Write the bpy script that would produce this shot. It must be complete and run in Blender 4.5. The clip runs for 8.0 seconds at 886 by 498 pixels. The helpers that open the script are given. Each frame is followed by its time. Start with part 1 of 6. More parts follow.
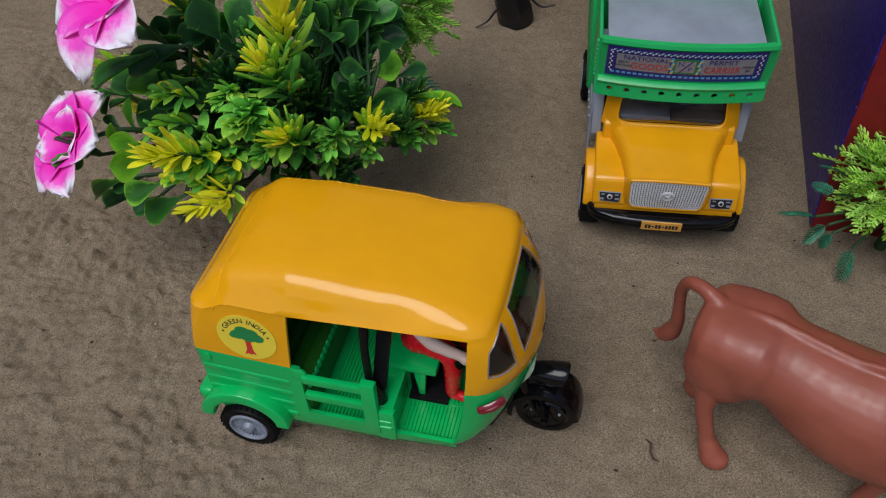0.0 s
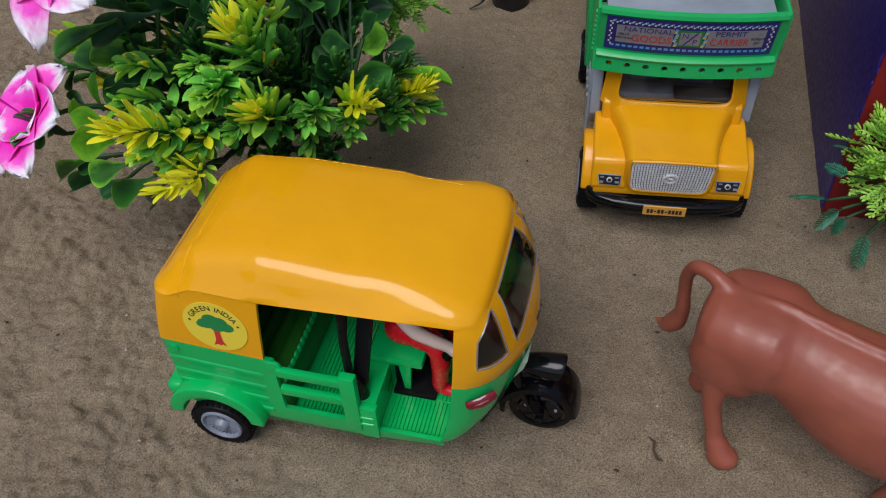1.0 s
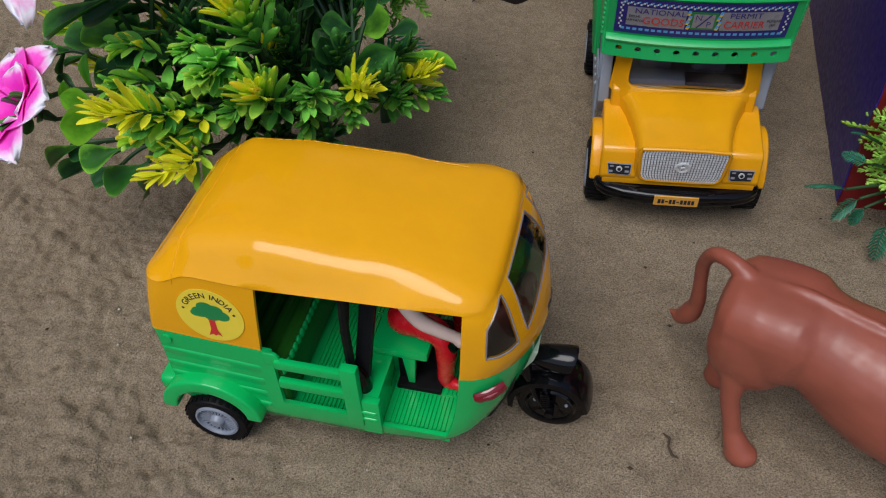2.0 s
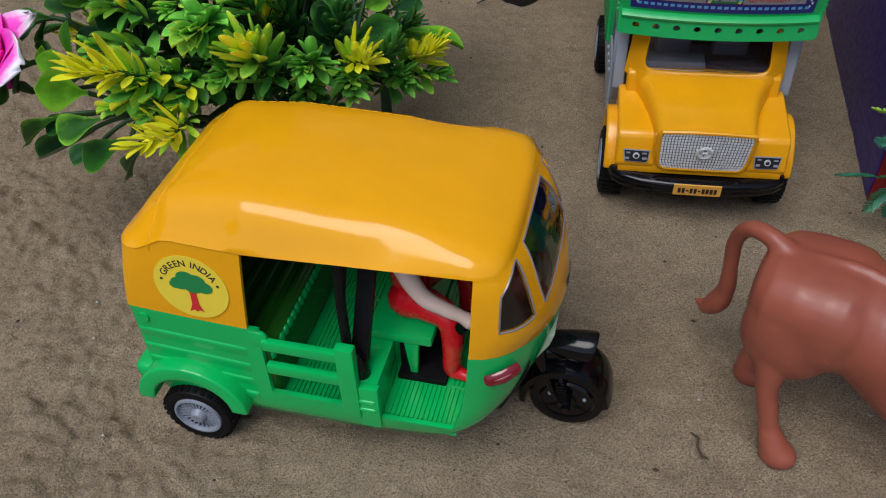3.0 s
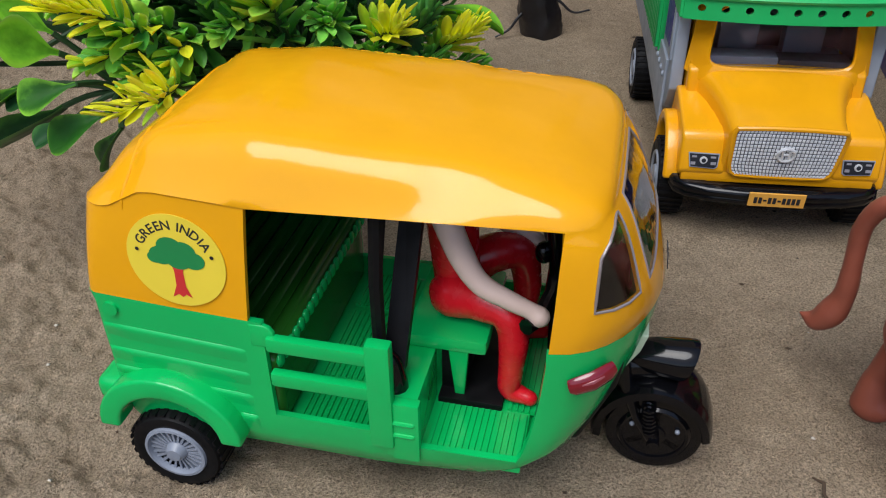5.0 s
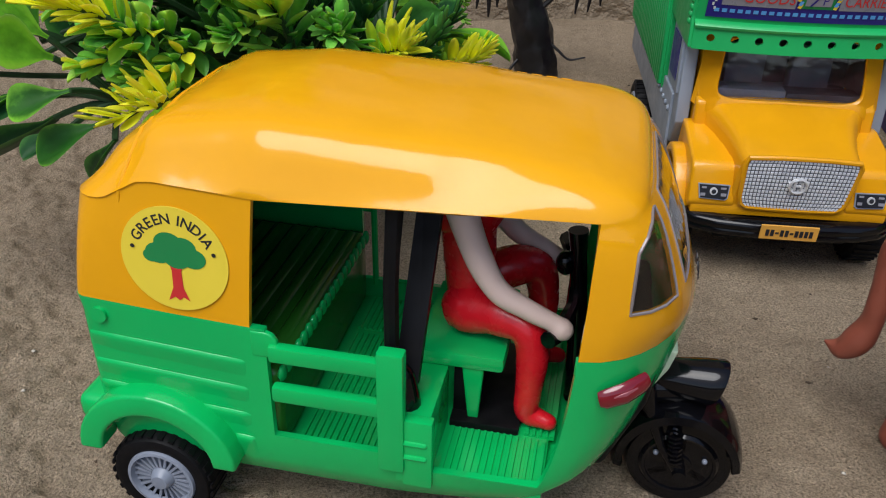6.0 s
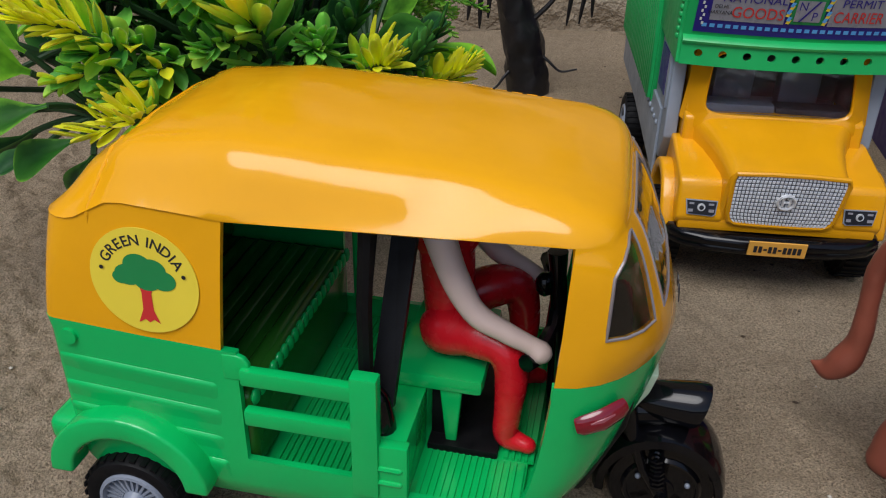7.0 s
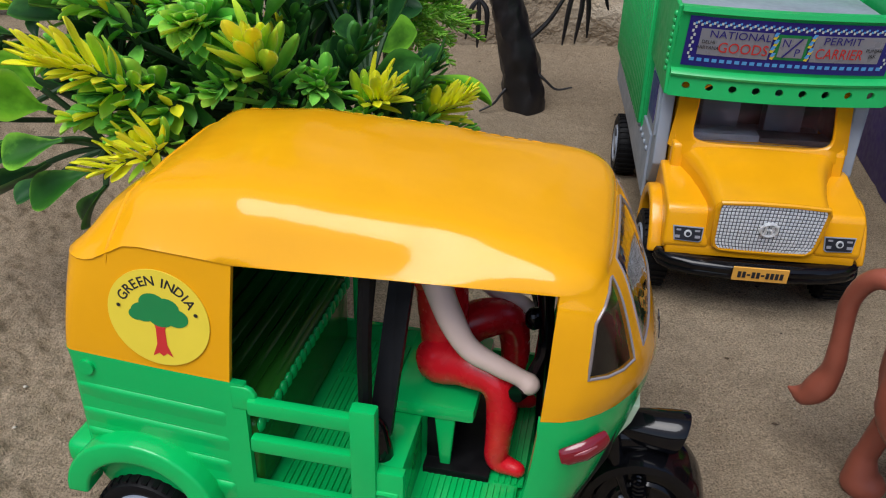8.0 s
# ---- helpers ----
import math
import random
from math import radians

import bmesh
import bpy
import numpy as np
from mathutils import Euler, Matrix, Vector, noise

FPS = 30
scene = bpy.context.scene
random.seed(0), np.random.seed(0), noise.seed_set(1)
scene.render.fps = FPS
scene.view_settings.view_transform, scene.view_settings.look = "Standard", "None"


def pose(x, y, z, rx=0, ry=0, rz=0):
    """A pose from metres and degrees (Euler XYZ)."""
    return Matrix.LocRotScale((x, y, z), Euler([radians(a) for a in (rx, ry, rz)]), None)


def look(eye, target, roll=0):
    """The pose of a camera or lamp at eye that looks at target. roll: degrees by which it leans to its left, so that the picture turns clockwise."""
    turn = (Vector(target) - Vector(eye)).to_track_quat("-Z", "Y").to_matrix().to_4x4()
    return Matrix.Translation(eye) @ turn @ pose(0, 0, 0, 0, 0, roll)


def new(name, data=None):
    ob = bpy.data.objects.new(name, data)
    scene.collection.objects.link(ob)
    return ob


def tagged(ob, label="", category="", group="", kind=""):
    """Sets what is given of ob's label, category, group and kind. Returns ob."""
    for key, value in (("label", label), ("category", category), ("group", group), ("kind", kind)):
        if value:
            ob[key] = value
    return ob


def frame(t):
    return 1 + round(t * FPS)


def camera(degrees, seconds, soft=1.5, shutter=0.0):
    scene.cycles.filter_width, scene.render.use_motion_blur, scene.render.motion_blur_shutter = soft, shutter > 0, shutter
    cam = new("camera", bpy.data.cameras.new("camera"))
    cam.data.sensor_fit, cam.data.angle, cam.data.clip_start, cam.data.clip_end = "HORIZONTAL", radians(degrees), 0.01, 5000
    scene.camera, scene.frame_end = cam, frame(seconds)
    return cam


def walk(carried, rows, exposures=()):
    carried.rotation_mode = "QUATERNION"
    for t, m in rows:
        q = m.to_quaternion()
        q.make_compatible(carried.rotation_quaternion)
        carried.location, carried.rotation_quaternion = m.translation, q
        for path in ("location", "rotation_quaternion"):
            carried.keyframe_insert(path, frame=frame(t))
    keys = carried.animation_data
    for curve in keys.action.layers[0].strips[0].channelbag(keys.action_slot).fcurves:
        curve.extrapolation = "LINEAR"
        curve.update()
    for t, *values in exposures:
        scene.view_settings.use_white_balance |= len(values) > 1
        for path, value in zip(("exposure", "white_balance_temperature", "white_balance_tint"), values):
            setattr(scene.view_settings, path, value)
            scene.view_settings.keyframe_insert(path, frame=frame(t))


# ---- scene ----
# camera and its walk
cam = camera(56.3, 8.0, soft=1.1)
PATH = [
    (0, (0.03070, -0.16306, 0.26647), (0.02380, 0.01118, 0.08732), -2.83),
    (0.5, (0.03200, -0.15805, 0.25717), (0.02533, 0.01618, 0.07800), -2.74),
    (1, (0.03413, -0.15275, 0.24748), (0.02734, 0.02171, 0.06854), -2.89),
    (1.5, (0.03276, -0.14996, 0.24495), (0.02589, 0.02426, 0.06579), -3.02),
    (2.8, (0.02886, -0.14948, 0.20984), (0.02430, 0.03490, 0.04107), -2.03),
    (3, (0.02784, -0.14787, 0.20454), (0.02274, 0.03831, 0.03778), -2.08),
    (3.5, (0.02129, -0.14443, 0.18588), (0.01668, 0.04669, 0.02478), -1.56),
    (4, (0.01447, -0.13711, 0.17198), (0.01113, 0.06124, 0.01984), -1.44),
    (4.5, (0.01352, -0.13401, 0.15986), (0.01111, 0.06622, 0.01019), -1.51),
    (4.7, (0.01318, -0.13091, 0.15748), (0.01128, 0.07134, 0.01055), -1.27),
    (5.8, (0.00205, -0.12651, 0.13496), (0.00999, 0.08920, 0.00884), 1.21),
    (6, (0.00315, -0.12606, 0.13532), (0.01062, 0.09113, 0.01174), 1.18),
    (6.5, (0.00595, -0.12345, 0.13410), (0.01374, 0.09474, 0.01231), 1.41),
    (7, (0.00720, -0.12265, 0.13644), (0.01514, 0.09555, 0.01468), 1.41),
    (7.5, (0.00794, -0.12470, 0.14019), (0.01605, 0.09330, 0.01807), 1.39),
    (8, (0.00751, -0.12758, 0.14807), (0.01583, 0.09034, 0.02583), 1.78),
]
EXPOSURES = [(0, -0.46), (1.5, -0.28), (3, -0.25), (3.5, -0.15), (4.5, 0.14), (6, 0.02), (7, -0.14), (8, 0.12)]
walk(cam, [(t, look(eye, target, roll)) for t, eye, target, roll in PATH], EXPOSURES)

# world and light
world = bpy.data.worlds.new("sky")
scene.world = world
world.use_nodes = True
wn = world.node_tree
wn.nodes.clear()
sky = wn.nodes.new("ShaderNodeTexSky")
sky.sky_type, sky.sun_disc = "NISHITA", False
sky.sun_elevation, sky.sun_rotation = radians(60), radians(208)
sky.air_density, sky.dust_density, sky.ozone_density = 0.8, 2.0, 1.0
wbg = wn.nodes.new("ShaderNodeBackground")
wbg.inputs["Strength"].default_value = 0.15
wout = wn.nodes.new("ShaderNodeOutputWorld")
wn.links.new(sky.outputs[0], wbg.inputs[0])
wn.links.new(wbg.outputs[0], wout.inputs[0])

sun_data = bpy.data.lights.new("sun", "SUN")
sun_data.energy, sun_data.angle, sun_data.color = 2.5, radians(42), (0.95, 0.97, 1.0)
sun = new("sun", sun_data)
sun.matrix_world = look((-0.35, -0.66, 1.31), (0, 0, 0))
scene.view_settings.exposure = 0.0


# materials
def principled(name):
    m = bpy.data.materials.new(name)
    m.use_nodes = True
    return m, m.node_tree, m.node_tree.nodes["Principled BSDF"]


def noise_node(nt, scale, detail=4.0, rough=0.55, coords="Object"):
    tc = nt.nodes.new("ShaderNodeTexCoord")
    n = nt.nodes.new("ShaderNodeTexNoise")
    n.inputs["Scale"].default_value, n.inputs["Detail"].default_value, n.inputs["Roughness"].default_value = scale, detail, rough
    nt.links.new(tc.outputs[coords], n.inputs["Vector"])
    return n


def ramp(nt, fac, stops):
    r = nt.nodes.new("ShaderNodeValToRGB")
    while len(r.color_ramp.elements) < len(stops):
        r.color_ramp.elements.new(0.5)
    for el, (p, c) in zip(r.color_ramp.elements, stops):
        el.position, el.color = p, (*c, 1)
    nt.links.new(fac, r.inputs[0])
    return r


def bump(nt, bsdf, height, strength, distance, chain=None):
    b = nt.nodes.new("ShaderNodeBump")
    b.inputs["Strength"].default_value, b.inputs["Distance"].default_value = strength, distance
    nt.links.new(height, b.inputs["Height"])
    if chain:
        nt.links.new(chain.outputs[0], b.inputs["Normal"])
    nt.links.new(b.outputs[0], bsdf.inputs["Normal"])
    return b


def plastic(name, col, rough=0.3, spread=0.12, wave=0.2, coat=0.0, spec=0.5):
    """Moulded plastic: slight unevenness in colour, smudged gloss, soft moulding waves and fine scratches."""
    m, nt, bs = principled(name)
    big = noise_node(nt, 60.0, 3.0)
    dark, light = [max(0.0, c * (1 - spread)) for c in col], [min(1.0, c * (1 + spread)) for c in col]
    cr = ramp(nt, big.outputs[0], [(0.3, dark), (0.7, light)])
    nt.links.new(cr.outputs[0], bs.inputs["Base Color"])
    fine = noise_node(nt, 320.0, 2.0, 0.5)
    mr = nt.nodes.new("ShaderNodeMapRange")
    mr.inputs["From Min"].default_value, mr.inputs["From Max"].default_value = 0.3, 0.75
    mr.inputs["To Min"].default_value, mr.inputs["To Max"].default_value = rough * 0.8, rough * 1.35
    nt.links.new(fine.outputs[0], mr.inputs["Value"])
    nt.links.new(mr.outputs[0], bs.inputs["Roughness"])
    bs.inputs["Specular IOR Level"].default_value = spec
    bs.inputs["Coat Weight"].default_value = coat
    bs.inputs["Coat Roughness"].default_value = 0.08
    first = bump(nt, bs, big.outputs[0], wave, 0.0006)
    bump(nt, bs, fine.outputs[0], 0.015, 0.0002, first)
    return m


YELLOW = plastic("yellow_plastic", (0.81, 0.370, 0.006), 0.10, 0.03, 0.34, 0.0, 0.40)
TRUCK_YELLOW = plastic("truck_yellow_plastic", (0.75, 0.335, 0.005), 0.20, 0.05, 0.12, 0.05)
GREEN = plastic("green_plastic", (0.003, 0.45, 0.105), 0.15, 0.05, 0.12)
# green of the canopy lining, darkened in colour for the shade under the roof
GREEN_SHADED = plastic("shaded_inner_green", (0.005, 0.060, 0.014), 0.25, 0.15, 0.2)
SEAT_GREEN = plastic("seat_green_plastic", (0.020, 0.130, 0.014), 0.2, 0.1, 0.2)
TRUCK_GREEN = plastic("truck_green_plastic", (0.012, 0.42, 0.11), 0.35, 0.08, 0.2)
BLACK = plastic("black_plastic", (0.003, 0.003, 0.004), 0.10, 0.3, 0.1, 0.0, 0.36)
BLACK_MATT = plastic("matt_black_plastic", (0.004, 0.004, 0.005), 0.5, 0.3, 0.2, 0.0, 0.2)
TYRE = plastic("tyre_rubber", (0.005, 0.005, 0.006), 0.55, 0.4, 0.3, 0.0, 0.18)
RIM = plastic("silver_plastic", (0.24, 0.27, 0.33), 0.35, 0.15, 0.3)
DARK_GREY = plastic("dark_grey_plastic", (0.09, 0.09, 0.10), 0.4, 0.2, 0.3)
GREY = plastic("grey_plastic", (0.27, 0.31, 0.37), 0.4, 0.12, 0.3)
RIM_SHADED = plastic("shaded_rim_grey", (0.045, 0.05, 0.06), 0.4, 0.15, 0.3)
RED_LENS = plastic("red_lens_plastic", (0.17, 0.004, 0.012), 0.12, 0.2, 0.2, 0.6)
LENS_HIGHLIGHT = plastic("lens_highlight_pink", (0.30, 0.08, 0.10), 0.2, 0.1, 0.2)
RED_SUIT = plastic("red_doll_plastic", (0.68, 0.010, 0.020), 0.25, 0.1, 0.4)
SKIN = plastic("pale_doll_plastic", (0.80, 0.60, 0.52), 0.45, 0.05, 0.2)
COW_BROWN = plastic("brown_rubber", (0.28, 0.075, 0.046), 0.40, 0.14, 0.50, 0.0, 0.5)


def scuff(m, pale, scale, level):
    """Small pale rubbed flecks over a plastic."""
    nt = m.node_tree
    bs = next(n for n in nt.nodes if n.type == "BSDF_PRINCIPLED")
    base = bs.inputs["Base Color"].links[0].from_socket
    n = noise_node(nt, scale, 5.0, 0.6)
    mask = ramp(nt, n.outputs[0], [(level, (0, 0, 0)), (level + 0.05, (0.8, 0.8, 0.8))])
    mix = nt.nodes.new("ShaderNodeMix")
    mix.data_type = "RGBA"
    mix.inputs["B"].default_value = (*pale, 1)
    nt.links.new(mask.outputs[0], mix.inputs["Factor"])
    nt.links.new(base, mix.inputs["A"])
    nt.links.new(mix.outputs["Result"], bs.inputs["Base Color"])


scuff(COW_BROWN, (0.40, 0.19, 0.15), 260.0, 0.70)
PALE = plastic("pale_green_plastic", (0.55, 0.66, 0.48), 0.4, 0.1, 0.2)
STICKER_YELLOW = plastic("sticker_yellow", (0.80, 0.62, 0.05), 0.35, 0.04, 0.1)
STICKER_GREEN = plastic("sticker_green", (0.012, 0.22, 0.06), 0.35, 0.05, 0.1)
STICKER_RED = plastic("sticker_red", (0.58, 0.03, 0.03), 0.35, 0.05, 0.1)
STICKER_BLACK = plastic("sticker_black", (0.012, 0.014, 0.02), 0.4, 0.05, 0.1)
STICKER_NAVY = plastic("sticker_navy", (0.022, 0.016, 0.19), 0.35, 0.05, 0.1)
STICKER_GREY = plastic("sticker_grey", (0.25, 0.25, 0.28), 0.3, 0.05, 0.1)
STICKER_CYAN = plastic("sticker_pale_blue", (0.10, 0.36, 0.75), 0.35, 0.05, 0.1)
STICKER_WHITE = plastic("sticker_pale", (0.62, 0.66, 0.60), 0.35, 0.05, 0.1)
PLATE = plastic("plate_amber", (0.72, 0.36, 0.06), 0.35, 0.05, 0.1)
BARK = plastic("black_bark", (0.007, 0.006, 0.007), 0.42, 0.5, 1.0)
TWIG = plastic("dry_twig", (0.06, 0.038, 0.022), 0.8, 0.4, 1.0)
STEM = plastic("dark_stem", (0.020, 0.060, 0.018), 0.5, 0.4, 0.5)
CARD_PURPLE = plastic("purple_card", (0.032, 0.017, 0.20), 0.36, 0.2, 0.3)
CARD_RED = plastic("red_card", (0.20, 0.006, 0.008), 0.5, 0.25, 0.4)


def foil():
    m, nt, bs = principled("silver_foil")
    n = noise_node(nt, 900.0, 3.0)
    cr = ramp(nt, n.outputs[0], [(0.3, (0.70, 0.72, 0.75)), (0.7, (0.96, 0.97, 0.98))])
    nt.links.new(cr.outputs[0], bs.inputs["Base Color"])
    bs.inputs["Metallic"].default_value, bs.inputs["Roughness"].default_value = 0.45, 0.34
    bump(nt, bs, n.outputs[0], 0.3, 0.0003)
    return m


FOIL = foil()
FOIL_DARK = plastic("foil_groove", (0.10, 0.11, 0.13), 0.35, 0.1, 0.2)


def glass(name, tint, rough=0.03):
    m, nt, bs = principled(name)
    bs.inputs["Base Color"].default_value = (*tint, 1)
    bs.inputs["Transmission Weight"].default_value = 1.0
    bs.inputs["IOR"].default_value = 1.45
    n = noise_node(nt, 120.0, 2.0)
    bs.inputs["Roughness"].default_value = rough
    bump(nt, bs, n.outputs[0], 0.25, 0.0006)
    return m


# tint darkens the view through the panes, in place of shade inside
GLASS = glass("shade_tinted_plastic", (0.80, 0.79, 0.82))


def sand_material():
    m, nt, bs = principled("sand")
    big = noise_node(nt, 9.0, 5.0, 0.6)
    mid = noise_node(nt, 140.0, 5.0, 0.6)
    grain = noise_node(nt, 1700.0, 3.0, 0.75)
    a = ramp(nt, big.outputs[0], [(0.30, (0.445, 0.350, 0.243)), (0.70, (0.580, 0.464, 0.328))])
    b = ramp(nt, grain.outputs[0], [(0.32, (0.42, 0.395, 0.37)), (0.5, (1, 1, 1)), (0.68, (1.48, 1.45, 1.41))])
    c = ramp(nt, mid.outputs[0], [(0.3, (0.88, 0.86, 0.84)), (0.7, (1.06, 1.06, 1.06))])
    mix = nt.nodes.new("ShaderNodeMix")
    mix.data_type, mix.blend_type = "RGBA", "MULTIPLY"
    mix.inputs["Factor"].default_value = 1.0
    nt.links.new(a.outputs[0], mix.inputs["A"])
    nt.links.new(b.outputs[0], mix.inputs["B"])
    mix2 = nt.nodes.new("ShaderNodeMix")
    mix2.data_type, mix2.blend_type = "RGBA", "MULTIPLY"
    mix2.inputs["Factor"].default_value = 1.0
    nt.links.new(mix.outputs["Result"], mix2.inputs["A"])
    nt.links.new(c.outputs[0], mix2.inputs["B"])
    nt.links.new(mix2.outputs["Result"], bs.inputs["Base Color"])
    bs.inputs["Roughness"].default_value = 0.95
    bs.inputs["Specular IOR Level"].default_value = 0.2
    clump = noise_node(nt, 420.0, 4.0, 0.6)
    one = bump(nt, bs, mid.outputs[0], 0.8, 0.004)
    two = bump(nt, bs, clump.outputs[0], 0.9, 0.0022, one)
    bump(nt, bs, grain.outputs[0], 1.0, 0.0024, two)
    return m


SAND = sand_material()


def mud_wall_material():
    m, nt, bs = principled("mud_plaster")
    big = noise_node(nt, 14.0, 6.0, 0.65)
    fine = noise_node(nt, 160.0, 6.0, 0.65)
    a = ramp(nt, big.outputs[0], [(0.30, (0.17, 0.125, 0.080)), (0.52, (0.31, 0.25, 0.175)), (0.72, (0.48, 0.42, 0.33))])
    nt.links.new(a.outputs[0], bs.inputs["Base Color"])
    bs.inputs["Roughness"].default_value = 0.95
    one = bump(nt, bs, big.outputs[0], 1.0, 0.02)
    bump(nt, bs, fine.outputs[0], 0.6, 0.003, one)
    return m


MUD = mud_wall_material()


def leaf_material(name, dark, light, rough=0.3, trans=0.25, mid=0.45):
    """Soft leaf plastic that varies from leaf to leaf and lets a little light through."""
    m, nt, bs = principled(name)
    n = noise_node(nt, 220.0, 3.0)
    geo = nt.nodes.new("ShaderNodeNewGeometry")
    oi = nt.nodes.new("ShaderNodeObjectInfo")
    add = nt.nodes.new("ShaderNodeMath")
    add.operation = "ADD"
    nt.links.new(geo.outputs["Random Per Island"], add.inputs[0])
    nt.links.new(oi.outputs["Random"], add.inputs[1])
    half = nt.nodes.new("ShaderNodeMath")
    half.operation = "MULTIPLY_ADD"
    half.inputs[1].default_value, half.inputs[2].default_value = 0.35, -0.1
    nt.links.new(add.outputs[0], half.inputs[0])
    tot = nt.nodes.new("ShaderNodeMath")
    tot.operation = "MULTIPLY_ADD"
    tot.inputs[1].default_value = 0.5
    nt.links.new(n.outputs[0], tot.inputs[0])
    nt.links.new(half.outputs[0], tot.inputs[2])
    rim = nt.nodes.new("ShaderNodeAttribute")
    rim.attribute_name = "rim"
    tip = nt.nodes.new("ShaderNodeMath")
    tip.operation = "MULTIPLY_ADD"
    tip.inputs[1].default_value = 0.55
    nt.links.new(rim.outputs["Fac"], tip.inputs[0])
    nt.links.new(tot.outputs[0], tip.inputs[2])
    between = [a + (b - a) * mid for a, b in zip(dark, light)]
    cr = ramp(nt, tip.outputs[0], [(0.15, dark), (0.62, between), (0.92, light)])
    nt.links.new(cr.outputs[0], bs.inputs["Base Color"])
    bs.inputs["Roughness"].default_value = rough
    bs.inputs["Specular IOR Level"].default_value = 0.18
    bs.inputs["Subsurface Weight"].default_value = trans
    bs.inputs["Subsurface Radius"].default_value = (0.002, 0.004, 0.001)
    bs.inputs["Subsurface Scale"].default_value = 0.5
    bump(nt, bs, n.outputs[0], 0.25, 0.0006)
    return m


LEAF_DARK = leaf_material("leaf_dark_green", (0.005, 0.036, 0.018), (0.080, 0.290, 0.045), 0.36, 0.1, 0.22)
LEAF_BROAD = leaf_material("leaf_broad_green", (0.008, 0.080, 0.012), (0.20, 0.52, 0.040), 0.42, 0.2, 0.12)
LEAF_FRESH = leaf_material("leaf_fresh_green", (0.014, 0.120, 0.008), (0.22, 0.56, 0.035), 0.42, 0.25, 0.30)
LEAF_MID = leaf_material("leaf_mid_green", (0.018, 0.190, 0.034), (0.240, 0.700, 0.090), 0.36, 0.25, 0.45)
LEAF_BRIGHT = leaf_material("leaf_bright_green", (0.050, 0.280, 0.032), (0.42, 0.76, 0.08))
LEAF_LIME = leaf_material("leaf_lime", (0.13, 0.48, 0.024), (0.60, 0.86, 0.06))
LEAF_YELLOW = leaf_material("leaf_yellow", (0.76, 0.80, 0.012), (1.0, 0.98, 0.06))
LEAF_FERN = leaf_material("leaf_fern_green", (0.010, 0.085, 0.050), (0.040, 0.230, 0.130))
LEAF_BALL = leaf_material("leaf_ball_green", (0.15, 0.45, 0.035), (0.48, 0.82, 0.15))


def petal_material():
    m, nt, bs = principled("petal_pink_white")
    at = nt.nodes.new("ShaderNodeAttribute")
    at.attribute_name = "along"
    n = noise_node(nt, 260.0, 3.0)
    ad = nt.nodes.new("ShaderNodeMath")
    ad.operation = "MULTIPLY_ADD"
    ad.inputs[1].default_value = 0.35
    nt.links.new(n.outputs[0], ad.inputs[0])
    nt.links.new(at.outputs["Fac"], ad.inputs[2])
    cr = ramp(nt, ad.outputs[0], [(0.34, (0.90, 0.016, 0.50)), (0.58, (0.92, 0.09, 0.60)), (0.80, (0.90, 0.82, 0.90))])
    nt.links.new(cr.outputs[0], bs.inputs["Base Color"])
    bs.inputs["Roughness"].default_value = 0.6
    bs.inputs["Subsurface Weight"].default_value = 0.2
    bs.inputs["Subsurface Scale"].default_value = 0.001
    bump(nt, bs, n.outputs[0], 0.3, 0.0006)
    return m


PETAL = petal_material()


# mesh helpers
def mesh_of(name, bm, smooth=True, angle=40, out=None):
    me = bpy.data.meshes.new(name)
    bmesh.ops.recalc_face_normals(bm, faces=bm.faces)
    if out is not None and sum(f.normal.dot(f.calc_center_median() - Vector(out)) * f.calc_area() for f in bm.faces) < 0:
        bmesh.ops.reverse_faces(bm, faces=bm.faces)
    for f in bm.faces:
        f.smooth = smooth
    if smooth:
        for e in bm.edges:
            if len(e.link_faces) != 2 or e.calc_face_angle(0) > radians(angle):
                e.smooth = False
    bm.to_mesh(me)
    bm.free()
    return me


def part(name, bm, material, parent, label="", smooth=True, angle=40, out=None):
    me = mesh_of(name, bm, smooth, angle, out)
    for m in material if isinstance(material, (list, tuple)) else [material]:
        me.materials.append(m)
    ob = new(name, me)
    ob.parent = parent
    return tagged(ob, label)


def thing(name, label, category, m, group="", kind=""):
    ob = new(name)
    ob.empty_display_size = 0.02
    ob.matrix_basis = m
    return tagged(ob, label, category, group, kind)


def box(bm, u0, u1, v0, v1, z0, z1, bevel=0.0, seg=2, m=None):
    r = bmesh.ops.create_cube(bm, size=1.0)
    vs = r["verts"]
    bmesh.ops.scale(bm, vec=(u1 - u0, v1 - v0, z1 - z0), verts=vs)
    bmesh.ops.translate(bm, vec=((u0 + u1) / 2, (v0 + v1) / 2, (z0 + z1) / 2), verts=vs)
    if bevel:
        es = list({e for v in vs for e in v.link_edges})
        r = bmesh.ops.bevel(bm, geom=es, offset=bevel, segments=seg, affect="EDGES", profile=0.6)
        vs = list({v for f in r["faces"] for v in f.verts} | {v for v in vs if v.is_valid})
    if m is not None:
        bmesh.ops.transform(bm, matrix=m, verts=vs)
    return vs


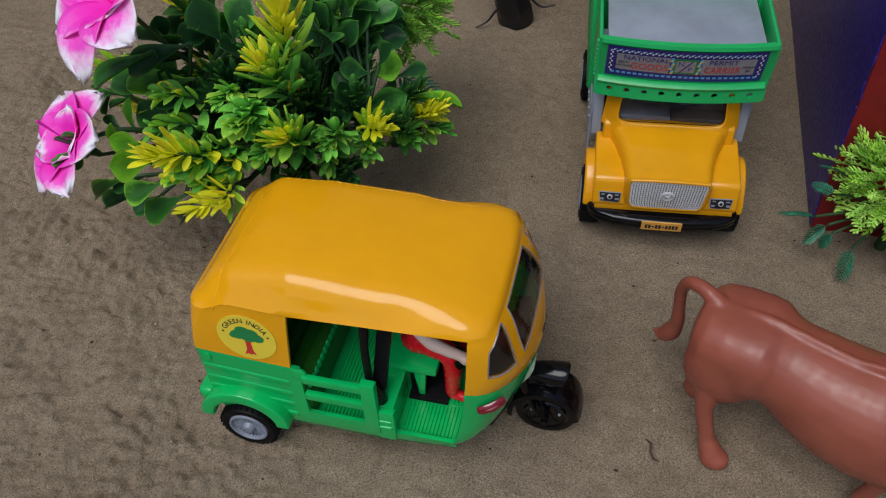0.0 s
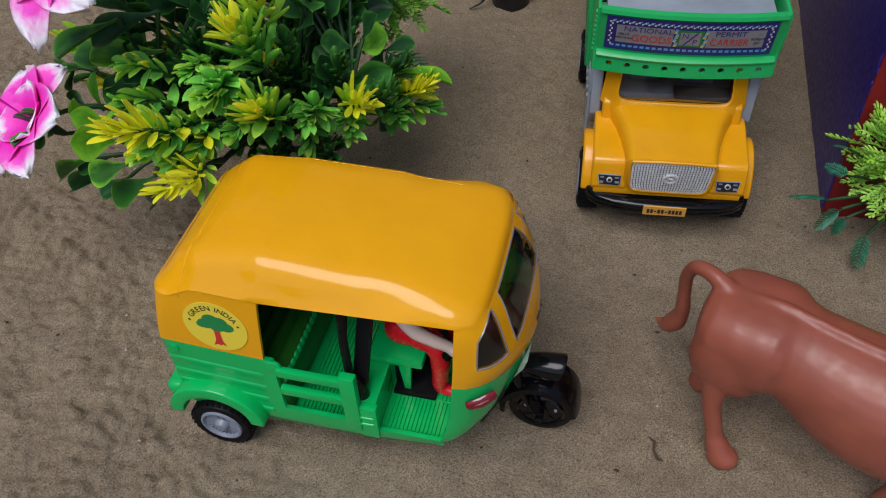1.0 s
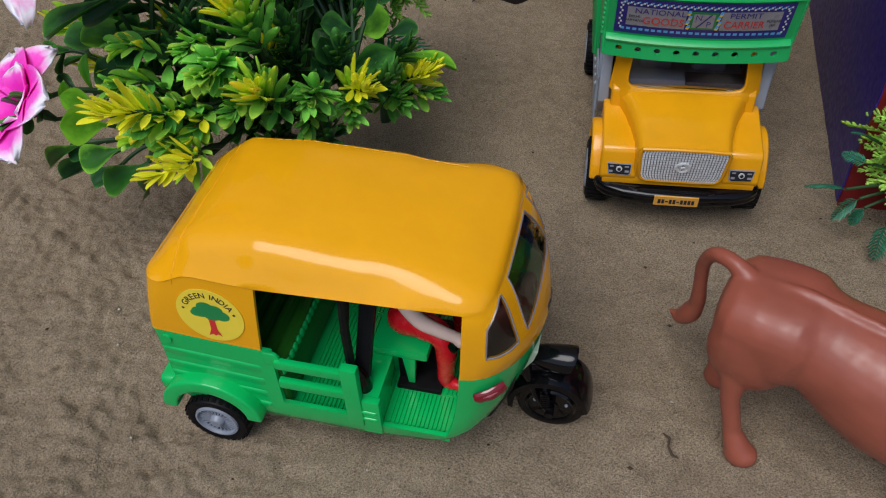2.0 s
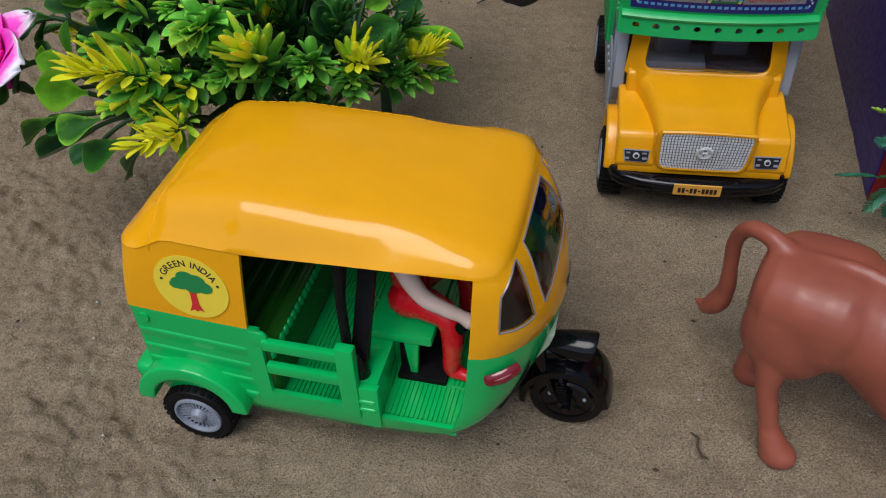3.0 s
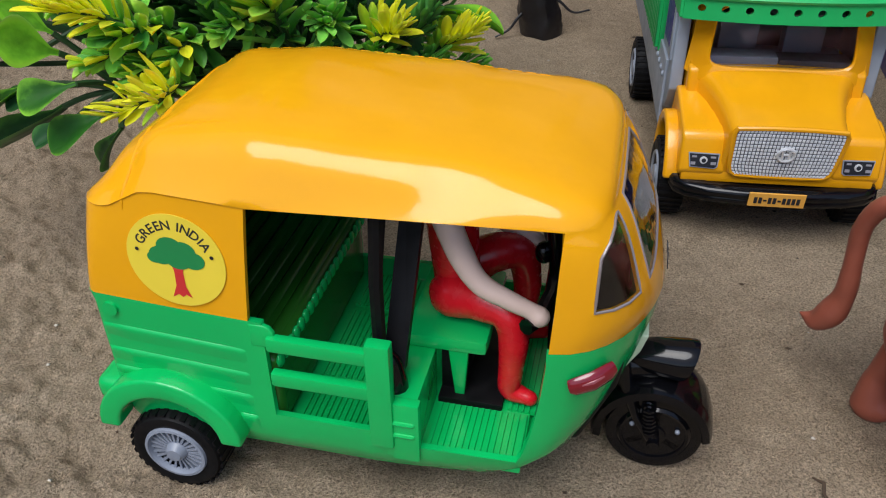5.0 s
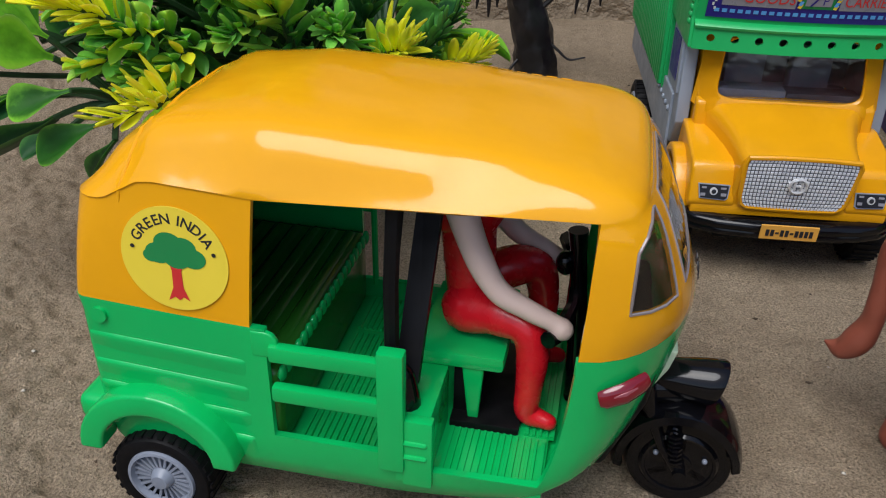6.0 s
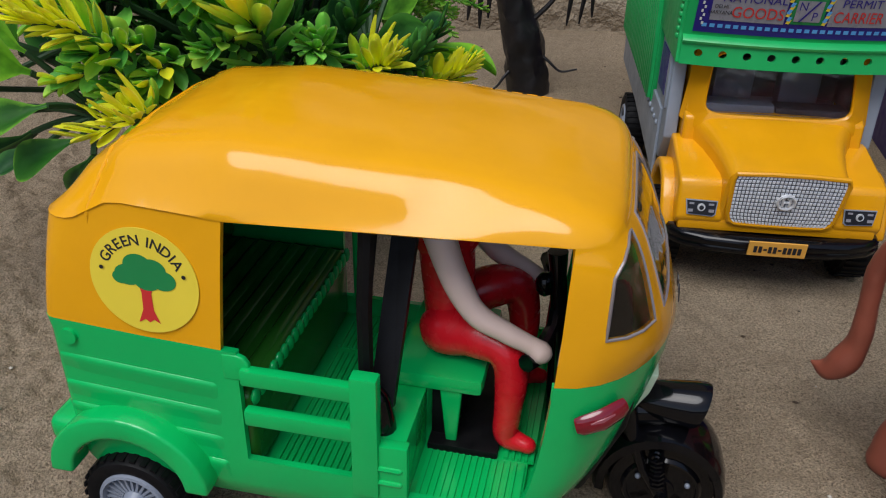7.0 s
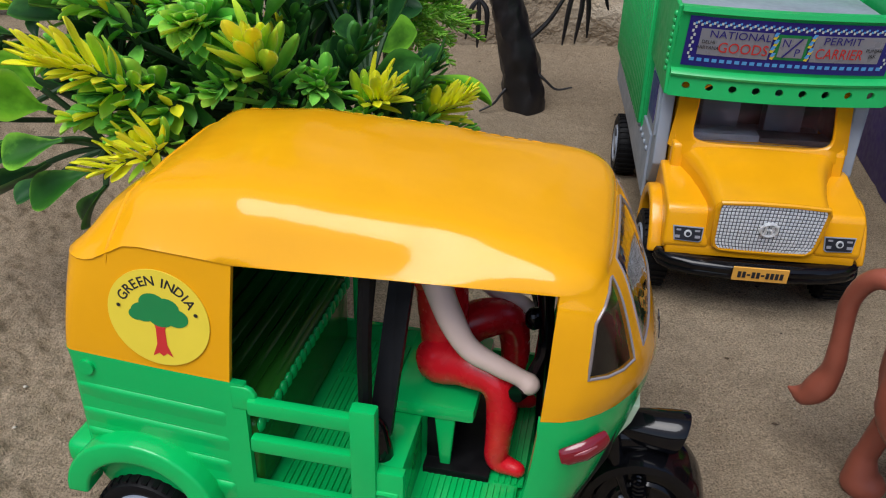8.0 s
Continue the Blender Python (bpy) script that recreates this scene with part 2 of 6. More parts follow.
def prism(bm, outline, v0, v1, bevel=0.0):
    """A flat outline in the u-z plane, drawn out from v0 to v1."""
    a = [bm.verts.new((u, v0, z)) for u, z in outline]
    b = [bm.verts.new((u, v1, z)) for u, z in outline]
    fs = [bm.faces.new(a), bm.faces.new(b[::-1])]
    n = len(a)
    for i in range(n):
        fs.append(bm.faces.new((a[i], b[i], b[(i + 1) % n], a[(i + 1) % n])))
    bmesh.ops.recalc_face_normals(bm, faces=fs)
    if bevel:
        es = list({e for f in fs for e in f.edges})
        bmesh.ops.bevel(bm, geom=es, offset=bevel, segments=3, affect="EDGES", profile=0.55)


def tube(bm, pts, radii, seg=10, flat=1.0, up=None):
    """A tube through pts; radii a number or one a point; flat squeezes it along its second axis."""
    pts = [Vector(p) for p in pts]
    if not isinstance(radii, (list, tuple)):
        radii = [radii] * len(pts)
    rings = []
    ref = Vector(up) if up else None
    for i, p in enumerate(pts):
        d = (pts[min(i + 1, len(pts) - 1)] - pts[max(i - 1, 0)]).normalized()
        if ref is None:
            ref = Vector((0, 0, 1)) if abs(d.z) < 0.9 else Vector((1, 0, 0))
        x = (ref - d * ref.dot(d)).normalized()
        ref = x
        y = d.cross(x)
        r = radii[i]
        rings.append([bm.verts.new(p + x * r * flat * math.cos(a) + y * r * math.sin(a)) for a in [2 * math.pi * k / seg for k in range(seg)]])
    for a, b in zip(rings, rings[1:]):
        for k in range(seg):
            bm.faces.new((a[k], a[(k + 1) % seg], b[(k + 1) % seg], b[k]))
    bm.faces.new(rings[0][::-1])
    bm.faces.new(rings[-1])


def capsule(bm, a, b, ra, rb, seg=14, squash=1.0):
    """A rounded limb from a to b."""
    a, b = Vector(a), Vector(b)
    d = (b - a).normalized()
    pts, rs = [], []
    for k in range(5):
        t = math.pi / 2 * k / 4
        pts.append(a - d * ra * math.cos(t))
        rs.append(max(ra * math.sin(t), ra * 0.05))
    for k in range(5):
        t = math.pi / 2 * k / 4
        pts.append(b + d * rb * math.sin(t))
        rs.append(max(rb * math.cos(t), rb * 0.05))
    tube(bm, pts, rs, seg, squash)


def limb(bm, pts, radii, n=28, seg=14):
    """A smooth tapering limb through a few joints, rounded at both ends."""
    pts = [Vector(p) for p in pts]
    ext = [pts[0] * 2 - pts[1]] + pts + [pts[-1] * 2 - pts[-2]]
    line, rad = [], []
    for k in range(n + 1):
        t = k / n * (len(pts) - 1)
        i = min(int(t), len(pts) - 2)
        f = t - i
        p0, p1, p2, p3 = ext[i:i + 4]
        line.append(0.5 * (2 * p1 + (p2 - p0) * f + (2 * p0 - 5 * p1 + 4 * p2 - p3) * f * f + (3 * p1 - p0 - 3 * p2 + p3) * f ** 3))
        g = f * f * (3 - 2 * f)
        rad.append(radii[i] + (radii[i + 1] - radii[i]) * g)
    head, tail = (line[0] - line[1]).normalized(), (line[-1] - line[-2]).normalized()
    a, b = rad[0], rad[-1]
    line = [line[0] + head * a * c for c in (1.0, 0.87, 0.5)] + line + [line[-1] + tail * b * c for c in (0.5, 0.87, 1.0)]
    rad = [a * 0.06, a * 0.5, a * 0.87] + rad + [b * 0.87, b * 0.5, b * 0.06]
    tube(bm, line, rad, seg)


def lathe(bm, profile, centre, seg=32, axis="v", cap=True):
    """Profile of (radius, height along the axis) turned round an axis through centre."""
    c = Vector(centre)
    rings = []
    for r, h in profile:
        ring = []
        for k in range(seg):
            a = 2 * math.pi * k / seg
            x, y = r * math.cos(a), r * math.sin(a)
            p = {"v": (x, h, y), "u": (h, x, y), "z": (x, y, h)}[axis]
            ring.append(bm.verts.new(c + Vector(p)))
        rings.append(ring)
    for a, b in zip(rings, rings[1:]):
        for k in range(seg):
            bm.faces.new((a[k], a[(k + 1) % seg], b[(k + 1) % seg], b[k]))
    if cap:
        bm.faces.new(rings[0])
        bm.faces.new(rings[-1][::-1])


def blob(bm, c, r, m=None, seg=16):
    res = bmesh.ops.create_uvsphere(bm, u_segments=seg, v_segments=seg // 2 + 2, radius=1.0)
    bmesh.ops.scale(bm, vec=r, verts=res["verts"])
    if m is not None:
        bmesh.ops.transform(bm, matrix=m, verts=res["verts"])
    bmesh.ops.translate(bm, vec=c, verts=res["verts"])


def lettering(bm, text, size, m, depth=0.0001, weight=0.0):
    """Text in the built-in font, centred, laid by the matrix m (x along the line, y up the letters)."""
    cu = bpy.data.curves.new("lettering", "FONT")
    cu.body, cu.size, cu.align_x, cu.align_y, cu.extrude, cu.resolution_u = text, size, "CENTER", "CENTER", depth, 3
    cu.offset = weight
    ob = bpy.data.objects.new("lettering", cu)
    scene.collection.objects.link(ob)
    me = ob.to_mesh()
    me.transform(m)
    bm.from_mesh(me)
    ob.to_mesh_clear()
    bpy.data.objects.remove(ob)
    bpy.data.curves.remove(cu)


def loft(bm, sections, cap=True):
    """Skin through closed sections of equal length."""
    rings = [[bm.verts.new(p) for p in s] for s in sections]
    n = len(rings[0])
    for a, b in zip(rings, rings[1:]):
        for k in range(n):
            bm.faces.new((a[k], a[(k + 1) % n], b[(k + 1) % n], b[k]))
    if cap:
        bm.faces.new(rings[0][::-1])
        bm.faces.new(rings[-1])


def lerp_table(table, x):
    return float(np.interp(x, [a for a, _ in table], [b for _, b in table]))


# the ground: one sheet of sand that is finest where the toys stand
def ground_height(x, y):
    h = 0.0018 * noise.noise(Vector((x * 9, y * 9, 0.3))) + 0.0014 * noise.noise(Vector((x * 42, y * 42, 2.0)))
    h += 0.0009 * noise.noise(Vector((x * 130, y * 130, 5.0)))
    trod = min(1.0, max(0.0, (-0.020 - x + 0.03 * noise.noise(Vector((x * 20, y * 20, 9.0)))) / 0.04))
    h += trod * (0.0022 * noise.noise(Vector((x * 55, y * 55, 3.0))) + 0.0030 * abs(noise.noise(Vector((x * 140, y * 140, 7.0)))) + 0.0020 * noise.noise(Vector((x * 300, y * 300, 4.0))))
    pit = max(0.0, noise.noise(Vector((x * 95, y * 95, 11.0))) - 0.18) + 0.6 * max(0.0, noise.noise(Vector((x * 210, y * 210, 13.0))) - 0.15)
    return h - (0.25 + trod) * 0.0045 * pit


def build_ground():
    def axis(lo, hi, step, far):
        core = list(np.arange(lo, hi + step / 2, step))
        out, s = [], step
        p = hi
        while p < far:
            s *= 1.35
            p += s
            out.append(p)
        left, s, p = [], step, lo
        while p > -far:
            s *= 1.35
            p -= s
            left.append(p)
        return left[::-1] + core + out

    xs, ys = axis(-0.22, 0.24, 0.0012, 300.0), axis(-0.10, 0.40, 0.0012, 300.0)
    verts = []
    for y in ys:
        for x in xs:
            near = abs(x) < 3 and abs(y) < 3
            verts.append((x, y, ground_height(x, y) if near else 0.0))
    w = len(xs)
    faces = [(j * w + i, j * w + i + 1, (j + 1) * w + i + 1, (j + 1) * w + i) for j in range(len(ys) - 1) for i in range(w - 1)]
    me = bpy.data.meshes.new("ground")
    me.from_pydata(verts, [], faces)
    me.polygons.foreach_set("use_smooth", [True] * len(me.polygons))
    me.materials.append(SAND)
    tagged(new("ground", me), "brown sandy ground with footmarks and fine grains", "ground", kind="structure")


build_ground()


def build_wall():
    """The rough mud wall that closes the yard at the back."""
    bm = bmesh.new()
    xs = [-3.0 + 0.3 * k for k in range(9)] + [-0.55 + 0.009 * k for k in range(140)] + [0.75 + 0.3 * k for k in range(9)]
    # the upper part is out of view, its height set to block the far sky
    zs = [-0.02 + 0.009 * k for k in range(36)] + [0.36 + 0.17 * k for k in range(7)]
    nx, nz = len(xs) - 1, len(zs) - 1
    grid = []
    for z in zs:
        row = []
        for x in xs:
            q = Vector((x * 7, z * 9, 1.0))
            d = 0.030 * noise.noise(q) + 0.014 * noise.noise(q * 3.1) + 0.006 * noise.noise(q * 8)
            row.append(bm.verts.new((x, 0.0 - d + 0.03 * min(z, 0.4), z)))
        grid.append(row)
    back = [[bm.verts.new((v.co.x, 0.26, v.co.z)) for v in row] for row in (grid[0], grid[-1])]
    for j in range(nz):
        for i in range(nx):
            bm.faces.new((grid[j][i], grid[j][i + 1], grid[j + 1][i + 1], grid[j + 1][i]))
    for i in range(nx):
        bm.faces.new((grid[-1][i], grid[-1][i + 1], back[1][i + 1], back[1][i]))
        bm.faces.new((back[1][i], back[1][i + 1], back[0][i + 1], back[0][i]))
    w = part("wall_north", bm, MUD, None, "rough weathered mud wall behind the yard")
    w.matrix_basis = pose(0.05, 0.412, 0, 0, 0, -8)
    tagged(w, "", "wall", kind="structure")
    # unseen walls added on the other sides, heights chosen to bound the sky light
    for name, x0, x1, y0, y1 in (("unseen_wall_west", -1.45, -1.25, -1.3, 0.64), ("unseen_wall_east", 1.35, 1.55, -1.3, 0.26), ("unseen_wall_south", -1.45, 1.55, -1.5, -1.3)):
        tall = {"unseen_wall_south": 0.15, "unseen_wall_west": 0.60, "unseen_wall_east": 0.50}[name]
        bm = bmesh.new()
        box(bm, x0, x1, y0, y1, -0.02, tall, 0.01)
        tagged(part(name, bm, MUD, None, "plain unseen wall added to bound the sky light"), "", "wall", kind="structure")


build_wall()


# the auto rickshaw
RICKSHAW = pose(0.0045, 0.0190, 0.0, 0, 0, -13.4)
LIP = [(-0.070, 0.0718), (-0.0515, 0.0718), (-0.0495, 0.0722), (-0.0430, 0.0757), (-0.0400, 0.0760), (-0.0222, 0.0748), (0.0, 0.0760), (0.0335, 0.0775), (0.060, 0.0785)]
TOP = [(-0.070, 0.0740), (-0.0585, 0.0750), (-0.0530, 0.0786), (-0.0480, 0.0810), (-0.0448, 0.0823), (-0.0440, 0.0838), (-0.0410, 0.0848), (-0.0370, 0.0852), (-0.0236, 0.0868), (-0.0200, 0.0866), (0.0080, 0.0855), (0.0300, 0.0832), (0.0390, 0.0812), (0.060, 0.0790)]
SEAM = [(-0.070, 0.0524), (-0.0588, 0.0520), (-0.040, 0.0508), (-0.022, 0.0500), (-0.010, 0.0500), (0.030, 0.0525), (0.060, 0.0540)]
SWELL = [(-0.070, 0.0), (-0.0445, 0.0), (-0.0425, 0.0006), (-0.0260, 0.0004), (-0.0225, 0.0008), (-0.0180, 0.0007), (-0.0060, 0.0008), (0.0065, 0.0008), (0.0092, 0.0002), (0.0120, 0.0), (0.060, 0.0)]
EAVE = [(-0.070, 0.0), (-0.0580, 0.0005), (-0.0240, 0.0005), (-0.0150, 0.0), (0.060, 0.0)]
DOOR_U = [-0.0495, -0.0430, -0.0400, -0.0310, -0.0222, -0.0013, 0.0034, 0.0080]
NOSE = [0, 12, 24, 33, 42, 51, 58, 64, 71, 78, 84, 90]


def half_ring(ur, us, uf, w, rr=0.006, side=None, nose=None, power=2.0):
    pts = [(ur, 0.0), (ur, w * 0.5), (ur, w - rr)]
    for k in range(1, 6):
        a = math.pi / 2 * k / 5
        pts.append((ur + rr - rr * math.cos(a), w - rr + rr * math.sin(a)))
    for u in side or DOOR_U:
        pts.append((u, w))
    pts.append((us, w))
    for a in (nose or NOSE)[1:]:
        e = 2 / power
        pts.append((us + (uf - us) * math.sin(radians(a)) ** e, w * math.cos(radians(a)) ** e if a < 90 else 0.0))
    return pts


def full_ring(h):
    return [(u, -v) for u, v in h] + [(u, v) for u, v in h[-2:0:-1]]


def shell(rings, route):
    """Faces between stacked rings, sorted into buckets by route(station, level); a station counts from the rear along one side."""
    n = len(rings[0])
    half = n // 2
    out = {}
    for k in range(len(rings) - 1):
        for i in range(n):
            s = i if i < half else n - 1 - i
            key = route(s, k)
            if not key:
                continue
            bm, seen = out.setdefault(key, (bmesh.new(), {}))
            idx = [(k, i), (k, (i + 1) % n), (k + 1, (i + 1) % n), (k + 1, i)]
            vs = []
            for q in idx:
                if q not in seen:
                    seen[q] = bm.verts.new(rings[q[0]][q[1]])
                if seen[q] not in vs:
                    vs.append(seen[q])
            if len(vs) > 2:
                bm.faces.new(vs)
    return {key: bm for key, (bm, _) in out.items()}


def solid(ob, thick, offset=-1.0, inner=0):
    md = ob.modifiers.new("thickness", "SOLIDIFY")
    md.thickness, md.offset, md.material_offset = thick, offset, inner
    md.material_offset_rim = 0
    return ob


def pane_rim(bm_src, radius):
    """A rounded rim along the open border of a pane, as a mesh of its own."""
    bm = bmesh.new()
    left = {e for e in bm_src.edges if len(e.link_faces) == 1}
    while left:
        e = left.pop()
        chain = [e.verts[0], e.verts[1]]
        while True:
            nxt = next((q for q in chain[-1].link_edges if q in left), None)
            if not nxt:
                break
            left.discard(nxt)
            chain.append(nxt.other_vert(chain[-1]))
        tube(bm, [v.co.copy() for v in chain], radius, 6)
    return bm


def build_rickshaw():
    top = thing("auto_rickshaw", "toy auto rickshaw with yellow canopy and green body", "toy rickshaw", RICKSHAW)
    nrear = 12  # stations before the first door station

    # lower green tub
    lower = [(0.0130, -0.0500, 0.0140, 0.0250, 0.0265), (0.0150, -0.0565, 0.0215, 0.0330, 0.0288), (0.0190, -0.0578, 0.0262, 0.0383, 0.0299),
             (0.0225, -0.0582, 0.0282, 0.0415, 0.0302), (0.0255, -0.0585, 0.0292, 0.0435, 0.0303), (0.0300, -0.0586, 0.0303, 0.0460, 0.0303),
             (0.0345, -0.0587, 0.0311, 0.0480, 0.0303), (0.0420, -0.0588, 0.0320, 0.0505, 0.0303), (0.0490, -0.0588, 0.0325, 0.0521, 0.0303)]
    rings = []
    for z, ur, us, uf, w in lower:
        rings.append([(u, v, z + 0.0036 * min(1.0, max(0.0, (u - 0.002) / 0.030)) * max(0.0, 1 - (z - 0.0130) / 0.012)) for u, v in full_ring(half_ring(ur, us, uf, w, 0.0022))])
    rings.append([(u, v, lerp_table(SEAM, u)) for u, v in full_ring(half_ring(-0.0593, 0.0326, 0.0527, 0.0303, 0.0022))])

    def route(s, k):
        if k >= 9:
            return "body"
        z = lower[k][0]
        if nrear <= s < nrear + 1 and z >= 0.0255:
            return None
        if nrear + 2 <= s < nrear + 3 and z >= 0.0345:
            return None
        if nrear + 3 <= s < nrear + 4 and z >= 0.0225:
            return None
        if nrear + 1 <= s < nrear + 2 and z >= 0.0490:
            return None
        return "body"

    tub = shell(rings, route)["body"]
    bottom = {v for e in tub.edges if len(e.link_faces) == 1 for v in e.verts if v.co.z < 0.0175}
    bmesh.ops.contextual_create(tub, geom=[e for e in tub.edges if e.verts[0] in bottom and e.verts[1] in bottom])
    body = part("body", tub, GREEN, top, "bright green moulded lower body", out=(0, 0, 0.035))
    solid(body, 0.0014)

    # stepped ledges on the rear sides, each proud at its upper edge and dying out below
    for sgn in (-1, 1):
        for z, u0, u1, drop in ((0.0236, -0.0305, -0.0262, 0.0040), (0.0295, -0.0372, -0.0262, 0.0050), (0.0357, -0.0584, -0.0262, 0.0054), (0.0420, -0.0586, -0.0262, 0.0056), (0.0305, -0.0580, -0.0490, 0.0030)):
            bm = bmesh.new()
            rows = []
            for k in range(9):
                u = u0 + (u1 - u0) * (k / 8 if u0 > -0.05 or u1 < -0.03 else (0, 0.02, 0.05, 0.2, 0.4, 0.6, 0.8, 0.97, 1.0)[k])
                tuck = 0.0022 * max(0.0, (-0.0565 - u) / 0.0022) ** 2
                out = 0.0006 if (k > 0 or u0 < -0.05) and k < 8 else 0.00005
                lift = z + 0.0020 * (-0.026 - u) / 0.032
                rows.append([bm.verts.new((u, sgn * (0.0301 - tuck + q * out), lift + h)) for q, h in ((-0.2, 0.0008), (0.3, 0.0006), (0.85, 0.0002), (1.0, -0.0002), (0.8, -0.0012), (0.3, -0.6 * drop), (-0.2, -drop))])
            for a, b in zip(rows, rows[1:]):
                for q in range(6):
                    bm.faces.new((a[q], a[q + 1], b[q + 1], b[q]))
            part("ledge", bm, GREEN, body)
    bm = bmesh.new()
    lathe(bm, [(0.0016, -0.0004), (0.0016, 0.0004)], (-0.0545, -0.0305, 0.0484), 18)
    part("cap", bm, GREEN, body)
    # rear bumper lip
    bm = bmesh.new()
    box(bm, -0.0632, -0.0540, -0.0318, 0.0318, 0.0222, 0.0286, 0.0026, 4)
    part("rear_bumper", bm, GREEN, top)

    # rear panel step next to the seam
    for sgn in (-1, 1):
        bm = bmesh.new()
        prism(bm, [(-0.0250, 0.0440), (-0.0250, 0.0495), (-0.0220, 0.0495), (-0.0208, 0.0490), (-0.0200, 0.0478), (-0.0196, 0.0440)], sgn * 0.0292, sgn * 0.03045, 0.0004)
        part("door_stop", bm, GREEN, body)
        # rails and post of the rear entry
        for zc in (0.0455, 0.0365) if sgn < 0 else ():
            bm = bmesh.new()
            box(bm, -0.0215, -0.0008, sgn * 0.0304 - 0.0011, sgn * 0.0304 + 0.0011, zc - 0.0017, zc + 0.0017, 0.0006)
            part("rail", bm, GREEN, body)
        bm = bmesh.new()
        box(bm, -0.0015, 0.0035, sgn * 0.0302 - 0.0015, sgn * 0.0302 + 0.0015, 0.0225, 0.0493, 0.0006)
        part("entry_post", bm, GREEN, body)
        for zc in (0.0295, 0.0262):
            bm = bmesh.new()
            capsule(bm, (0.0018, sgn * 0.0308, zc), (0.0072, sgn * 0.0308, zc), 0.0007, 0.0007, 8)
            part("rib", bm, GREEN, body)
        # engine box beside the driver's seat
        bm = bmesh.new()
        v0, v1 = sorted((sgn * 0.0120, sgn * 0.0308))
        box(bm, 0.0016, 0.0080, v0, v1, 0.0195, 0.0345, 0.0005)
        part("step_box", bm, GREEN, body)
        bm = bmesh.new()
        v0, v1 = sorted((sgn * 0.0285, sgn * 0.0310))
        box(bm, 0.0030, 0.0087, v0, v1, 0.0190, 0.0347, 0.0005)
        part("step_panel", bm, GREEN, body)
        # mudguard over the rear wheel
        bm = bmesh.new()
        outer, inner = [], []
        for k in range(19):
            a = math.pi * (1 - k / 18)
            outer.append((-0.0458 + 0.0166 * math.cos(a), 0.0180 + 0.0156 * max(math.sin(a), 0.0)))
            inner.append((-0.0458 + 0.0117 * math.cos(a), 0.0180 + 0.0106 * max(math.sin(a), 0.0)))
        prism(bm, outer + inner[::-1], *sorted((sgn * 0.0285, sgn * 0.0346)), 0.0008)
        part("mudguard", bm, GREEN, top)

    # floor with ribbed mats
    bm = bmesh.new()
    box(bm, -0.0550, 0.0290, -0.0290, 0.0290, 0.0185, 0.0205, 0.0004)
    part("floor_pan", bm, GREEN, top)
    for u0, u1, v0, v1 in ((0.0092, 0.0285, -0.0272, -0.0150), (0.0092, 0.0285, 0.0150, 0.0272), (-0.0195, -0.0030, -0.0275, -0.0140), (-0.0195, -0.0030, -0.0120, 0.0120), (-0.0195, -0.0030, 0.0140, 0.0275), (0.0240, 0.0300, -0.0140, 0.0140)):
        bm = bmesh.new()
        line, k = [(u0, 0.0203), (u0, 0.0212), (u0 + 0.0008, 0.0212), (u0 + 0.0008, 0.0206)], u0 + 0.0015
        while k < u1 - 0.0018:
            line += [(k, 0.0206), (k + 0.0001, 0.0212), (k + 0.0006, 0.0212), (k + 0.0007, 0.0206)]
            k += 0.0013
        line += [(u1 - 0.0008, 0.0206), (u1 - 0.0008, 0.0212), (u1, 0.0212), (u1, 0.0203)]
        prism(bm, line, v0, v1)
        part("ribbed_mat", bm, GREEN, top)

    # black engine cover below the driver
    bm = bmesh.new()
    box(bm, 0.0086, 0.0228, -0.0145, 0.0145, 0.0204, 0.0222, 0.0004)
    box(bm, 0.0086, 0.0140, -0.0110, 0.0110, 0.0204, 0.0330, 0.0008)
    part("engine_cover", bm, BLACK_MATT, top)

    # seats
    bm = bmesh.new()
    box(bm, 0.0010, 0.0190, -0.0135, 0.0135, 0.0345, 0.0380, 0.0012)
    seat = part("driver_seat", bm, GREEN, top)
    bm = bmesh.new()
    prism(bm, [(0.0105, 0.0352), (0.0150, 0.0352), (0.0142, 0.0220), (0.0120, 0.0220)], -0.0128, -0.0108, 0.0004)
    part("seat_leg", bm, GREEN, seat)
    bm = bmesh.new()
    prism(bm, [(0.0105, 0.0352), (0.0150, 0.0352), (0.0142, 0.0220), (0.0120, 0.0220)], 0.0108, 0.0128, 0.0004)
    part("seat_leg", bm, GREEN, seat)
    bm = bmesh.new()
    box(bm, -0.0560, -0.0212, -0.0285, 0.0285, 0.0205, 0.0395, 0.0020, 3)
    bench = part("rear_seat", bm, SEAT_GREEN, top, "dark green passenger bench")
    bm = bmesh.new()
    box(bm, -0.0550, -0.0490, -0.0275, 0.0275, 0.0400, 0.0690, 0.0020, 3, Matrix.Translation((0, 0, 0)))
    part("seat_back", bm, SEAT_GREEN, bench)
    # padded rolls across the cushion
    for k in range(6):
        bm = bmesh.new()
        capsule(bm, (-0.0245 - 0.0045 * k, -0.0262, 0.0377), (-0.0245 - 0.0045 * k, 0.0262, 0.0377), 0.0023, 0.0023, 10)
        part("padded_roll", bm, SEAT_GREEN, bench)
    bm = bmesh.new()
    for k in range(20):
        v = -0.0270 + 0.054 * k / 19
        blob(bm, (-0.0209, v, 0.0382), (0.0008, 0.0016, 0.0018), None, 8)
    part("scalloped_edge", bm, GREEN, bench)

    # black partition frame behind the driver
    for sgn in (-1, 1):
        bm = bmesh.new()
        tube(bm, [(0.0000, sgn * 0.0260, 0.0350), (0.0000, sgn * 0.0260, 0.0600), (0.0006, sgn * 0.0250, 0.0790)], 0.0014, 8)
        frame_post = part("frame_post", bm, BLACK_MATT, top)
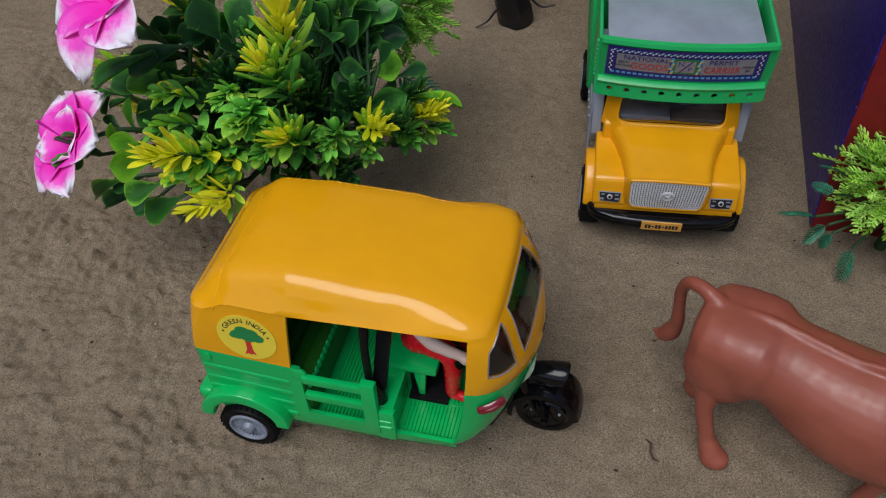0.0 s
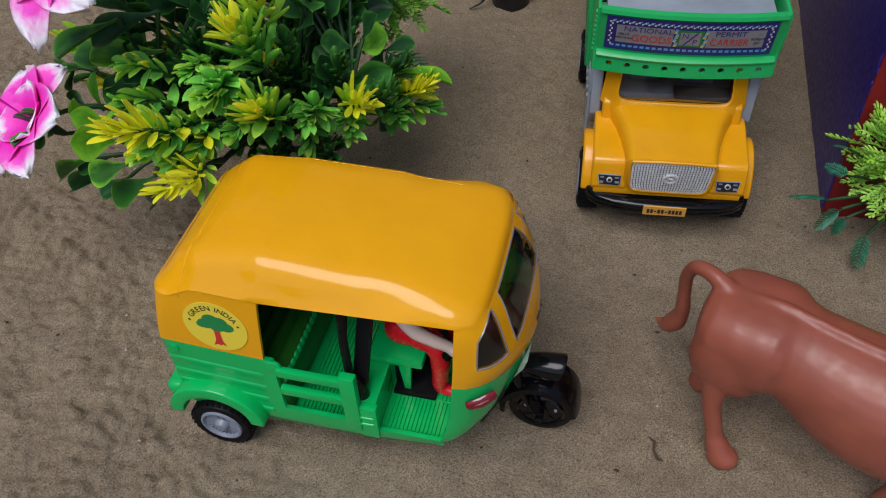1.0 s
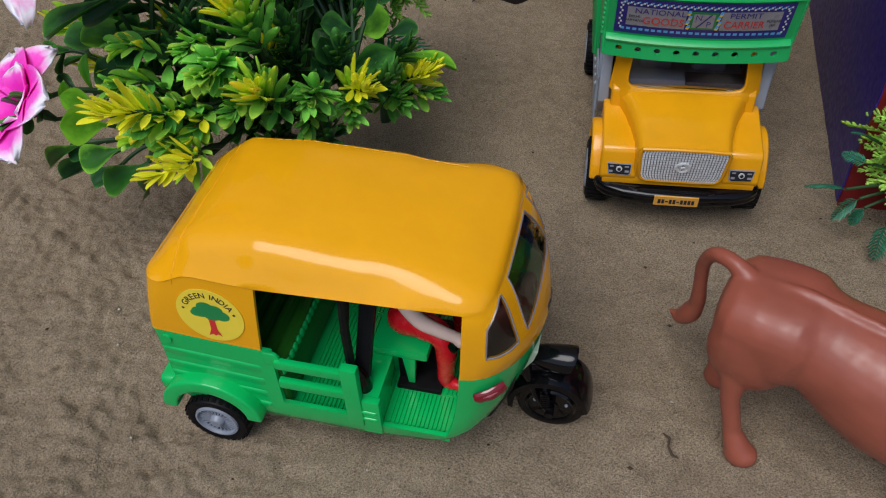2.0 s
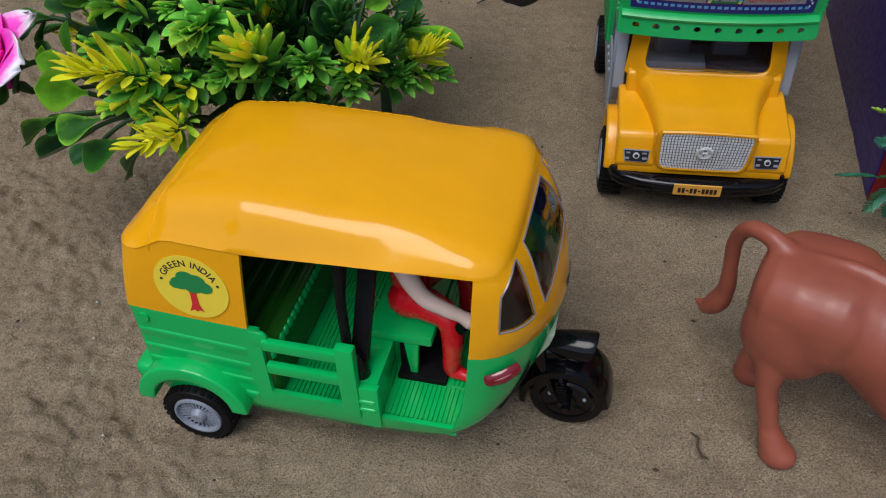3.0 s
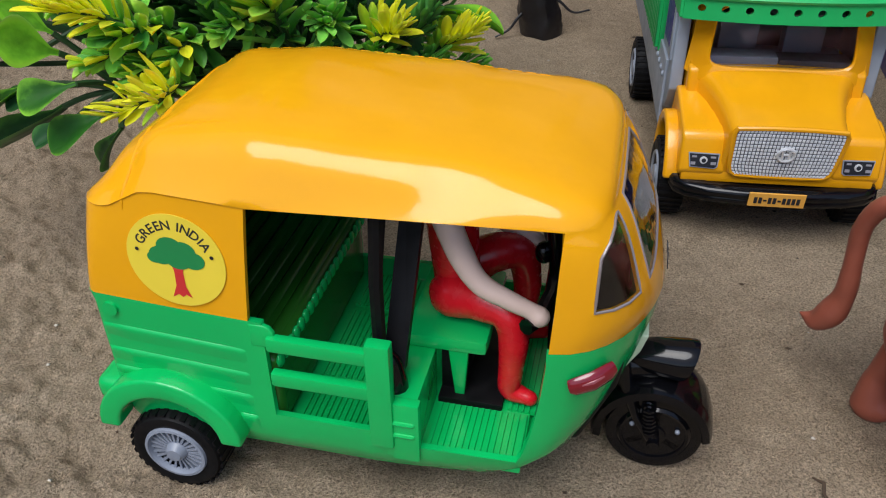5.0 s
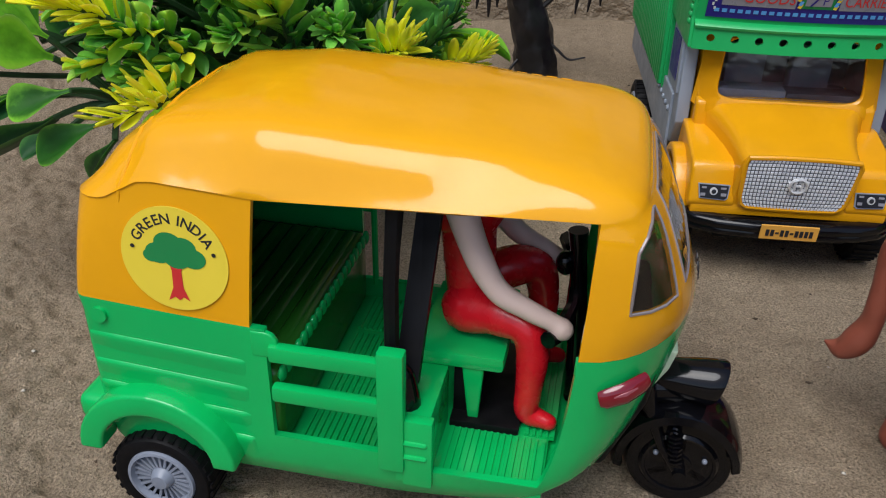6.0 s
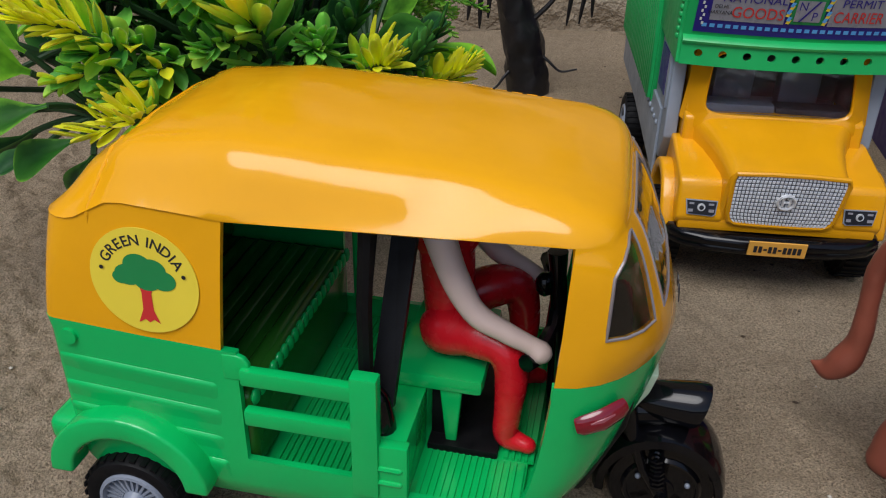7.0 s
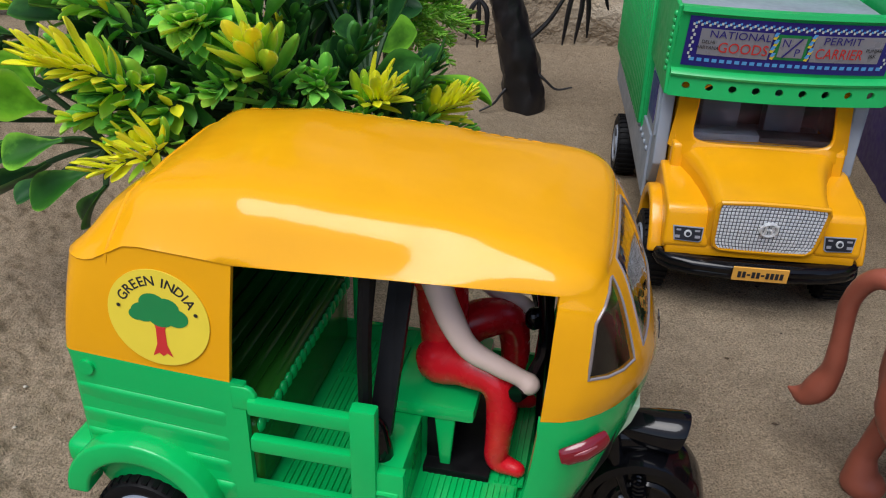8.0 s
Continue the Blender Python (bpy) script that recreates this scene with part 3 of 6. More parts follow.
        bm = bmesh.new()
        limb(bm, [(0.0024, sgn * 0.0257, 0.0310), (0.0028, sgn * 0.0257, 0.0345), (0.0022, sgn * 0.0257, 0.0400), (0.0008, sgn * 0.0258, 0.0435)], [0.0021, 0.0026, 0.0022, 0.0015], 16, 12)
        part("post_foot", bm, BLACK, frame_post)
        bm = bmesh.new()
        a = [(u, sgn * v, z) for u, v, z in ((0.0002, 0.0258, 0.0390), (0.0046, 0.0254, 0.0390), (0.0066, 0.0085, 0.0800), (0.0020, 0.0085, 0.0800))]
        loft(bm, [a, [(u, v - sgn * 0.0020, z - 0.0008) for u, v, z in a]])
        part("cross_bar", bm, BLACK_MATT, frame_post)
        bm = bmesh.new()
        tube(bm, [(0.0000, sgn * 0.0258, 0.0590), (0.0002, sgn * 0.0185, 0.0790)], 0.0010, 8)
        part("thin_bar", bm, BLACK_MATT, frame_post)
    # slim post in the far entry
    bm = bmesh.new()
    tube(bm, [(-0.0193, 0.0293, 0.0240), (-0.0193, 0.0291, 0.0755)], 0.0008, 8)
    part("slim_post", bm, GREEN, body)

    # added black block that stands in for the shade inside the nose
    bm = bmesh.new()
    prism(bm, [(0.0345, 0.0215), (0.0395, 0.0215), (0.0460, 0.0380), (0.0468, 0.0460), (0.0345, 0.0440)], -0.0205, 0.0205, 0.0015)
    part("nose_shade_block", bm, BLACK_MATT, top)

    # steering column with handlebar
    bm = bmesh.new()
    tube(bm, [(0.0330, 0.0, 0.0210), (0.0318, 0.0, 0.0420), (0.0305, 0.0, 0.0560), (0.0300, 0.0, 0.0610)], [0.0024, 0.0018, 0.0016, 0.0020], 10)
    column = part("steering_column", bm, BLACK, top)
    bm = bmesh.new()
    tube(bm, [(0.0268, -0.0140, 0.0445), (0.0285, -0.0110, 0.0440), (0.0305, -0.0040, 0.0465), (0.0305, 0.0040, 0.0485), (0.0290, 0.0100, 0.0505), (0.0275, 0.0150, 0.0510)], [0.0017, 0.0016, 0.0013, 0.0013, 0.0016, 0.0017], 8)
    part("handlebar", bm, BLACK, column)
    bm = bmesh.new()
    blob(bm, (0.0282, 0.0, 0.0535), (0.0020, 0.0020, 0.0026), None, 12)
    part("knob", bm, BLACK, column)

    # yellow canopy: side panels, nose with windows and roof in one moulding
    side = [-0.0495, -0.0475, -0.0455, -0.0440, -0.0430, -0.0415, -0.0400, -0.0370, -0.0340, -0.0310, -0.0280, -0.0250, -0.0235, -0.0222, -0.0205, -0.0180, -0.0150, -0.0120, -0.0090, -0.0060, -0.0036, -0.0013, 0.0010, 0.0034, 0.0056, 0.0080, 0.0095, 0.0125, 0.0160, 0.0195, 0.0230, 0.0265, 0.0300]
    r0, r1 = 7 + side.index(-0.0222) + 1, 7 + len(side) + 1
    levels = [(0.0, 0.0326, 0.0527, 0.0303), (0.18, 0.0328, 0.0517, 0.0302), (0.36, 0.0330, 0.0500, 0.0300), (0.54, 0.0331, 0.0480, 0.0298), (0.72, 0.0332, 0.0460, 0.0295), (0.90, 0.0334, 0.0438, 0.0291), (1.0, 0.0335, 0.0425, 0.0289)]
    steps = (0.0, 0.12, 0.24, 0.35, 0.38, 0.46, 0.58, 0.70, 0.80, 0.88, 0.93, 0.965, 0.985, 1.0)
    rings = []
    for f in steps:
        us, uf, w = [lerp_table([(q[0], q[c]) for q in levels], f) for c in (1, 2, 3)]
        us += 0.0002
        power = 2.0 + 1.4 * math.sin(min(1.0, f / 0.7) * math.pi / 2)
        g = min(1.0, max(0.0, (f - 0.36) / 0.60))
        left = math.degrees(math.asin(((0.0399 - us) / (uf - us)) ** (power / 2)))
        left += (56 - left) * min(1.0, max(0.0, (f - 0.80) / 0.165)) ** 1.6
        right, front = 51 + 9 * g - (3 if f < 0.37 else 0), 64 + 11 * g
        nose = [0, left / 2, left, left + (right - left) / 3, left + (right - left) * 2 / 3, right, (right + front) / 2, front] + [front + (90 - front) * q for q in (0.25, 0.5, 0.75, 1.0)]
        ring = []
        for u, v in full_ring(half_ring(-0.0593 + 0.0023 * f, us, uf, w, 0.0024 + 0.0036 * f ** 1.5, side, nose, power)):
            a, b = lerp_table(SEAM, u), lerp_table(LIP, u)
            u -= (0.0005 + 0.0022 * (1 - f)) * max(0.0, 1 - abs(u + 0.0222) / 0.012)
            if u > us:
                u = us + (u - us) * (1 - 0.10 * max(0.0, (f - 0.80) / 0.20) ** 2)
            ring.append((u, v, a + (b - a) * f))
        rings.append(ring)
    low = len(rings) - 1
    nose_top = nose
    for i, zf, full, sq in ((0.0002, 0.03, 0.16, 0.05), (0.0012, 0.15, 0.45, 0.1), (0.0024, 0.31, 0.66, 0.25), (0.0036, 0.47, 0.79, 0.5), (0.0047, 0.62, 0.87, 0.8), (0.0058, 0.76, 0.92, 1.0), (0.0070, 0.87, 0.95, 1.0), (0.0087, 0.95, 0.98, 1.0), (0.0118, 1.01, 1.01, 1.0), (0.0170, 1.065, 1.065, 1.0), (0.0230, 1.095, 1.095, 1.0), (0.0272, 1.105, 1.105, 1.0)):
        w, j = 0.0289 - i, max(i, 0.0)
        us, uf = 0.0337 - 0.0086 * sq - 0.30 * j, 0.0416 - 0.42 * j
        g = min(1.0, zf / 0.8)
        mixed = [a + (c - a) * g for a, c in zip(nose_top, (0, 11, 22, 31, 40, 48, 55, 62, 69, 76, 83, 90))]
        ur, rr = -0.0570 + (i if i < 0 else 0.8 * i), min(0.006, 0.4 * w)
        ring = []
        for u, v in full_ring(half_ring(ur, us, uf, w, rr, [ur + rr + (q + 0.0510) / 0.0847 * (us - ur - rr) for q in side], mixed, 3.4 + 1.2 * sq)):
            lip, tp = lerp_table(LIP, u), lerp_table(TOP, u)
            front = min(1.0, max(0.0, (u - 0.014) / 0.018))
            zr = zf + (full - zf) * front * front * (3 - 2 * front)
            swell = lerp_table(SWELL, u) * max(0.0, 1 - abs(zf - 0.6) / 0.5)
            edge = lerp_table(EAVE, u) * max(0.0, 1 - max(0.0, zf - 0.1) / 0.4)
            v += math.copysign(swell + edge, v) if abs(v) > w * 0.8 else 0.0
            ring.append((u, v, lip + (tp - lip) * zr + 0.6 * swell))
        rings.append(ring)
    rings.append([(u, 0.0, z) for u, v, z in rings[-1]])
    k0, k1 = steps.index(0.38), steps.index(0.965)

    def route2(s, k):
        if k >= low:
            return "canopy"
        if r0 <= s < r1:
            return None
        if r1 + 2 <= s < r1 + 5 and k0 <= k < k1:
            return "quarter"
        if s >= r1 + 7 and k0 <= k < k1:
            return "wind"
        return "canopy"

    got = shell(rings, route2)
    bmesh.ops.remove_doubles(got["canopy"], verts=got["canopy"].verts[:], dist=2e-6)
    canopy = part("canopy", got["canopy"], [YELLOW, GREEN_SHADED], top, "glossy yellow canopy with an opening at each side", angle=75, out=(0, 0, 0.06))
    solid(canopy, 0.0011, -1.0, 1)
    for key, name in (("wind", "windscreen"), ("quarter", "quarter_window")):
        rim = pane_rim(got[key], 0.0003)
        if key == "quarter":
            sides = {}
            for sgn in (-1, 1):
                bm = got[key].copy()
                bmesh.ops.delete(bm, geom=[v for v in bm.verts if v.co.y * sgn < 0], context="VERTS")
                rb = pane_rim(bm, 0.0003)
                ob = solid(part(name, bm, GLASS, top, "clear plastic window with a pale rim", out=(0, 0, 0.06)), 0.0006)
                part("window_rim", rb, PLASTIC_RIM, ob)
            got[key].free()
            rim.free()
        else:
            ob = solid(part(name, got[key], GLASS, top, "clear plastic windscreen with a pale rim", out=(0, 0, 0.06)), 0.0006)
            part("window_rim", rim, PLASTIC_RIM, ob)

    # raised hem across the rear of the roof
    bpy.context.view_layer.update()
    bm = bmesh.new()
    line = []
    for k in range(49):
        a = radians(-62 + 124 * k / 48)
        way = Vector((0, math.sin(a), math.cos(a)))
        start = Vector((-0.0438 - 0.0040 * abs(math.sin(a)) ** 2, 0.0, 0.0560)) + way * 0.06
        hit, place, normal, _ = canopy.ray_cast(start, -way)
        if hit:
            line.append(place - way * 0.0001)
    tube(bm, line, [0.0001] + [0.00042] * (len(line) - 2) + [0.0001], 8)
    part("hem", bm, YELLOW, canopy)

    # stitched seam along the edges of the roof
    bm = bmesh.new()
    u = -0.0400
    while u < 0.0250:
        ends = []
        for q in (u, u + 0.0019):
            hit, place, normal, _ = canopy.ray_cast((q, 0.0214, 0.12), (0, 0, -1))
            ends.append(place)
        capsule(bm, ends[0], ends[1], 0.00013, 0.00013, 6)
        u += 0.0030
    part("stitching", bm, YELLOW, canopy)

    # round tree sticker on the rear side panel
    badge_m = pose(-0.0375, -0.02995, 0.0622, -3.2) @ Matrix(((1, 0, 0, 0), (0, 0, -1, 0), (0, 1, 0, 0), (0, 0, 0, 1)))
    bm = bmesh.new()
    vs = [bm.verts.new(badge_m @ Vector((0.0100 * math.cos(2 * math.pi * k / 48), 0.0100 * math.sin(2 * math.pi * k / 48), z))) for z in (0.0, 0.0002) for k in range(48)]
    bm.faces.new(vs[48:])
    for k in range(48):
        bm.faces.new((vs[k], vs[(k + 1) % 48], vs[48 + (k + 1) % 48], vs[48 + k]))
    badge = part("round_sticker", bm, STICKER_YELLOW, top, "round yellow sticker with a green tree and lettering")
    bm = bmesh.new()
    for cx, cy, r in ((-0.0028, 0.0010, 0.0025), (-0.0008, 0.0030, 0.0027), (0.0018, 0.0024, 0.0026), (0.0036, 0.0006, 0.0024), (0.0006, 0.0004, 0.0026), (-0.0042, 0.0004, 0.0016)):
        vs = [bm.verts.new(badge_m @ Vector((cx + r * math.cos(2 * math.pi * k / 20), cy + 0.8 * r * math.sin(2 * math.pi * k / 20), 0.00028 + (cx + 0.005) * 0.004))) for k in range(20)]
        bm.faces.new(vs)
    part("tree_print", bm, STICKER_GREEN, badge)
    bm = bmesh.new()
    bm.faces.new([bm.verts.new(badge_m @ Vector((x, y, 0.00030))) for x, y in ((-0.0019, -0.0082), (-0.0006, -0.0074), (0.0002, -0.0080), (0.0010, -0.0073), (0.0022, -0.0080), (0.0012, -0.0055), (0.0011, -0.0022), (0.0018, -0.0004), (0.0002, -0.0012), (-0.0012, -0.0002), (-0.0007, -0.0022), (-0.0008, -0.0055))])
    part("trunk_print", bm, STICKER_RED, badge)
    bm = bmesh.new()
    word = "GREEN INDIA"
    wide = {"G": 0.86, "R": 0.74, "E": 0.68, "N": 0.84, "D": 0.84, "A": 0.80, "I": 0.40, " ": 0.46}
    at, total = 0.0, sum(wide[ch] for ch in word)
    for ch in word:
        a = radians(156 - 132 * (at + wide[ch] / 2) / total)
        at += wide[ch]
        if ch != " ":
            lettering(bm, ch, 0.0027, badge_m @ pose(0.0076 * math.cos(a), 0.0076 * math.sin(a), 0.00023, 0, 0, math.degrees(a) - 90), 0.00003, 0.00003)
    for a in (166, 14):
        vs = [bm.verts.new(badge_m @ Vector((0.0078 * math.cos(radians(a)) + 0.0004 * math.cos(2 * math.pi * k / 10), 0.0078 * math.sin(radians(a)) + 0.0004 * math.sin(2 * math.pi * k / 10), 0.0004))) for k in range(10)]
        bm.faces.new(vs)
    part("lettering", bm, STICKER_BLACK, badge)

    # word on the nose above the seam
    bm = bmesh.new()
    lettering(bm, "TAXI", 0.0036, Matrix.Identity(4), 0.0001)
    for q in bm.verts:
        x, y, z = q.co
        q.co = (0.0326 + 0.0201 * math.sqrt(1 - (x / 0.0303) ** 2) - 0.10 * y + 0.0001 + z, x, 0.0562 + y)
    part("lettering", bm, STICKER_BLACK, canopy)

    # indicators
    for sgn in (-1, 1):
        bm = bmesh.new()
        tube(bm, [(0.0370, sgn * 0.0301, 0.0454), (0.0379, sgn * 0.0301, 0.0457), (0.0410, sgn * 0.0289, 0.0466), (0.0438, sgn * 0.0267, 0.0476), (0.0445, sgn * 0.0258, 0.0479)], [0.0008, 0.0010, 0.0011, 0.0010, 0.0008], 12, 1.9, (0, 0, 1))
        lens = part("indicator", bm, RED_LENS, top, "dark red indicator lens with a painted highlight")
        # pale pink bar laid on as the highlight of the lens
        bm = bmesh.new()
        tube(bm, [(0.0392, sgn * 0.0304, 0.0464), (0.0412, sgn * 0.0296, 0.0470), (0.0430, sgn * 0.0283, 0.0476)], [0.0002, 0.0004, 0.0002], 8, 1.6, (0, 0, 1))
        part("highlight_bar", bm, LENS_HIGHLIGHT, lens)
    bm = bmesh.new()
    prism(bm, [(0.0462, 0.0305), (0.0500, 0.0375), (0.0512, 0.0420), (0.0490, 0.0420), (0.0475, 0.0375), (0.0447, 0.0305)], -0.0085, 0.0085, 0.0004)
    part("nose_apron", bm, PALE, top, "pale plastic apron below the nose")

    # wheels
    def wheel(name, c, r, width, sgn):
        bm = bmesh.new()
        w = width / 2
        lathe(bm, [(r * 0.62, -w * 0.8), (r * 0.80, -w), (r * 0.93, -w * 0.92), (r, -w * 0.6), (r, w * 0.6), (r * 0.93, w * 0.92), (r * 0.80, w), (r * 0.62, w * 0.8)], c, 36, cap=False)
        tyre = part(name, bm, TYRE, top, "black ribbed tyre on a silver rim")
        for k in range(30):
            bm2 = bmesh.new() if k == 0 else bm2
            a = 2 * math.pi * k / 30
            m = Matrix.Translation(c) @ Matrix.Rotation(a, 4, "Y")
            box(bm2, r * 0.97, r * 1.015, -w * 0.85, w * 0.85, -r * 0.05, r * 0.05, 0, 1, m)
        part("tread", bm2, TYRE, tyre)
        bm = bmesh.new()
        s = sgn * w
        prof = [(r * 0.68, s * 0.82), (r * 0.66, s * 1.00), (r * 0.60, s * 1.02), (r * 0.56, s * 0.70), (r * 0.34, s * 0.46), (r * 0.26, s * 0.62), (r * 0.19, s * 1.05), (r * 0.15, s * 1.16), (r * 0.03, s * 1.18)]
        lathe(bm, prof[:4], c, 32, cap=False)
        rim = part("rim", bm, RIM, tyre, "silver wheel rim")
        # disc coloured dark for the shade between the spokes
        bm = bmesh.new()
        lathe(bm, [(r * 0.63, s * 0.52), (r * 0.34, s * 0.42), (r * 0.02, s * 0.42)], c, 28, cap=False)
        part("wheel_disc", bm, RIM_SHADED, rim, "shaded grey wheel disc")
        bm = bmesh.new()
        lathe(bm, [(r * 0.30, s * 0.44)] + prof[5:], c, 24)
        part("hub", bm, RIM, rim)
        bm = bmesh.new()
        for k in range(24):
            m = Matrix.Translation(c) @ Matrix.Rotation(2 * math.pi * k / 24, 4, "Y")
            lo, hi = sorted((s * 0.45, s * 0.80))
            box(bm, r * 0.24, r * 0.58, lo, hi, -0.00026, 0.00026, 0, 1, m)
        part("spoke", bm, RIM, rim)

    wheel("rear_wheel", (-0.0470, -0.0285, 0.0106), 0.0108, 0.0090, -1)
    wheel("rear_wheel", (-0.0470, 0.0285, 0.0106), 0.0108, 0.0090, 1)
    bm = bmesh.new()
    tube(bm, [(-0.0470, -0.026, 0.0108), (-0.0470, 0.026, 0.0108)], 0.0015, 8)
    part("axle", bm, BLACK, top)
    bm = bmesh.new()
    c = (0.0560, 0.0, 0.0108)
    lathe(bm, [(0.0062, -0.0034), (0.0085, -0.0046), (0.0106, -0.0042), (0.0114, -0.0026), (0.0114, 0.0026), (0.0106, 0.0042), (0.0085, 0.0046), (0.0062, 0.0034)], c, 36)
    fw = part("front_wheel", bm, BLACK, top, "black front wheel")
    bm = bmesh.new()
    lathe(bm, [(0.0082, -0.0046), (0.0076, -0.0052), (0.0070, -0.0050), (0.0066, -0.0036), (0.0030, -0.0034), (0.0026, -0.0050), (0.0004, -0.0052)], c, 28)
    rim = part("rim", bm, BLACK, fw)
    for k in range(3):
        bm = bmesh.new()
        box(bm, 0.0024, 0.0070, -0.0046, -0.0034, -0.0013, 0.0013, 0.0005, 2, Matrix.Translation(c) @ Matrix.Rotation(2 * math.pi * k / 3 + 0.52, 4, "Y"))
        part("spoke", bm, BLACK, rim)
    # fork, spring and mudguard
    bm = bmesh.new()
    for sgn in (-1, 1):
        tube(bm, [(0.0460, sgn * 0.0030, 0.0300), (0.0490, sgn * 0.0050, 0.0230), (0.0515, sgn * 0.0060, 0.0165), (0.0560, sgn * 0.0062, 0.0108)], [0.0028, 0.0014, 0.0009, 0.0016], 10)
    fork = part("fork", bm, BLACK, top)
    bm = bmesh.new()
    pts = [(0.0548 - 0.0010 * k / 60 + 0.0013 * math.cos(k * 0.8), -0.0066 + 0.0013 * math.sin(k * 0.8), 0.0128 + 0.0085 * k / 60) for k in range(61)]
    tube(bm, pts, 0.0004, 6)
    part("spring", bm, BLACK, fork)
    bm = bmesh.new()
    lathe(bm, [(0.0014, -0.0016), (0.0014, 0.0016)], (0.0560, -0.0070, 0.0108), 12)
    part("axle_nut", bm, BLACK, fork)
    for du, dz in ((-0.0050, 0.0028), (0.0050, 0.0022)):
        bm = bmesh.new()
        blob(bm, (0.0560 + du, -0.0050, 0.0108 + dz), (0.0006, 0.0006, 0.0006), None, 10)
        part("bolt", bm, RIM, rim)
    bm = bmesh.new()
    rows = []
    for k in range(17):
        a = radians(4 + 184 * k / 16)
        row = []
        for q in range(9):
            b = math.pi * q / 8
            rr = 0.0112 + 0.0024 * math.sin(b) ** 0.5
            row.append(bm.verts.new((0.0552 + rr * math.cos(a), -0.0074 * math.cos(b), 0.0120 + 1.04 * rr * math.sin(a))))
        rows.append(row)
    for a, b in zip(rows, rows[1:]):
        for q in range(8):
            bm.faces.new((a[q], a[q + 1], b[q + 1], b[q]))
    solid(part("front_mudguard", bm, BLACK, top, "glossy black front mudguard"), 0.0008)
    bm = bmesh.new()
    lathe(bm, [(0.0006, 0.0440), (0.0016, 0.0452), (0.0025, 0.0472), (0.0033, 0.0498), (0.0040, 0.0526), (0.0045, 0.0556), (0.0048, 0.0586), (0.0049, 0.0606), (0.0047, 0.0612), (0.0043, 0.0611), (0.0038, 0.0598), (0.0010, 0.0592)], (0.0, 0.0, 0.0300), 28, "u")
    for v in bm.verts:
        v.co.x += 0.32 * (v.co.z - 0.0300) * max(0.0, min(1.0, (v.co.x - 0.052) / 0.008))
    part("headlamp", bm, BLACK, top, "glossy black headlamp shell")
    bm = bmesh.new()
    tube(bm, [(0.0440, 0, 0.0260), (0.0500, 0, 0.0275), (0.0560, 0, 0.0275)], [0.0040, 0.0040, 0.0030], 12)
    part("lamp_bracket", bm, BLACK, top)
    return top


PLASTIC_RIM = plastic("pale_rim_plastic", (0.22, 0.19, 0.19), 0.2, 0.1, 0.2, 0.4)
build_rickshaw()


def build_driver():
    """The moulded driver doll, one plain mesh in red and pale plastic."""
    bm = bmesh.new()
    capsule(bm, (0.0100, 0.0, 0.0440), (0.0085, 0.0, 0.0640), 0.0062, 0.0070, 16, 0.8)
    capsule(bm, (0.0085, 0.0, 0.0640), (0.0080, 0.0, 0.0690), 0.0075, 0.0050, 14)
    for s in (-1, 1):
        lift = 0.0025 if s > 0 else 0.0
        limb(bm, [(0.0100, s * 0.0045, 0.0435), (0.0165, s * 0.0070, 0.0444 + lift), (0.0222, s * 0.0092, 0.0436 + lift), (0.0240, s * 0.0102, 0.0385), (0.0238, s * 0.0106, 0.0290), (0.0240, s * 0.0106, 0.0240), (0.0284, s * 0.0115, 0.0228)], [0.0054, 0.0045, 0.0038, 0.0033, 0.0027, 0.0025, 0.0017], 40)
    nred = len(bm.faces)
    for s in (-1, 1):
        limb(bm, [(0.0088, s * 0.0098, 0.0680), (0.0125, s * 0.0114, 0.0595), (0.0168, s * 0.0124, 0.0530), (0.0225, s * 0.0124, 0.0497), (0.0270, s * 0.0120, 0.0474), (0.0292, s * 0.0120, 0.0460)], [0.0030, 0.0027, 0.0023, 0.0020, 0.0018, 0.0022], 36)
    blob(bm, (0.0090, 0.0, 0.0770), (0.0036, 0.0036, 0.0032), None, 14)
    bm.faces.ensure_lookup_table()
    for f in bm.faces:
        f.material_index = 1 if f.index >= nred else 0
    bm.faces.index_update()
    for n, f in enumerate(bm.faces):
        f.material_index = 1 if n >= nred else 0
    ob = part("driver_doll", bm, [RED_SUIT, SKIN], None, "red plastic driver doll with pale arms on the rickshaw seat")
    ob.matrix_basis = RICKSHAW.copy()
    tagged(ob, "", "doll")


build_driver()


# the truck
TRUCK = pose(0.1146, 0.0945, 0.0, 0, 0, -97.7)


def hood_section(u, wt, wb, zt, zb, r):
    """Hood cross-section: flat top with rounded shoulders over flaring sides."""
    half = [(wb, zb), (wb + (wt - wb) * 0.5, zb + (zt - r - zb) * 0.5), (wt, zt - r)]
    for k in range(1, 6):
        a = math.pi / 2 * k / 5
        half.append((wt - r + r * math.cos(a), zt - r + r * math.sin(a)))
    half.append((wt * 0.45, zt + 0.0004))
    pts = [(u, v, z) for v, z in half] + [(u, 0.0, zt + 0.0006)] + [(u, -v, z) for v, z in half[::-1]]
    return pts


def face_to_front(u, v, z, lean=0.0):
    """A plane that faces the front of the truck: x across, y up."""
    return pose(u, v, z) @ Matrix.Rotation(radians(-lean), 4, "Y") @ Matrix(((0, 0, 1, 0), (1, 0, 0, 0), (0, 1, 0, 0), (0, 0, 0, 1)))


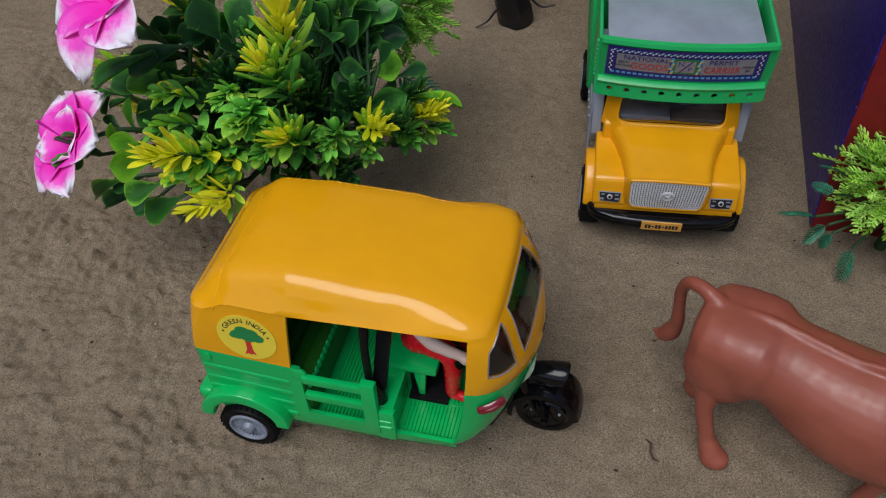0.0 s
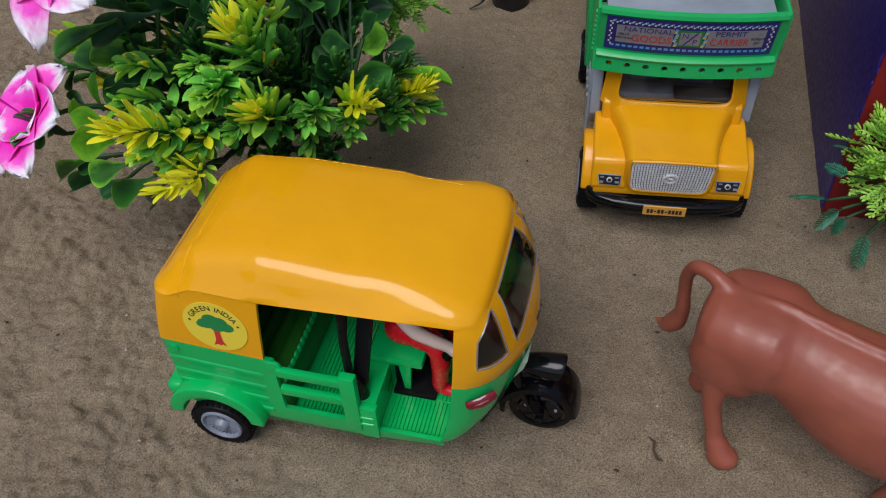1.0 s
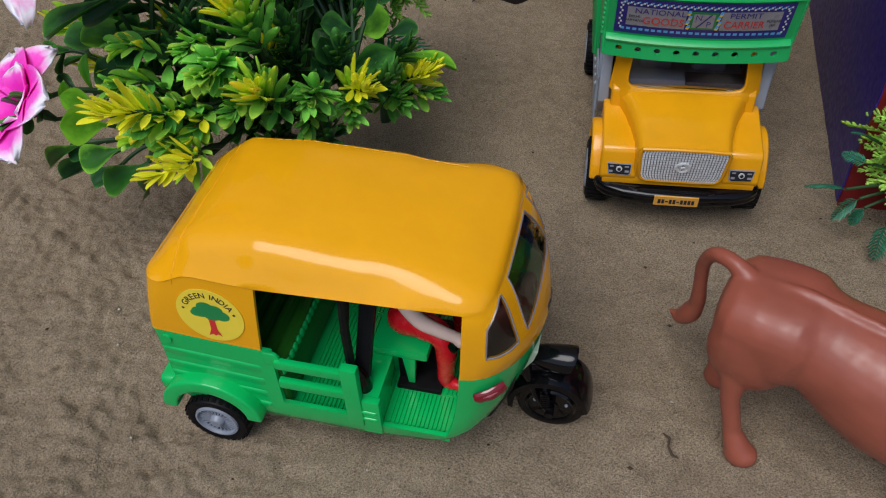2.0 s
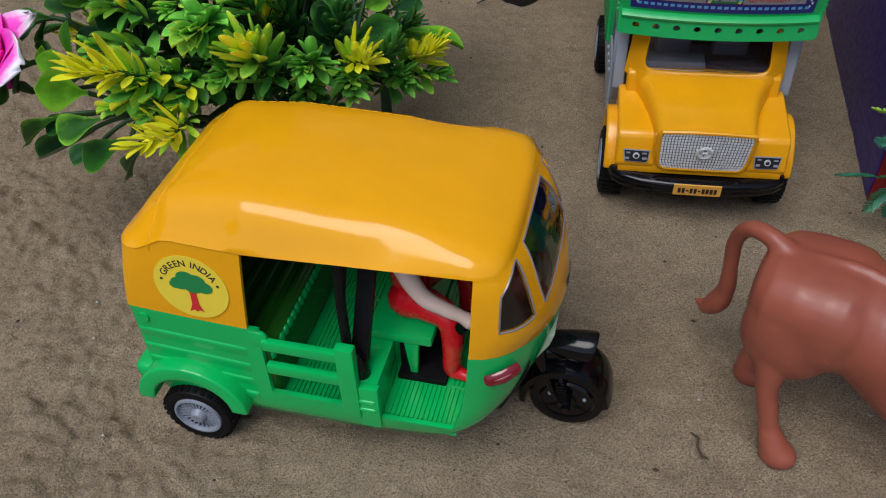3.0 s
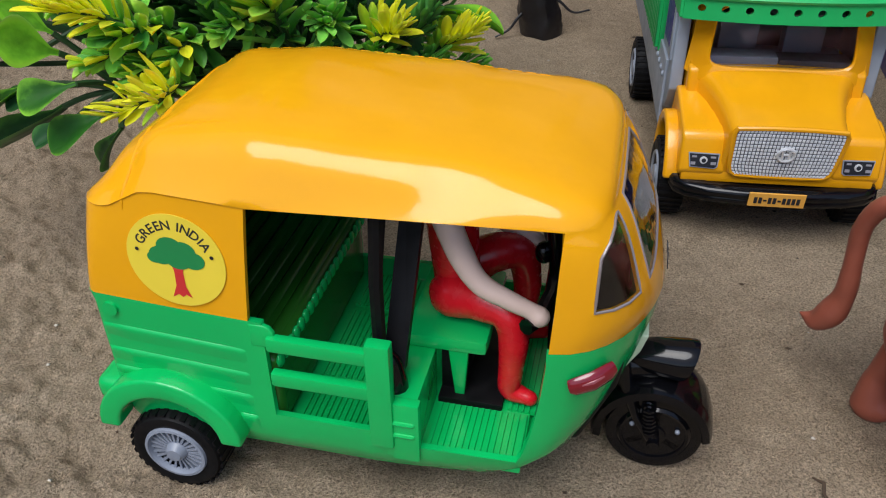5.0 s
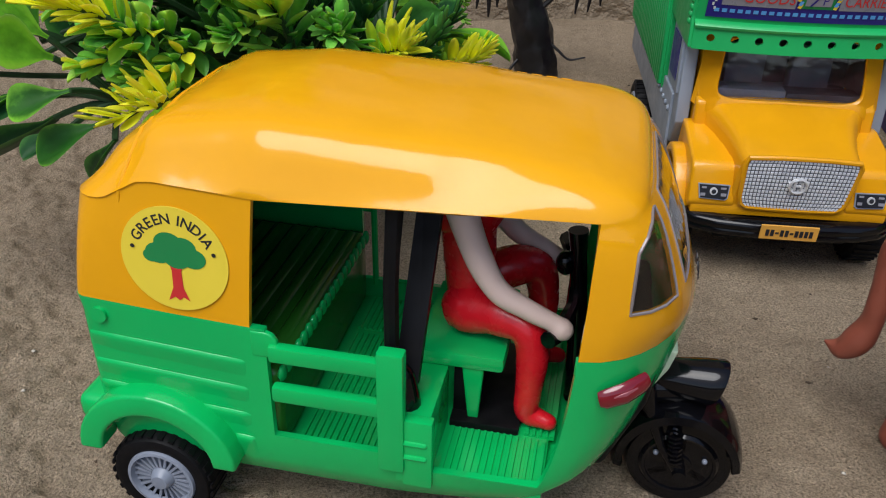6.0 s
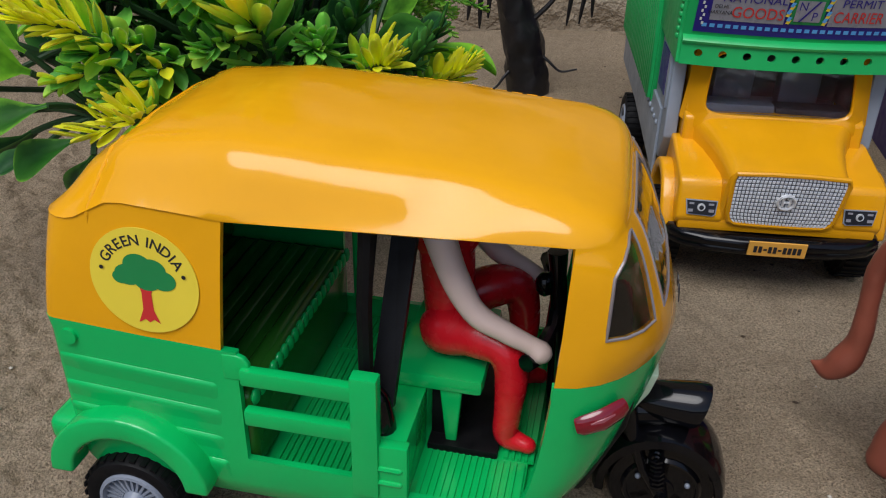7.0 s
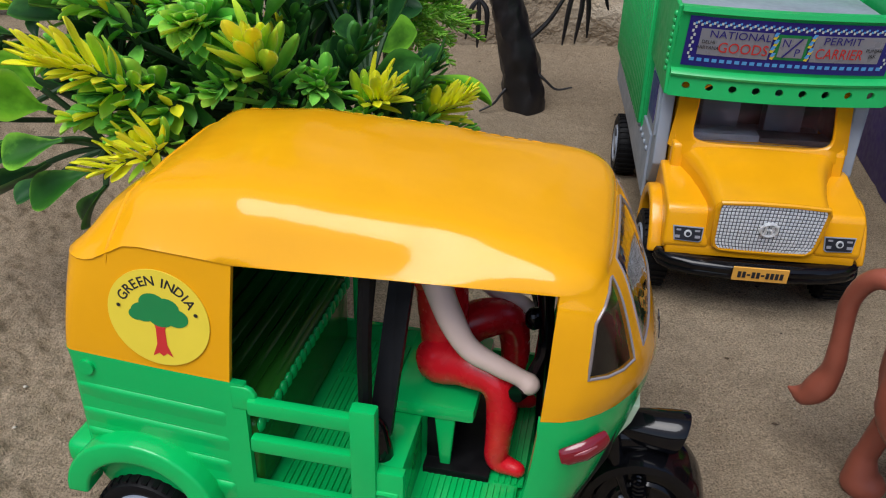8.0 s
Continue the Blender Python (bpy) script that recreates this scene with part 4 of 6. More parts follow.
def flat(bm, m, x0, x1, y0, y1, z=0.0, thick=0.0001):
    vs = [bm.verts.new(m @ Vector(p)) for p in ((x0, y0, z), (x1, y0, z), (x1, y1, z), (x0, y1, z), (x0, y0, z - thick), (x1, y0, z - thick), (x1, y1, z - thick), (x0, y1, z - thick))]
    for q in ((0, 1, 2, 3), (0, 1, 5, 4), (1, 2, 6, 5), (2, 3, 7, 6), (3, 0, 4, 7), (7, 6, 5, 4)):
        bm.faces.new([vs[k] for k in q])


def build_truck():
    top = thing("truck", "toy goods truck with yellow cab and green painted visor", "toy truck", TRUCK)
    # bonnet: it narrows to the nose, whose face leans forward at the top
    bm = bmesh.new()
    loft(bm, [hood_section(u, wt, wb, zt, zb, r) for u, wt, wb, zt, zb, r in (
        (0.0034, 0.0160, 0.0166, 0.0406, 0.0235, 0.0026), (0.0026, 0.0170, 0.0176, 0.0416, 0.0232, 0.0030), (-0.0006, 0.0174, 0.0180, 0.0424, 0.0232, 0.0032), (-0.0050, 0.0178, 0.0186, 0.0436, 0.0232, 0.0036),
        (-0.0120, 0.0192, 0.0206, 0.0458, 0.0232, 0.0042), (-0.0180, 0.0210, 0.0232, 0.0474, 0.0232, 0.0046), (-0.0225, 0.0230, 0.0256, 0.0486, 0.0232, 0.0046), (-0.0262, 0.0256, 0.0272, 0.0494, 0.0232, 0.0040), (-0.0300, 0.0264, 0.0274, 0.0496, 0.0232, 0.0030))])
    for v in bm.verts:
        v.co.x -= 0.21 * max(0.0, 0.0415 - v.co.z) * min(1.0, max(0.0, (v.co.x + 0.016) / 0.012))
    part("hood", bm, TRUCK_YELLOW, top, "yellow bonnet", angle=35)
    # fenders with flat sloping shoulders and wheel arches
    for s in (-1, 1):
        bm = bmesh.new()
        prof = [(-0.0008, 0.0225), (0.0006, 0.0250), (-0.0016, 0.0356), (-0.0030, 0.0370), (-0.0246, 0.0413), (-0.0282, 0.0412), (-0.0318, 0.0300), (-0.0335, 0.0180), (-0.0310, 0.0180)]
        for k in range(11):
            a = radians(10 + 150 * k / 10)
            prof.append((-0.0190 - 0.0128 * math.cos(a), 0.0128 + 0.0150 * math.sin(a)))
        prof = prof + [(-0.0050, 0.0225)]
        a0, a1 = sorted((s * 0.0160, s * 0.0298))
        prism(bm, prof, a0, a1, 0.0010)
        fender = part("fender", bm, TRUCK_YELLOW, top)
        bm = bmesh.new()
        outer, inner = [], []
        for k in range(19):
            a = radians(-4 + 172 * k / 18)
            outer.append((-0.0188 - 0.0158 * math.cos(a), 0.0150 + 0.0206 * max(-0.02, math.sin(a))))
            inner.append((-0.0188 - 0.0133 * math.cos(a), 0.0150 + 0.0172 * max(-0.02, math.sin(a))))
        a0, a1 = sorted((s * 0.0280, s * 0.0336))
        prism(bm, outer + inner[::-1], a0, a1, 0.0011)
        part("arch_lip", bm, TRUCK_YELLOW, fender)
        # printed headlamp: silver surround, black field, round chrome lamp
        m = face_to_front(0.0004, s * 0.0228, 0.0286, 12)
        rim = [(-0.0047, 0.0024), (0.0047, 0.0022), (0.0044, -0.0020), (0.0036, -0.0026), (-0.0040, -0.0022)]
        bm = bmesh.new()
        a = [bm.verts.new(m @ Vector((-s * x, y, 0.0))) for x, y in rim]
        b = [bm.verts.new(m @ Vector((-s * x, y, -0.0003))) for x, y in rim]
        bm.faces.new(a)
        for k in range(5):
            bm.faces.new((a[k], a[(k + 1) % 5], b[(k + 1) % 5], b[k]))
        lamp = part("headlight", bm, GREY, fender, "printed silver and black headlamp")
        bm = bmesh.new()
        bm.faces.new([bm.verts.new(m @ Vector((-s * x * 0.93, y * 0.88, 0.0002))) for x, y in rim])
        part("lamp_print", bm, STICKER_BLACK, lamp)
        bm = bmesh.new()
        flat(bm, m, -0.0038, -0.0024, -0.0014, -0.0005, 0.0004)
        flat(bm, m, 0.0022, 0.0038, -0.0013, -0.0004, 0.0004)
        flat(bm, m, 0.0020, 0.0036, 0.0008, 0.0014, 0.0004)
        flat(bm, m, -0.0036, -0.0022, 0.0009, 0.0015, 0.0004)
        part("lamp_glint", bm, STICKER_GREY, lamp)
        bm = bmesh.new()
        lathe(bm, [(0.0012, 0.0), (0.0011, 0.0003), (0.0009, 0.0003), (0.0008, 0.0002), (0.0002, 0.0002)], (0, 0, 0), 18, "z")
        bmesh.ops.transform(bm, matrix=m @ Matrix.Translation((0, 0.0001, 0.0002)), verts=bm.verts)
        part("lamp_disc", bm, FOIL, lamp)
        bm = bmesh.new()
        lathe(bm, [(0.0007, 0.0005), (0.0002, 0.0006)], (0, 0, 0), 12, "z")
        bmesh.ops.transform(bm, matrix=m @ Matrix.Translation((0, 0.0001, 0.0002)), verts=bm.verts)
        part("lamp_pupil", bm, STICKER_BLACK, lamp)
    # front panel below the grille
    bm = bmesh.new()
    box(bm, -0.0060, 0.0000, -0.0288, 0.0288, 0.0210, 0.0250, 0.0008)
    part("front_panel", bm, TRUCK_YELLOW, top)
    # grille of fine silver cells
    bm = bmesh.new()
    m = face_to_front(0.0025, 0.0002, 0.0330, -12)
    nx, ny = 28, 13

    def on_grille(i, j, lift):
        y = -0.0083 + 0.0167 * j / ny
        half = 0.0153 + 0.0004 * (2 * j / ny - 1) - 0.0016 * max(0.0, 1 - j / 3) ** 2 - 0.0008 * max(0.0, 1 - (ny - j) / 2) ** 2
        x = half * (2 * i / nx - 1)
        return m @ Vector((x, y + 0.0006 * (1 - (x / 0.017) ** 2) * (2 * j / ny - 1), lift))

    ring = [(i, 0) for i in range(nx)] + [(nx, j) for j in range(ny)] + [(i, ny) for i in range(nx, 0, -1)] + [(0, j) for j in range(ny, 0, -1)]
    bm.faces.new([bm.verts.new(on_grille(i, j, 0.0)) for i, j in ring])
    grille = part("grille", bm, FOIL_DARK, top, "embossed silver foil grille", smooth=False)
    bm = bmesh.new()
    for j in range(ny):
        for i in range(nx):
            low = [bm.verts.new(on_grille(i + a, j + b, 0.0001)) for a, b in ((0.10, 0.14), (0.90, 0.14), (0.90, 0.86), (0.10, 0.86))]
            high = [bm.verts.new(on_grille(i + a, j + b, h)) for a, b, h in ((0.20, 0.26, 0.00045), (0.80, 0.26, 0.00045), (0.80, 0.68, 0.00028), (0.20, 0.68, 0.00028))]
            bm.faces.new(high)
            for q in range(4):
                bm.faces.new((low[q], low[(q + 1) % 4], high[(q + 1) % 4], high[q]))
    tagged(part("cell_relief", bm, FOIL, grille, "bright silver foil cells", smooth=False), kind="stuff")
    bm = bmesh.new()
    edge = [(-0.0128, -0.0089), (-0.0060, -0.0092), (0.0060, -0.0092), (0.0128, -0.0089), (0.0148, -0.0076), (0.0154, -0.0050), (0.0162, 0.0068), (0.0156, 0.0088), (0.0060, 0.0093), (-0.0060, 0.0093), (-0.0156, 0.0088), (-0.0162, 0.0068), (-0.0154, -0.0050), (-0.0148, -0.0076)]
    tube(bm, [m @ Vector((x, y, -0.0002)) for x, y in edge + edge[:2]], 0.0008, 8)
    part("grille_frame", bm, TRUCK_YELLOW, grille)
    bm = bmesh.new()
    pts = [m @ Vector((0.0024 * math.cos(2 * math.pi * k / 20), 0.0004 + 0.0024 * math.sin(2 * math.pi * k / 20), 0.0008)) for k in range(21)]
    tube(bm, pts, 0.0005, 6)
    tube(bm, [m @ Vector((-0.0010, 0.0018, 0.0008)), m @ Vector((-0.0010, -0.0010, 0.0008))], 0.0004, 6)
    tube(bm, [m @ Vector((0.0010, 0.0018, 0.0008)), m @ Vector((0.0010, -0.0010, 0.0008))], 0.0004, 6)
    tube(bm, [m @ Vector((-0.0010, 0.0004, 0.0008)), m @ Vector((0.0010, 0.0004, 0.0008))], 0.0004, 6)
    part("emblem", bm, FOIL, grille)
    # bumper: a bowed channel with two ridges, and the plate on it
    bm = bmesh.new()
    way = [(-0.0100, 0.0314), (-0.0040, 0.0312), (-0.0005, 0.0300), (0.0022, 0.0268), (0.0044, 0.0205), (0.0056, 0.0110), (0.0060, 0.0)]
    way = [(u, -v) for u, v in way] + way[-2::-1]
    section = ((-0.0030, 0.0162), (-0.0006, 0.0162), (0.0003, 0.0168), (0.0004, 0.0180), (0.0001, 0.0184), (0.0001, 0.0187), (0.0005, 0.0191), (0.0004, 0.0203), (-0.0004, 0.0213), (-0.0040, 0.0214))
    rows = []
    for k, (u, v) in enumerate(way):
        (ua, va), (ub, vb) = way[max(k - 1, 0)], way[min(k + 1, len(way) - 1)]
        n = Vector((vb - va, ua - ub, 0)).normalized()
        rows.append([(u + n.x * q, v + n.y * q, z) for q, z in section])
    loft(bm, rows)
    part("bumper", bm, BLACK, top, "glossy black bumper", angle=55)
    m = face_to_front(0.0072, -0.0003, 0.0195, -6)
    bm = bmesh.new()
    flat(bm, m, -0.0084, 0.0082, -0.0023, 0.0024, 0, 0.0006)
    plate = part("number_plate", bm, PLATE, top, "small amber plate with dark bars")
    for k in range(10):
        x0, tall = -0.0069 + 0.00140 * k, 0.0003 if k in (2, 5) else 0.0011
        bm = bmesh.new()
        flat(bm, m, x0, x0 + 0.0010, -tall, tall, 0.0002)
        part("print_bar", bm, STICKER_BLACK, plate)
    bm = bmesh.new()
    box(bm, -0.1500, -0.0020, -0.0200, 0.0200, 0.0120, 0.0215, 0.001)
    part("chassis", bm, BLACK_MATT, top)

    # cab round the windscreen
    bm = bmesh.new()
    inner, outer = [], []
    for k in range(40):
        a = 2 * math.pi * (k + 0.5) / 40
        c, d = math.cos(a), math.sin(a)
        x, y = math.copysign(abs(c) ** 0.3, c), math.copysign(abs(d) ** 0.3, d)
        inner.append((x * (0.0213 - 0.0008 * y), 0.0106 + 0.0094 * y))
        sc = 1 / max(abs(c), abs(d))
        outer.append((c * sc * (0.0272 - 0.0016 * d * sc), 0.0108 + 0.0142 * d * sc))
    on_frame = lambda p, lift: (-0.0224 - 0.19 * p[1] - 0.10 * max(0.0, abs(p[0]) - 0.0222) * 8 * (1 - 0.5 * p[1] / 0.025) - lift, p[0], 0.0484 + p[1])
    loops = [[bm.verts.new(on_frame(p, 0.0014)) for p in inner], [bm.verts.new(on_frame(p, 0.0004)) for p in inner], [bm.verts.new(on_frame((p[0] * 1.02, 0.0106 + (p[1] - 0.0106) * 1.05), 0.0)) for p in inner], [bm.verts.new(on_frame(((p[0] + 2 * q[0]) / 3, (p[1] + 2 * q[1]) / 3), 0.0)) for p, q in zip(inner, outer)], [bm.verts.new(on_frame(q, 0.0)) for q in outer]]
    for p, q in zip(loops, loops[1:]):
        for k in range(40):
            bm.faces.new((p[k], p[(k + 1) % 40], q[(k + 1) % 40], q[k]))
    solid(part("windscreen_frame", bm, TRUCK_YELLOW, top, "yellow frame round the windscreen", out=(-0.1, 0, 0.06)), 0.0010)
    for s in (-1, 1):
        bm = bmesh.new()
        a0, a1 = sorted((s * 0.0256, s * 0.0270))
        prism(bm, [(-0.0500, 0.0200), (-0.0260, 0.0200), (-0.0260, 0.0500), (-0.0310, 0.0720), (-0.0500, 0.0720)], a0, a1, 0.0004)
        a0, a1 = sorted((s * 0.0225, s * 0.0273))
        prism(bm, [(-0.0340, 0.0360), (-0.0228, 0.0360), (-0.0240, 0.0480), (-0.0262, 0.0496), (-0.0340, 0.0496)], a0, a1, 0.0010)
        cab = part("cab_wall", bm, TRUCK_YELLOW, top)
    bm = bmesh.new()
    prism(bm, [(-0.0520, 0.0200), (-0.0490, 0.0200), (-0.0490, 0.0720), (-0.0520, 0.0720)], -0.0252, 0.0252, 0.0004)
    part("cab_back", bm, DARK_GREY, cab)
    for s in (-1, 1):
        bm = bmesh.new()
        prism(bm, [(-0.0490, 0.0480), (-0.0300, 0.0480), (-0.0330, 0.0700), (-0.0490, 0.0700)], s * 0.0246, s * 0.0254)
        part("cab_lining", bm, DARK_GREY, cab)
    bm = bmesh.new()
    prism(bm, [(-0.0246, 0.0500), (-0.0240, 0.0500), (-0.0272, 0.0690), (-0.0278, 0.0690)], -0.0214, 0.0214)
    part("windscreen", bm, GLASS, cab, "clear plastic windscreen")
    bm = bmesh.new()
    box(bm, -0.0480, -0.0262, -0.0234, 0.0234, 0.0430, 0.0486, 0.001)
    box(bm, -0.0340, -0.0262, -0.0225, 0.0, 0.0490, 0.0522, 0.0008)
    part("dashboard", bm, GREY, cab)
    bm = bmesh.new()
    box(bm, -0.0340, -0.0262, 0.0002, 0.0225, 0.0488, 0.0516, 0.0008)
    part("dash_top", bm, DARK_GREY, cab)
    bm = bmesh.new()
    for v in (-0.0170, 0.0040):
        box(bm, -0.0470, -0.0400, v, v + 0.0130, 0.0440, 0.0620, 0.002)
    part("cab_seat", bm, GREY, cab)

    # grey side posts and lower skirts
    for s in (-1, 1):
        a0, a1 = sorted((s * 0.0280, s * 0.0322))
        bm = bmesh.new()
        prism(bm, [(-0.0285, 0.0392), (-0.0345, 0.0300), (-0.0560, 0.0300), (-0.0560, 0.0690), (-0.0300, 0.0690)], a0, a1, 0.0006)
        side = part("cab_side", bm, GREY, top, "grey cab side with small windows")
        bm = bmesh.new()
        b0, b1 = sorted((s * 0.0300, s * 0.0330))
        prism(bm, [(-0.0310, 0.0480), (-0.0350, 0.0480), (-0.0350, 0.0650), (-0.0310, 0.0650)], b0, b1, 0.0004)
        part("window_rib", bm, GREY, side)
        bm = bmesh.new()
        prism(bm, [(-0.0380, 0.0500), (-0.0520, 0.0500), (-0.0520, 0.0640), (-0.0380, 0.0640)], s * 0.0320, s * 0.0326)
        part("window_print", bm, STICKER_NAVY, side)
        bm = bmesh.new()
        b0, b1 = sorted((s * 0.0318, s * 0.0330))
        prism(bm, [(-0.0370, 0.0230), (-0.1000, 0.0270), (-0.1600, 0.0270), (-0.1600, 0.0420), (-0.0570, 0.0420), (-0.0570, 0.0460), (-0.0370, 0.0460)], b0, b1, 0.0004)
        skirt = part("skirt", bm, GREY, top, "grey lower side with rivets")
        bm = bmesh.new()
        for k in range(20):
            blob(bm, (-0.0400 - 0.0060 * k, s * 0.0331, 0.0400), (0.0011, 0.0008, 0.0011), None, 8)
        part("rivet", bm, GREY, skirt)

    # green load box with ribs
    for s in (-1, 1):
        bm = bmesh.new()
        b0, b1 = sorted((s * 0.0316, s * 0.0334))
        prism(bm, [(-0.0580, 0.0410), (-0.1600, 0.0410), (-0.1600, 0.0960), (-0.0580, 0.0960)], b0, b1, 0.0004)
        wall = part("side_wall", bm, TRUCK_GREEN, top, "ribbed green side of the load box")
        for k in range(22):
            u = -0.0600 - 0.0046 * k
            bm = bmesh.new()
            box(bm, u - 0.0013, u + 0.0013, s * 0.0340 - 0.0010, s * 0.0340 + 0.0010, 0.0420, 0.0950, 0.0005, 1)
            part("rib", bm, TRUCK_GREEN, wall)
    bm = bmesh.new()
    box(bm, -0.1610, -0.1580, -0.0330, 0.0330, 0.0400, 0.0960, 0.0005)
    part("end_wall", bm, TRUCK_GREEN, top)
    bm = bmesh.new()
    box(bm, -0.0620, -0.0600, -0.0330, 0.0330, 0.0720, 0.0960, 0.0005)
    part("end_wall", bm, TRUCK_GREEN, top)
    bm = bmesh.new()
    box(bm, -0.1580, -0.0560, -0.0318, 0.0318, 0.0400, 0.0425)
    part("load_floor", bm, GREY, top)

    # visor over the cab: perforated flap, sticker board, rim, grey roof panel
    bm = bmesh.new()
    holes, wv = 9, 0.0325
    step = 0.0618 / holes
    for k in range(holes):
        vc = -0.0309 + step * (k + 0.5)
        bow = lambda v: 0.0035 * (1 - (v / wv) ** 2)
        r = 0.0012
        ring, edge = [], []
        for q in range(16):
            a = 2 * math.pi * q / 16 + math.pi / 4
            x, y = math.cos(a), math.sin(a)
            sc = 1 / max(abs(x), abs(y))
            p_in = (vc + r * x, 0.0694 + r * y)
            reach = wv - 0.0309 if (k == 0 and x < -0.6) or (k == holes - 1 and x > 0.6) else 0.0
            p_out = (vc + step / 2 * x * sc + math.copysign(reach, x), 0.0692 + 0.0034 * y * sc)
            ring.append(bm.verts.new((-0.0205 + bow(p_in[0]), p_in[0], p_in[1])))
            edge.append(bm.verts.new((-0.0205 + bow(p_out[0]), p_out[0], p_out[1])))
        for q in range(16):
            bm.faces.new((ring[q], ring[(q + 1) % 16], edge[(q + 1) % 16], edge[q]))
    bmesh.ops.remove_doubles(bm, verts=bm.verts, dist=1e-5)
    visor = part("visor_flap", bm, TRUCK_GREEN, top, "green visor flap with a row of round holes", out=(-0.1, 0, 0.07))
    solid(visor, 0.0012)
    bm = bmesh.new()
    rows = []
    for u, z in ((-0.0208, 0.0722), (-0.0198, 0.0723), (-0.0195, 0.0730), (-0.0202, 0.0738), (-0.0218, 0.0744), (-0.0170, 0.0922), (-0.0158, 0.0926), (-0.0160, 0.0941), (-0.0188, 0.0942), (-0.0196, 0.0880)):
        rows.append([bm.verts.new((u + 0.0035 * (1 - (v / wv) ** 2), v, z)) for v in [-wv + 2 * wv * k / 16 for k in range(17)]])
    for a, b in zip(rows, rows[1:]):
        for k in range(16):
            bm.faces.new((a[k], a[k + 1], b[k + 1], b[k]))
    board = part("visor_board", bm, TRUCK_GREEN, top, "green visor board with a painted sticker", out=(-0.1, 0, 0.07))
    solid(board, 0.0012)
    for s in (-1, 1):
        bm = bmesh.new()
        prism(bm, [(-0.0205, 0.0660), (-0.0216, 0.0750), (-0.0172, 0.0940), (-0.0600, 0.0962), (-0.0600, 0.0680), (-0.0300, 0.0660)], s * 0.0322, s * 0.0336, 0.0005)
        part("visor_side", bm, TRUCK_GREEN, board)
        bm = bmesh.new()
        for k in range(9):
            blob(bm, (-0.0232 + 0.0005 * k, s * 0.0337, 0.0735 + 0.0022 * k), (0.0010, 0.0008, 0.0011), None, 6)
        part("bead", bm, TRUCK_GREEN, board)
    bm = bmesh.new()
    box(bm, -0.0600, -0.0180, -0.0300, 0.0300, 0.0885, 0.0905, 0.0006)
    part("cab_roof", bm, GREY, top, "grey cab roof panel")

    # painted board, in strips that follow its bow
    nseg = 16

    def on_board(x, y, lift):
        bowed = 0.0035 * (1 - (x / wv) ** 2)
        f = (y + 0.0075) / 0.0150
        u = -0.0216 + 0.0046 * f + bowed
        return Vector((u + 0.0003 + lift, x, 0.0752 + 0.0166 * f))

    def strip(bm, x0, x1, y0, y1, lift):
        n = max(1, int(abs(x1 - x0) / 0.004))
        prev = None
        for k in range(n + 1):
            x = x0 + (x1 - x0) * k / n
            cur = (bm.verts.new(on_board(x, y0, lift)), bm.verts.new(on_board(x, y1, lift)))
            if prev:
                bm.faces.new((prev[0], cur[0], cur[1], prev[1]))
            prev = cur

    bm = bmesh.new()
    strip(bm, -0.0300, 0.0300, -0.0072, 0.0072, 0.0)
    panel = part("painted_panel", bm, STICKER_NAVY, board, "navy painted panel with permit lettering")
    bm = bmesh.new()
    strip(bm, -0.0262, -0.0060, -0.0036, 0.0040, 0.0002)
    strip(bm, 0.0060, 0.0262, -0.0036, 0.0040, 0.0002)
    part("lettering_ground", bm, STICKER_GREY, panel)
    bm = bmesh.new()
    for k in range(52):
        x = -0.0286 + 0.0572 * k / 51
        strip(bm, x - 0.0003, x + 0.0003, 0.0046 + 0.0006 * (k % 2), 0.0053 + 0.0006 * (k % 2), 0.0002)
    for k in range(9):
        for s in (-1, 1):
            x = s * (0.0279 + 0.0006 * (k % 2))
            strip(bm, x - 0.0003, x + 0.0003, -0.0050 + 0.0011 * k, -0.0042 + 0.0011 * k, 0.0002)
    part("check_border", bm, STICKER_WHITE, panel)
    bm = bmesh.new()
    for k in range(26):
        x = -0.0272 + 0.0544 * k / 25
        strip(bm, x - 0.0007, x + 0.0007, -0.0056, -0.0046, 0.0002)
    for k in range(51):
        x = -0.0280 + 0.0560 * k / 50
        strip(bm, x - 0.0003, x + 0.0003, 0.0050 + 0.0006 * (k % 2), 0.0056 + 0.0006 * (k % 2), 0.0002)
    part("blue_scroll", bm, STICKER_CYAN, panel)

    def words(text, size, x, y, material, squeeze=1.0):
        bm = bmesh.new()
        lettering(bm, text, size, Matrix.Diagonal((squeeze, 1, 1, 1)), 0.00002)
        for v in bm.verts:
            v.co = on_board(x + v.co.x, y + v.co.y, 0.0004 + v.co.z)
        part("lettering", bm, material, panel)

    words("NATIONAL", 0.0030, -0.0150, 0.0025, STICKER_NAVY, 1.15)
    words("GOODS", 0.0042, -0.0135, -0.0012, STICKER_RED, 0.95)
    words("PERMIT", 0.0030, 0.0140, 0.0025, STICKER_NAVY, 1.15)
    words("CARRIER", 0.0042, 0.0140, -0.0012, STICKER_RED, 0.84)
    words("DELHI", 0.0014, -0.0236, 0.0002, STICKER_BLACK)
    words("HARYANA", 0.0014, -0.0236, -0.0014, STICKER_BLACK)
    words("PUNJAB", 0.0014, 0.0238, 0.0002, STICKER_BLACK)
    words("J&K", 0.0014, 0.0238, -0.0014, STICKER_BLACK)
    bm = bmesh.new()
    strip(bm, -0.0046, 0.0046, -0.0034, 0.0038, 0.0002)
    part("crest_ground", bm, STICKER_GREEN, panel)
    bm = bmesh.new()
    strip(bm, -0.0036, 0.0036, -0.0026, 0.0030, 0.0004)
    part("crest_field", bm, STICKER_GREY, panel)
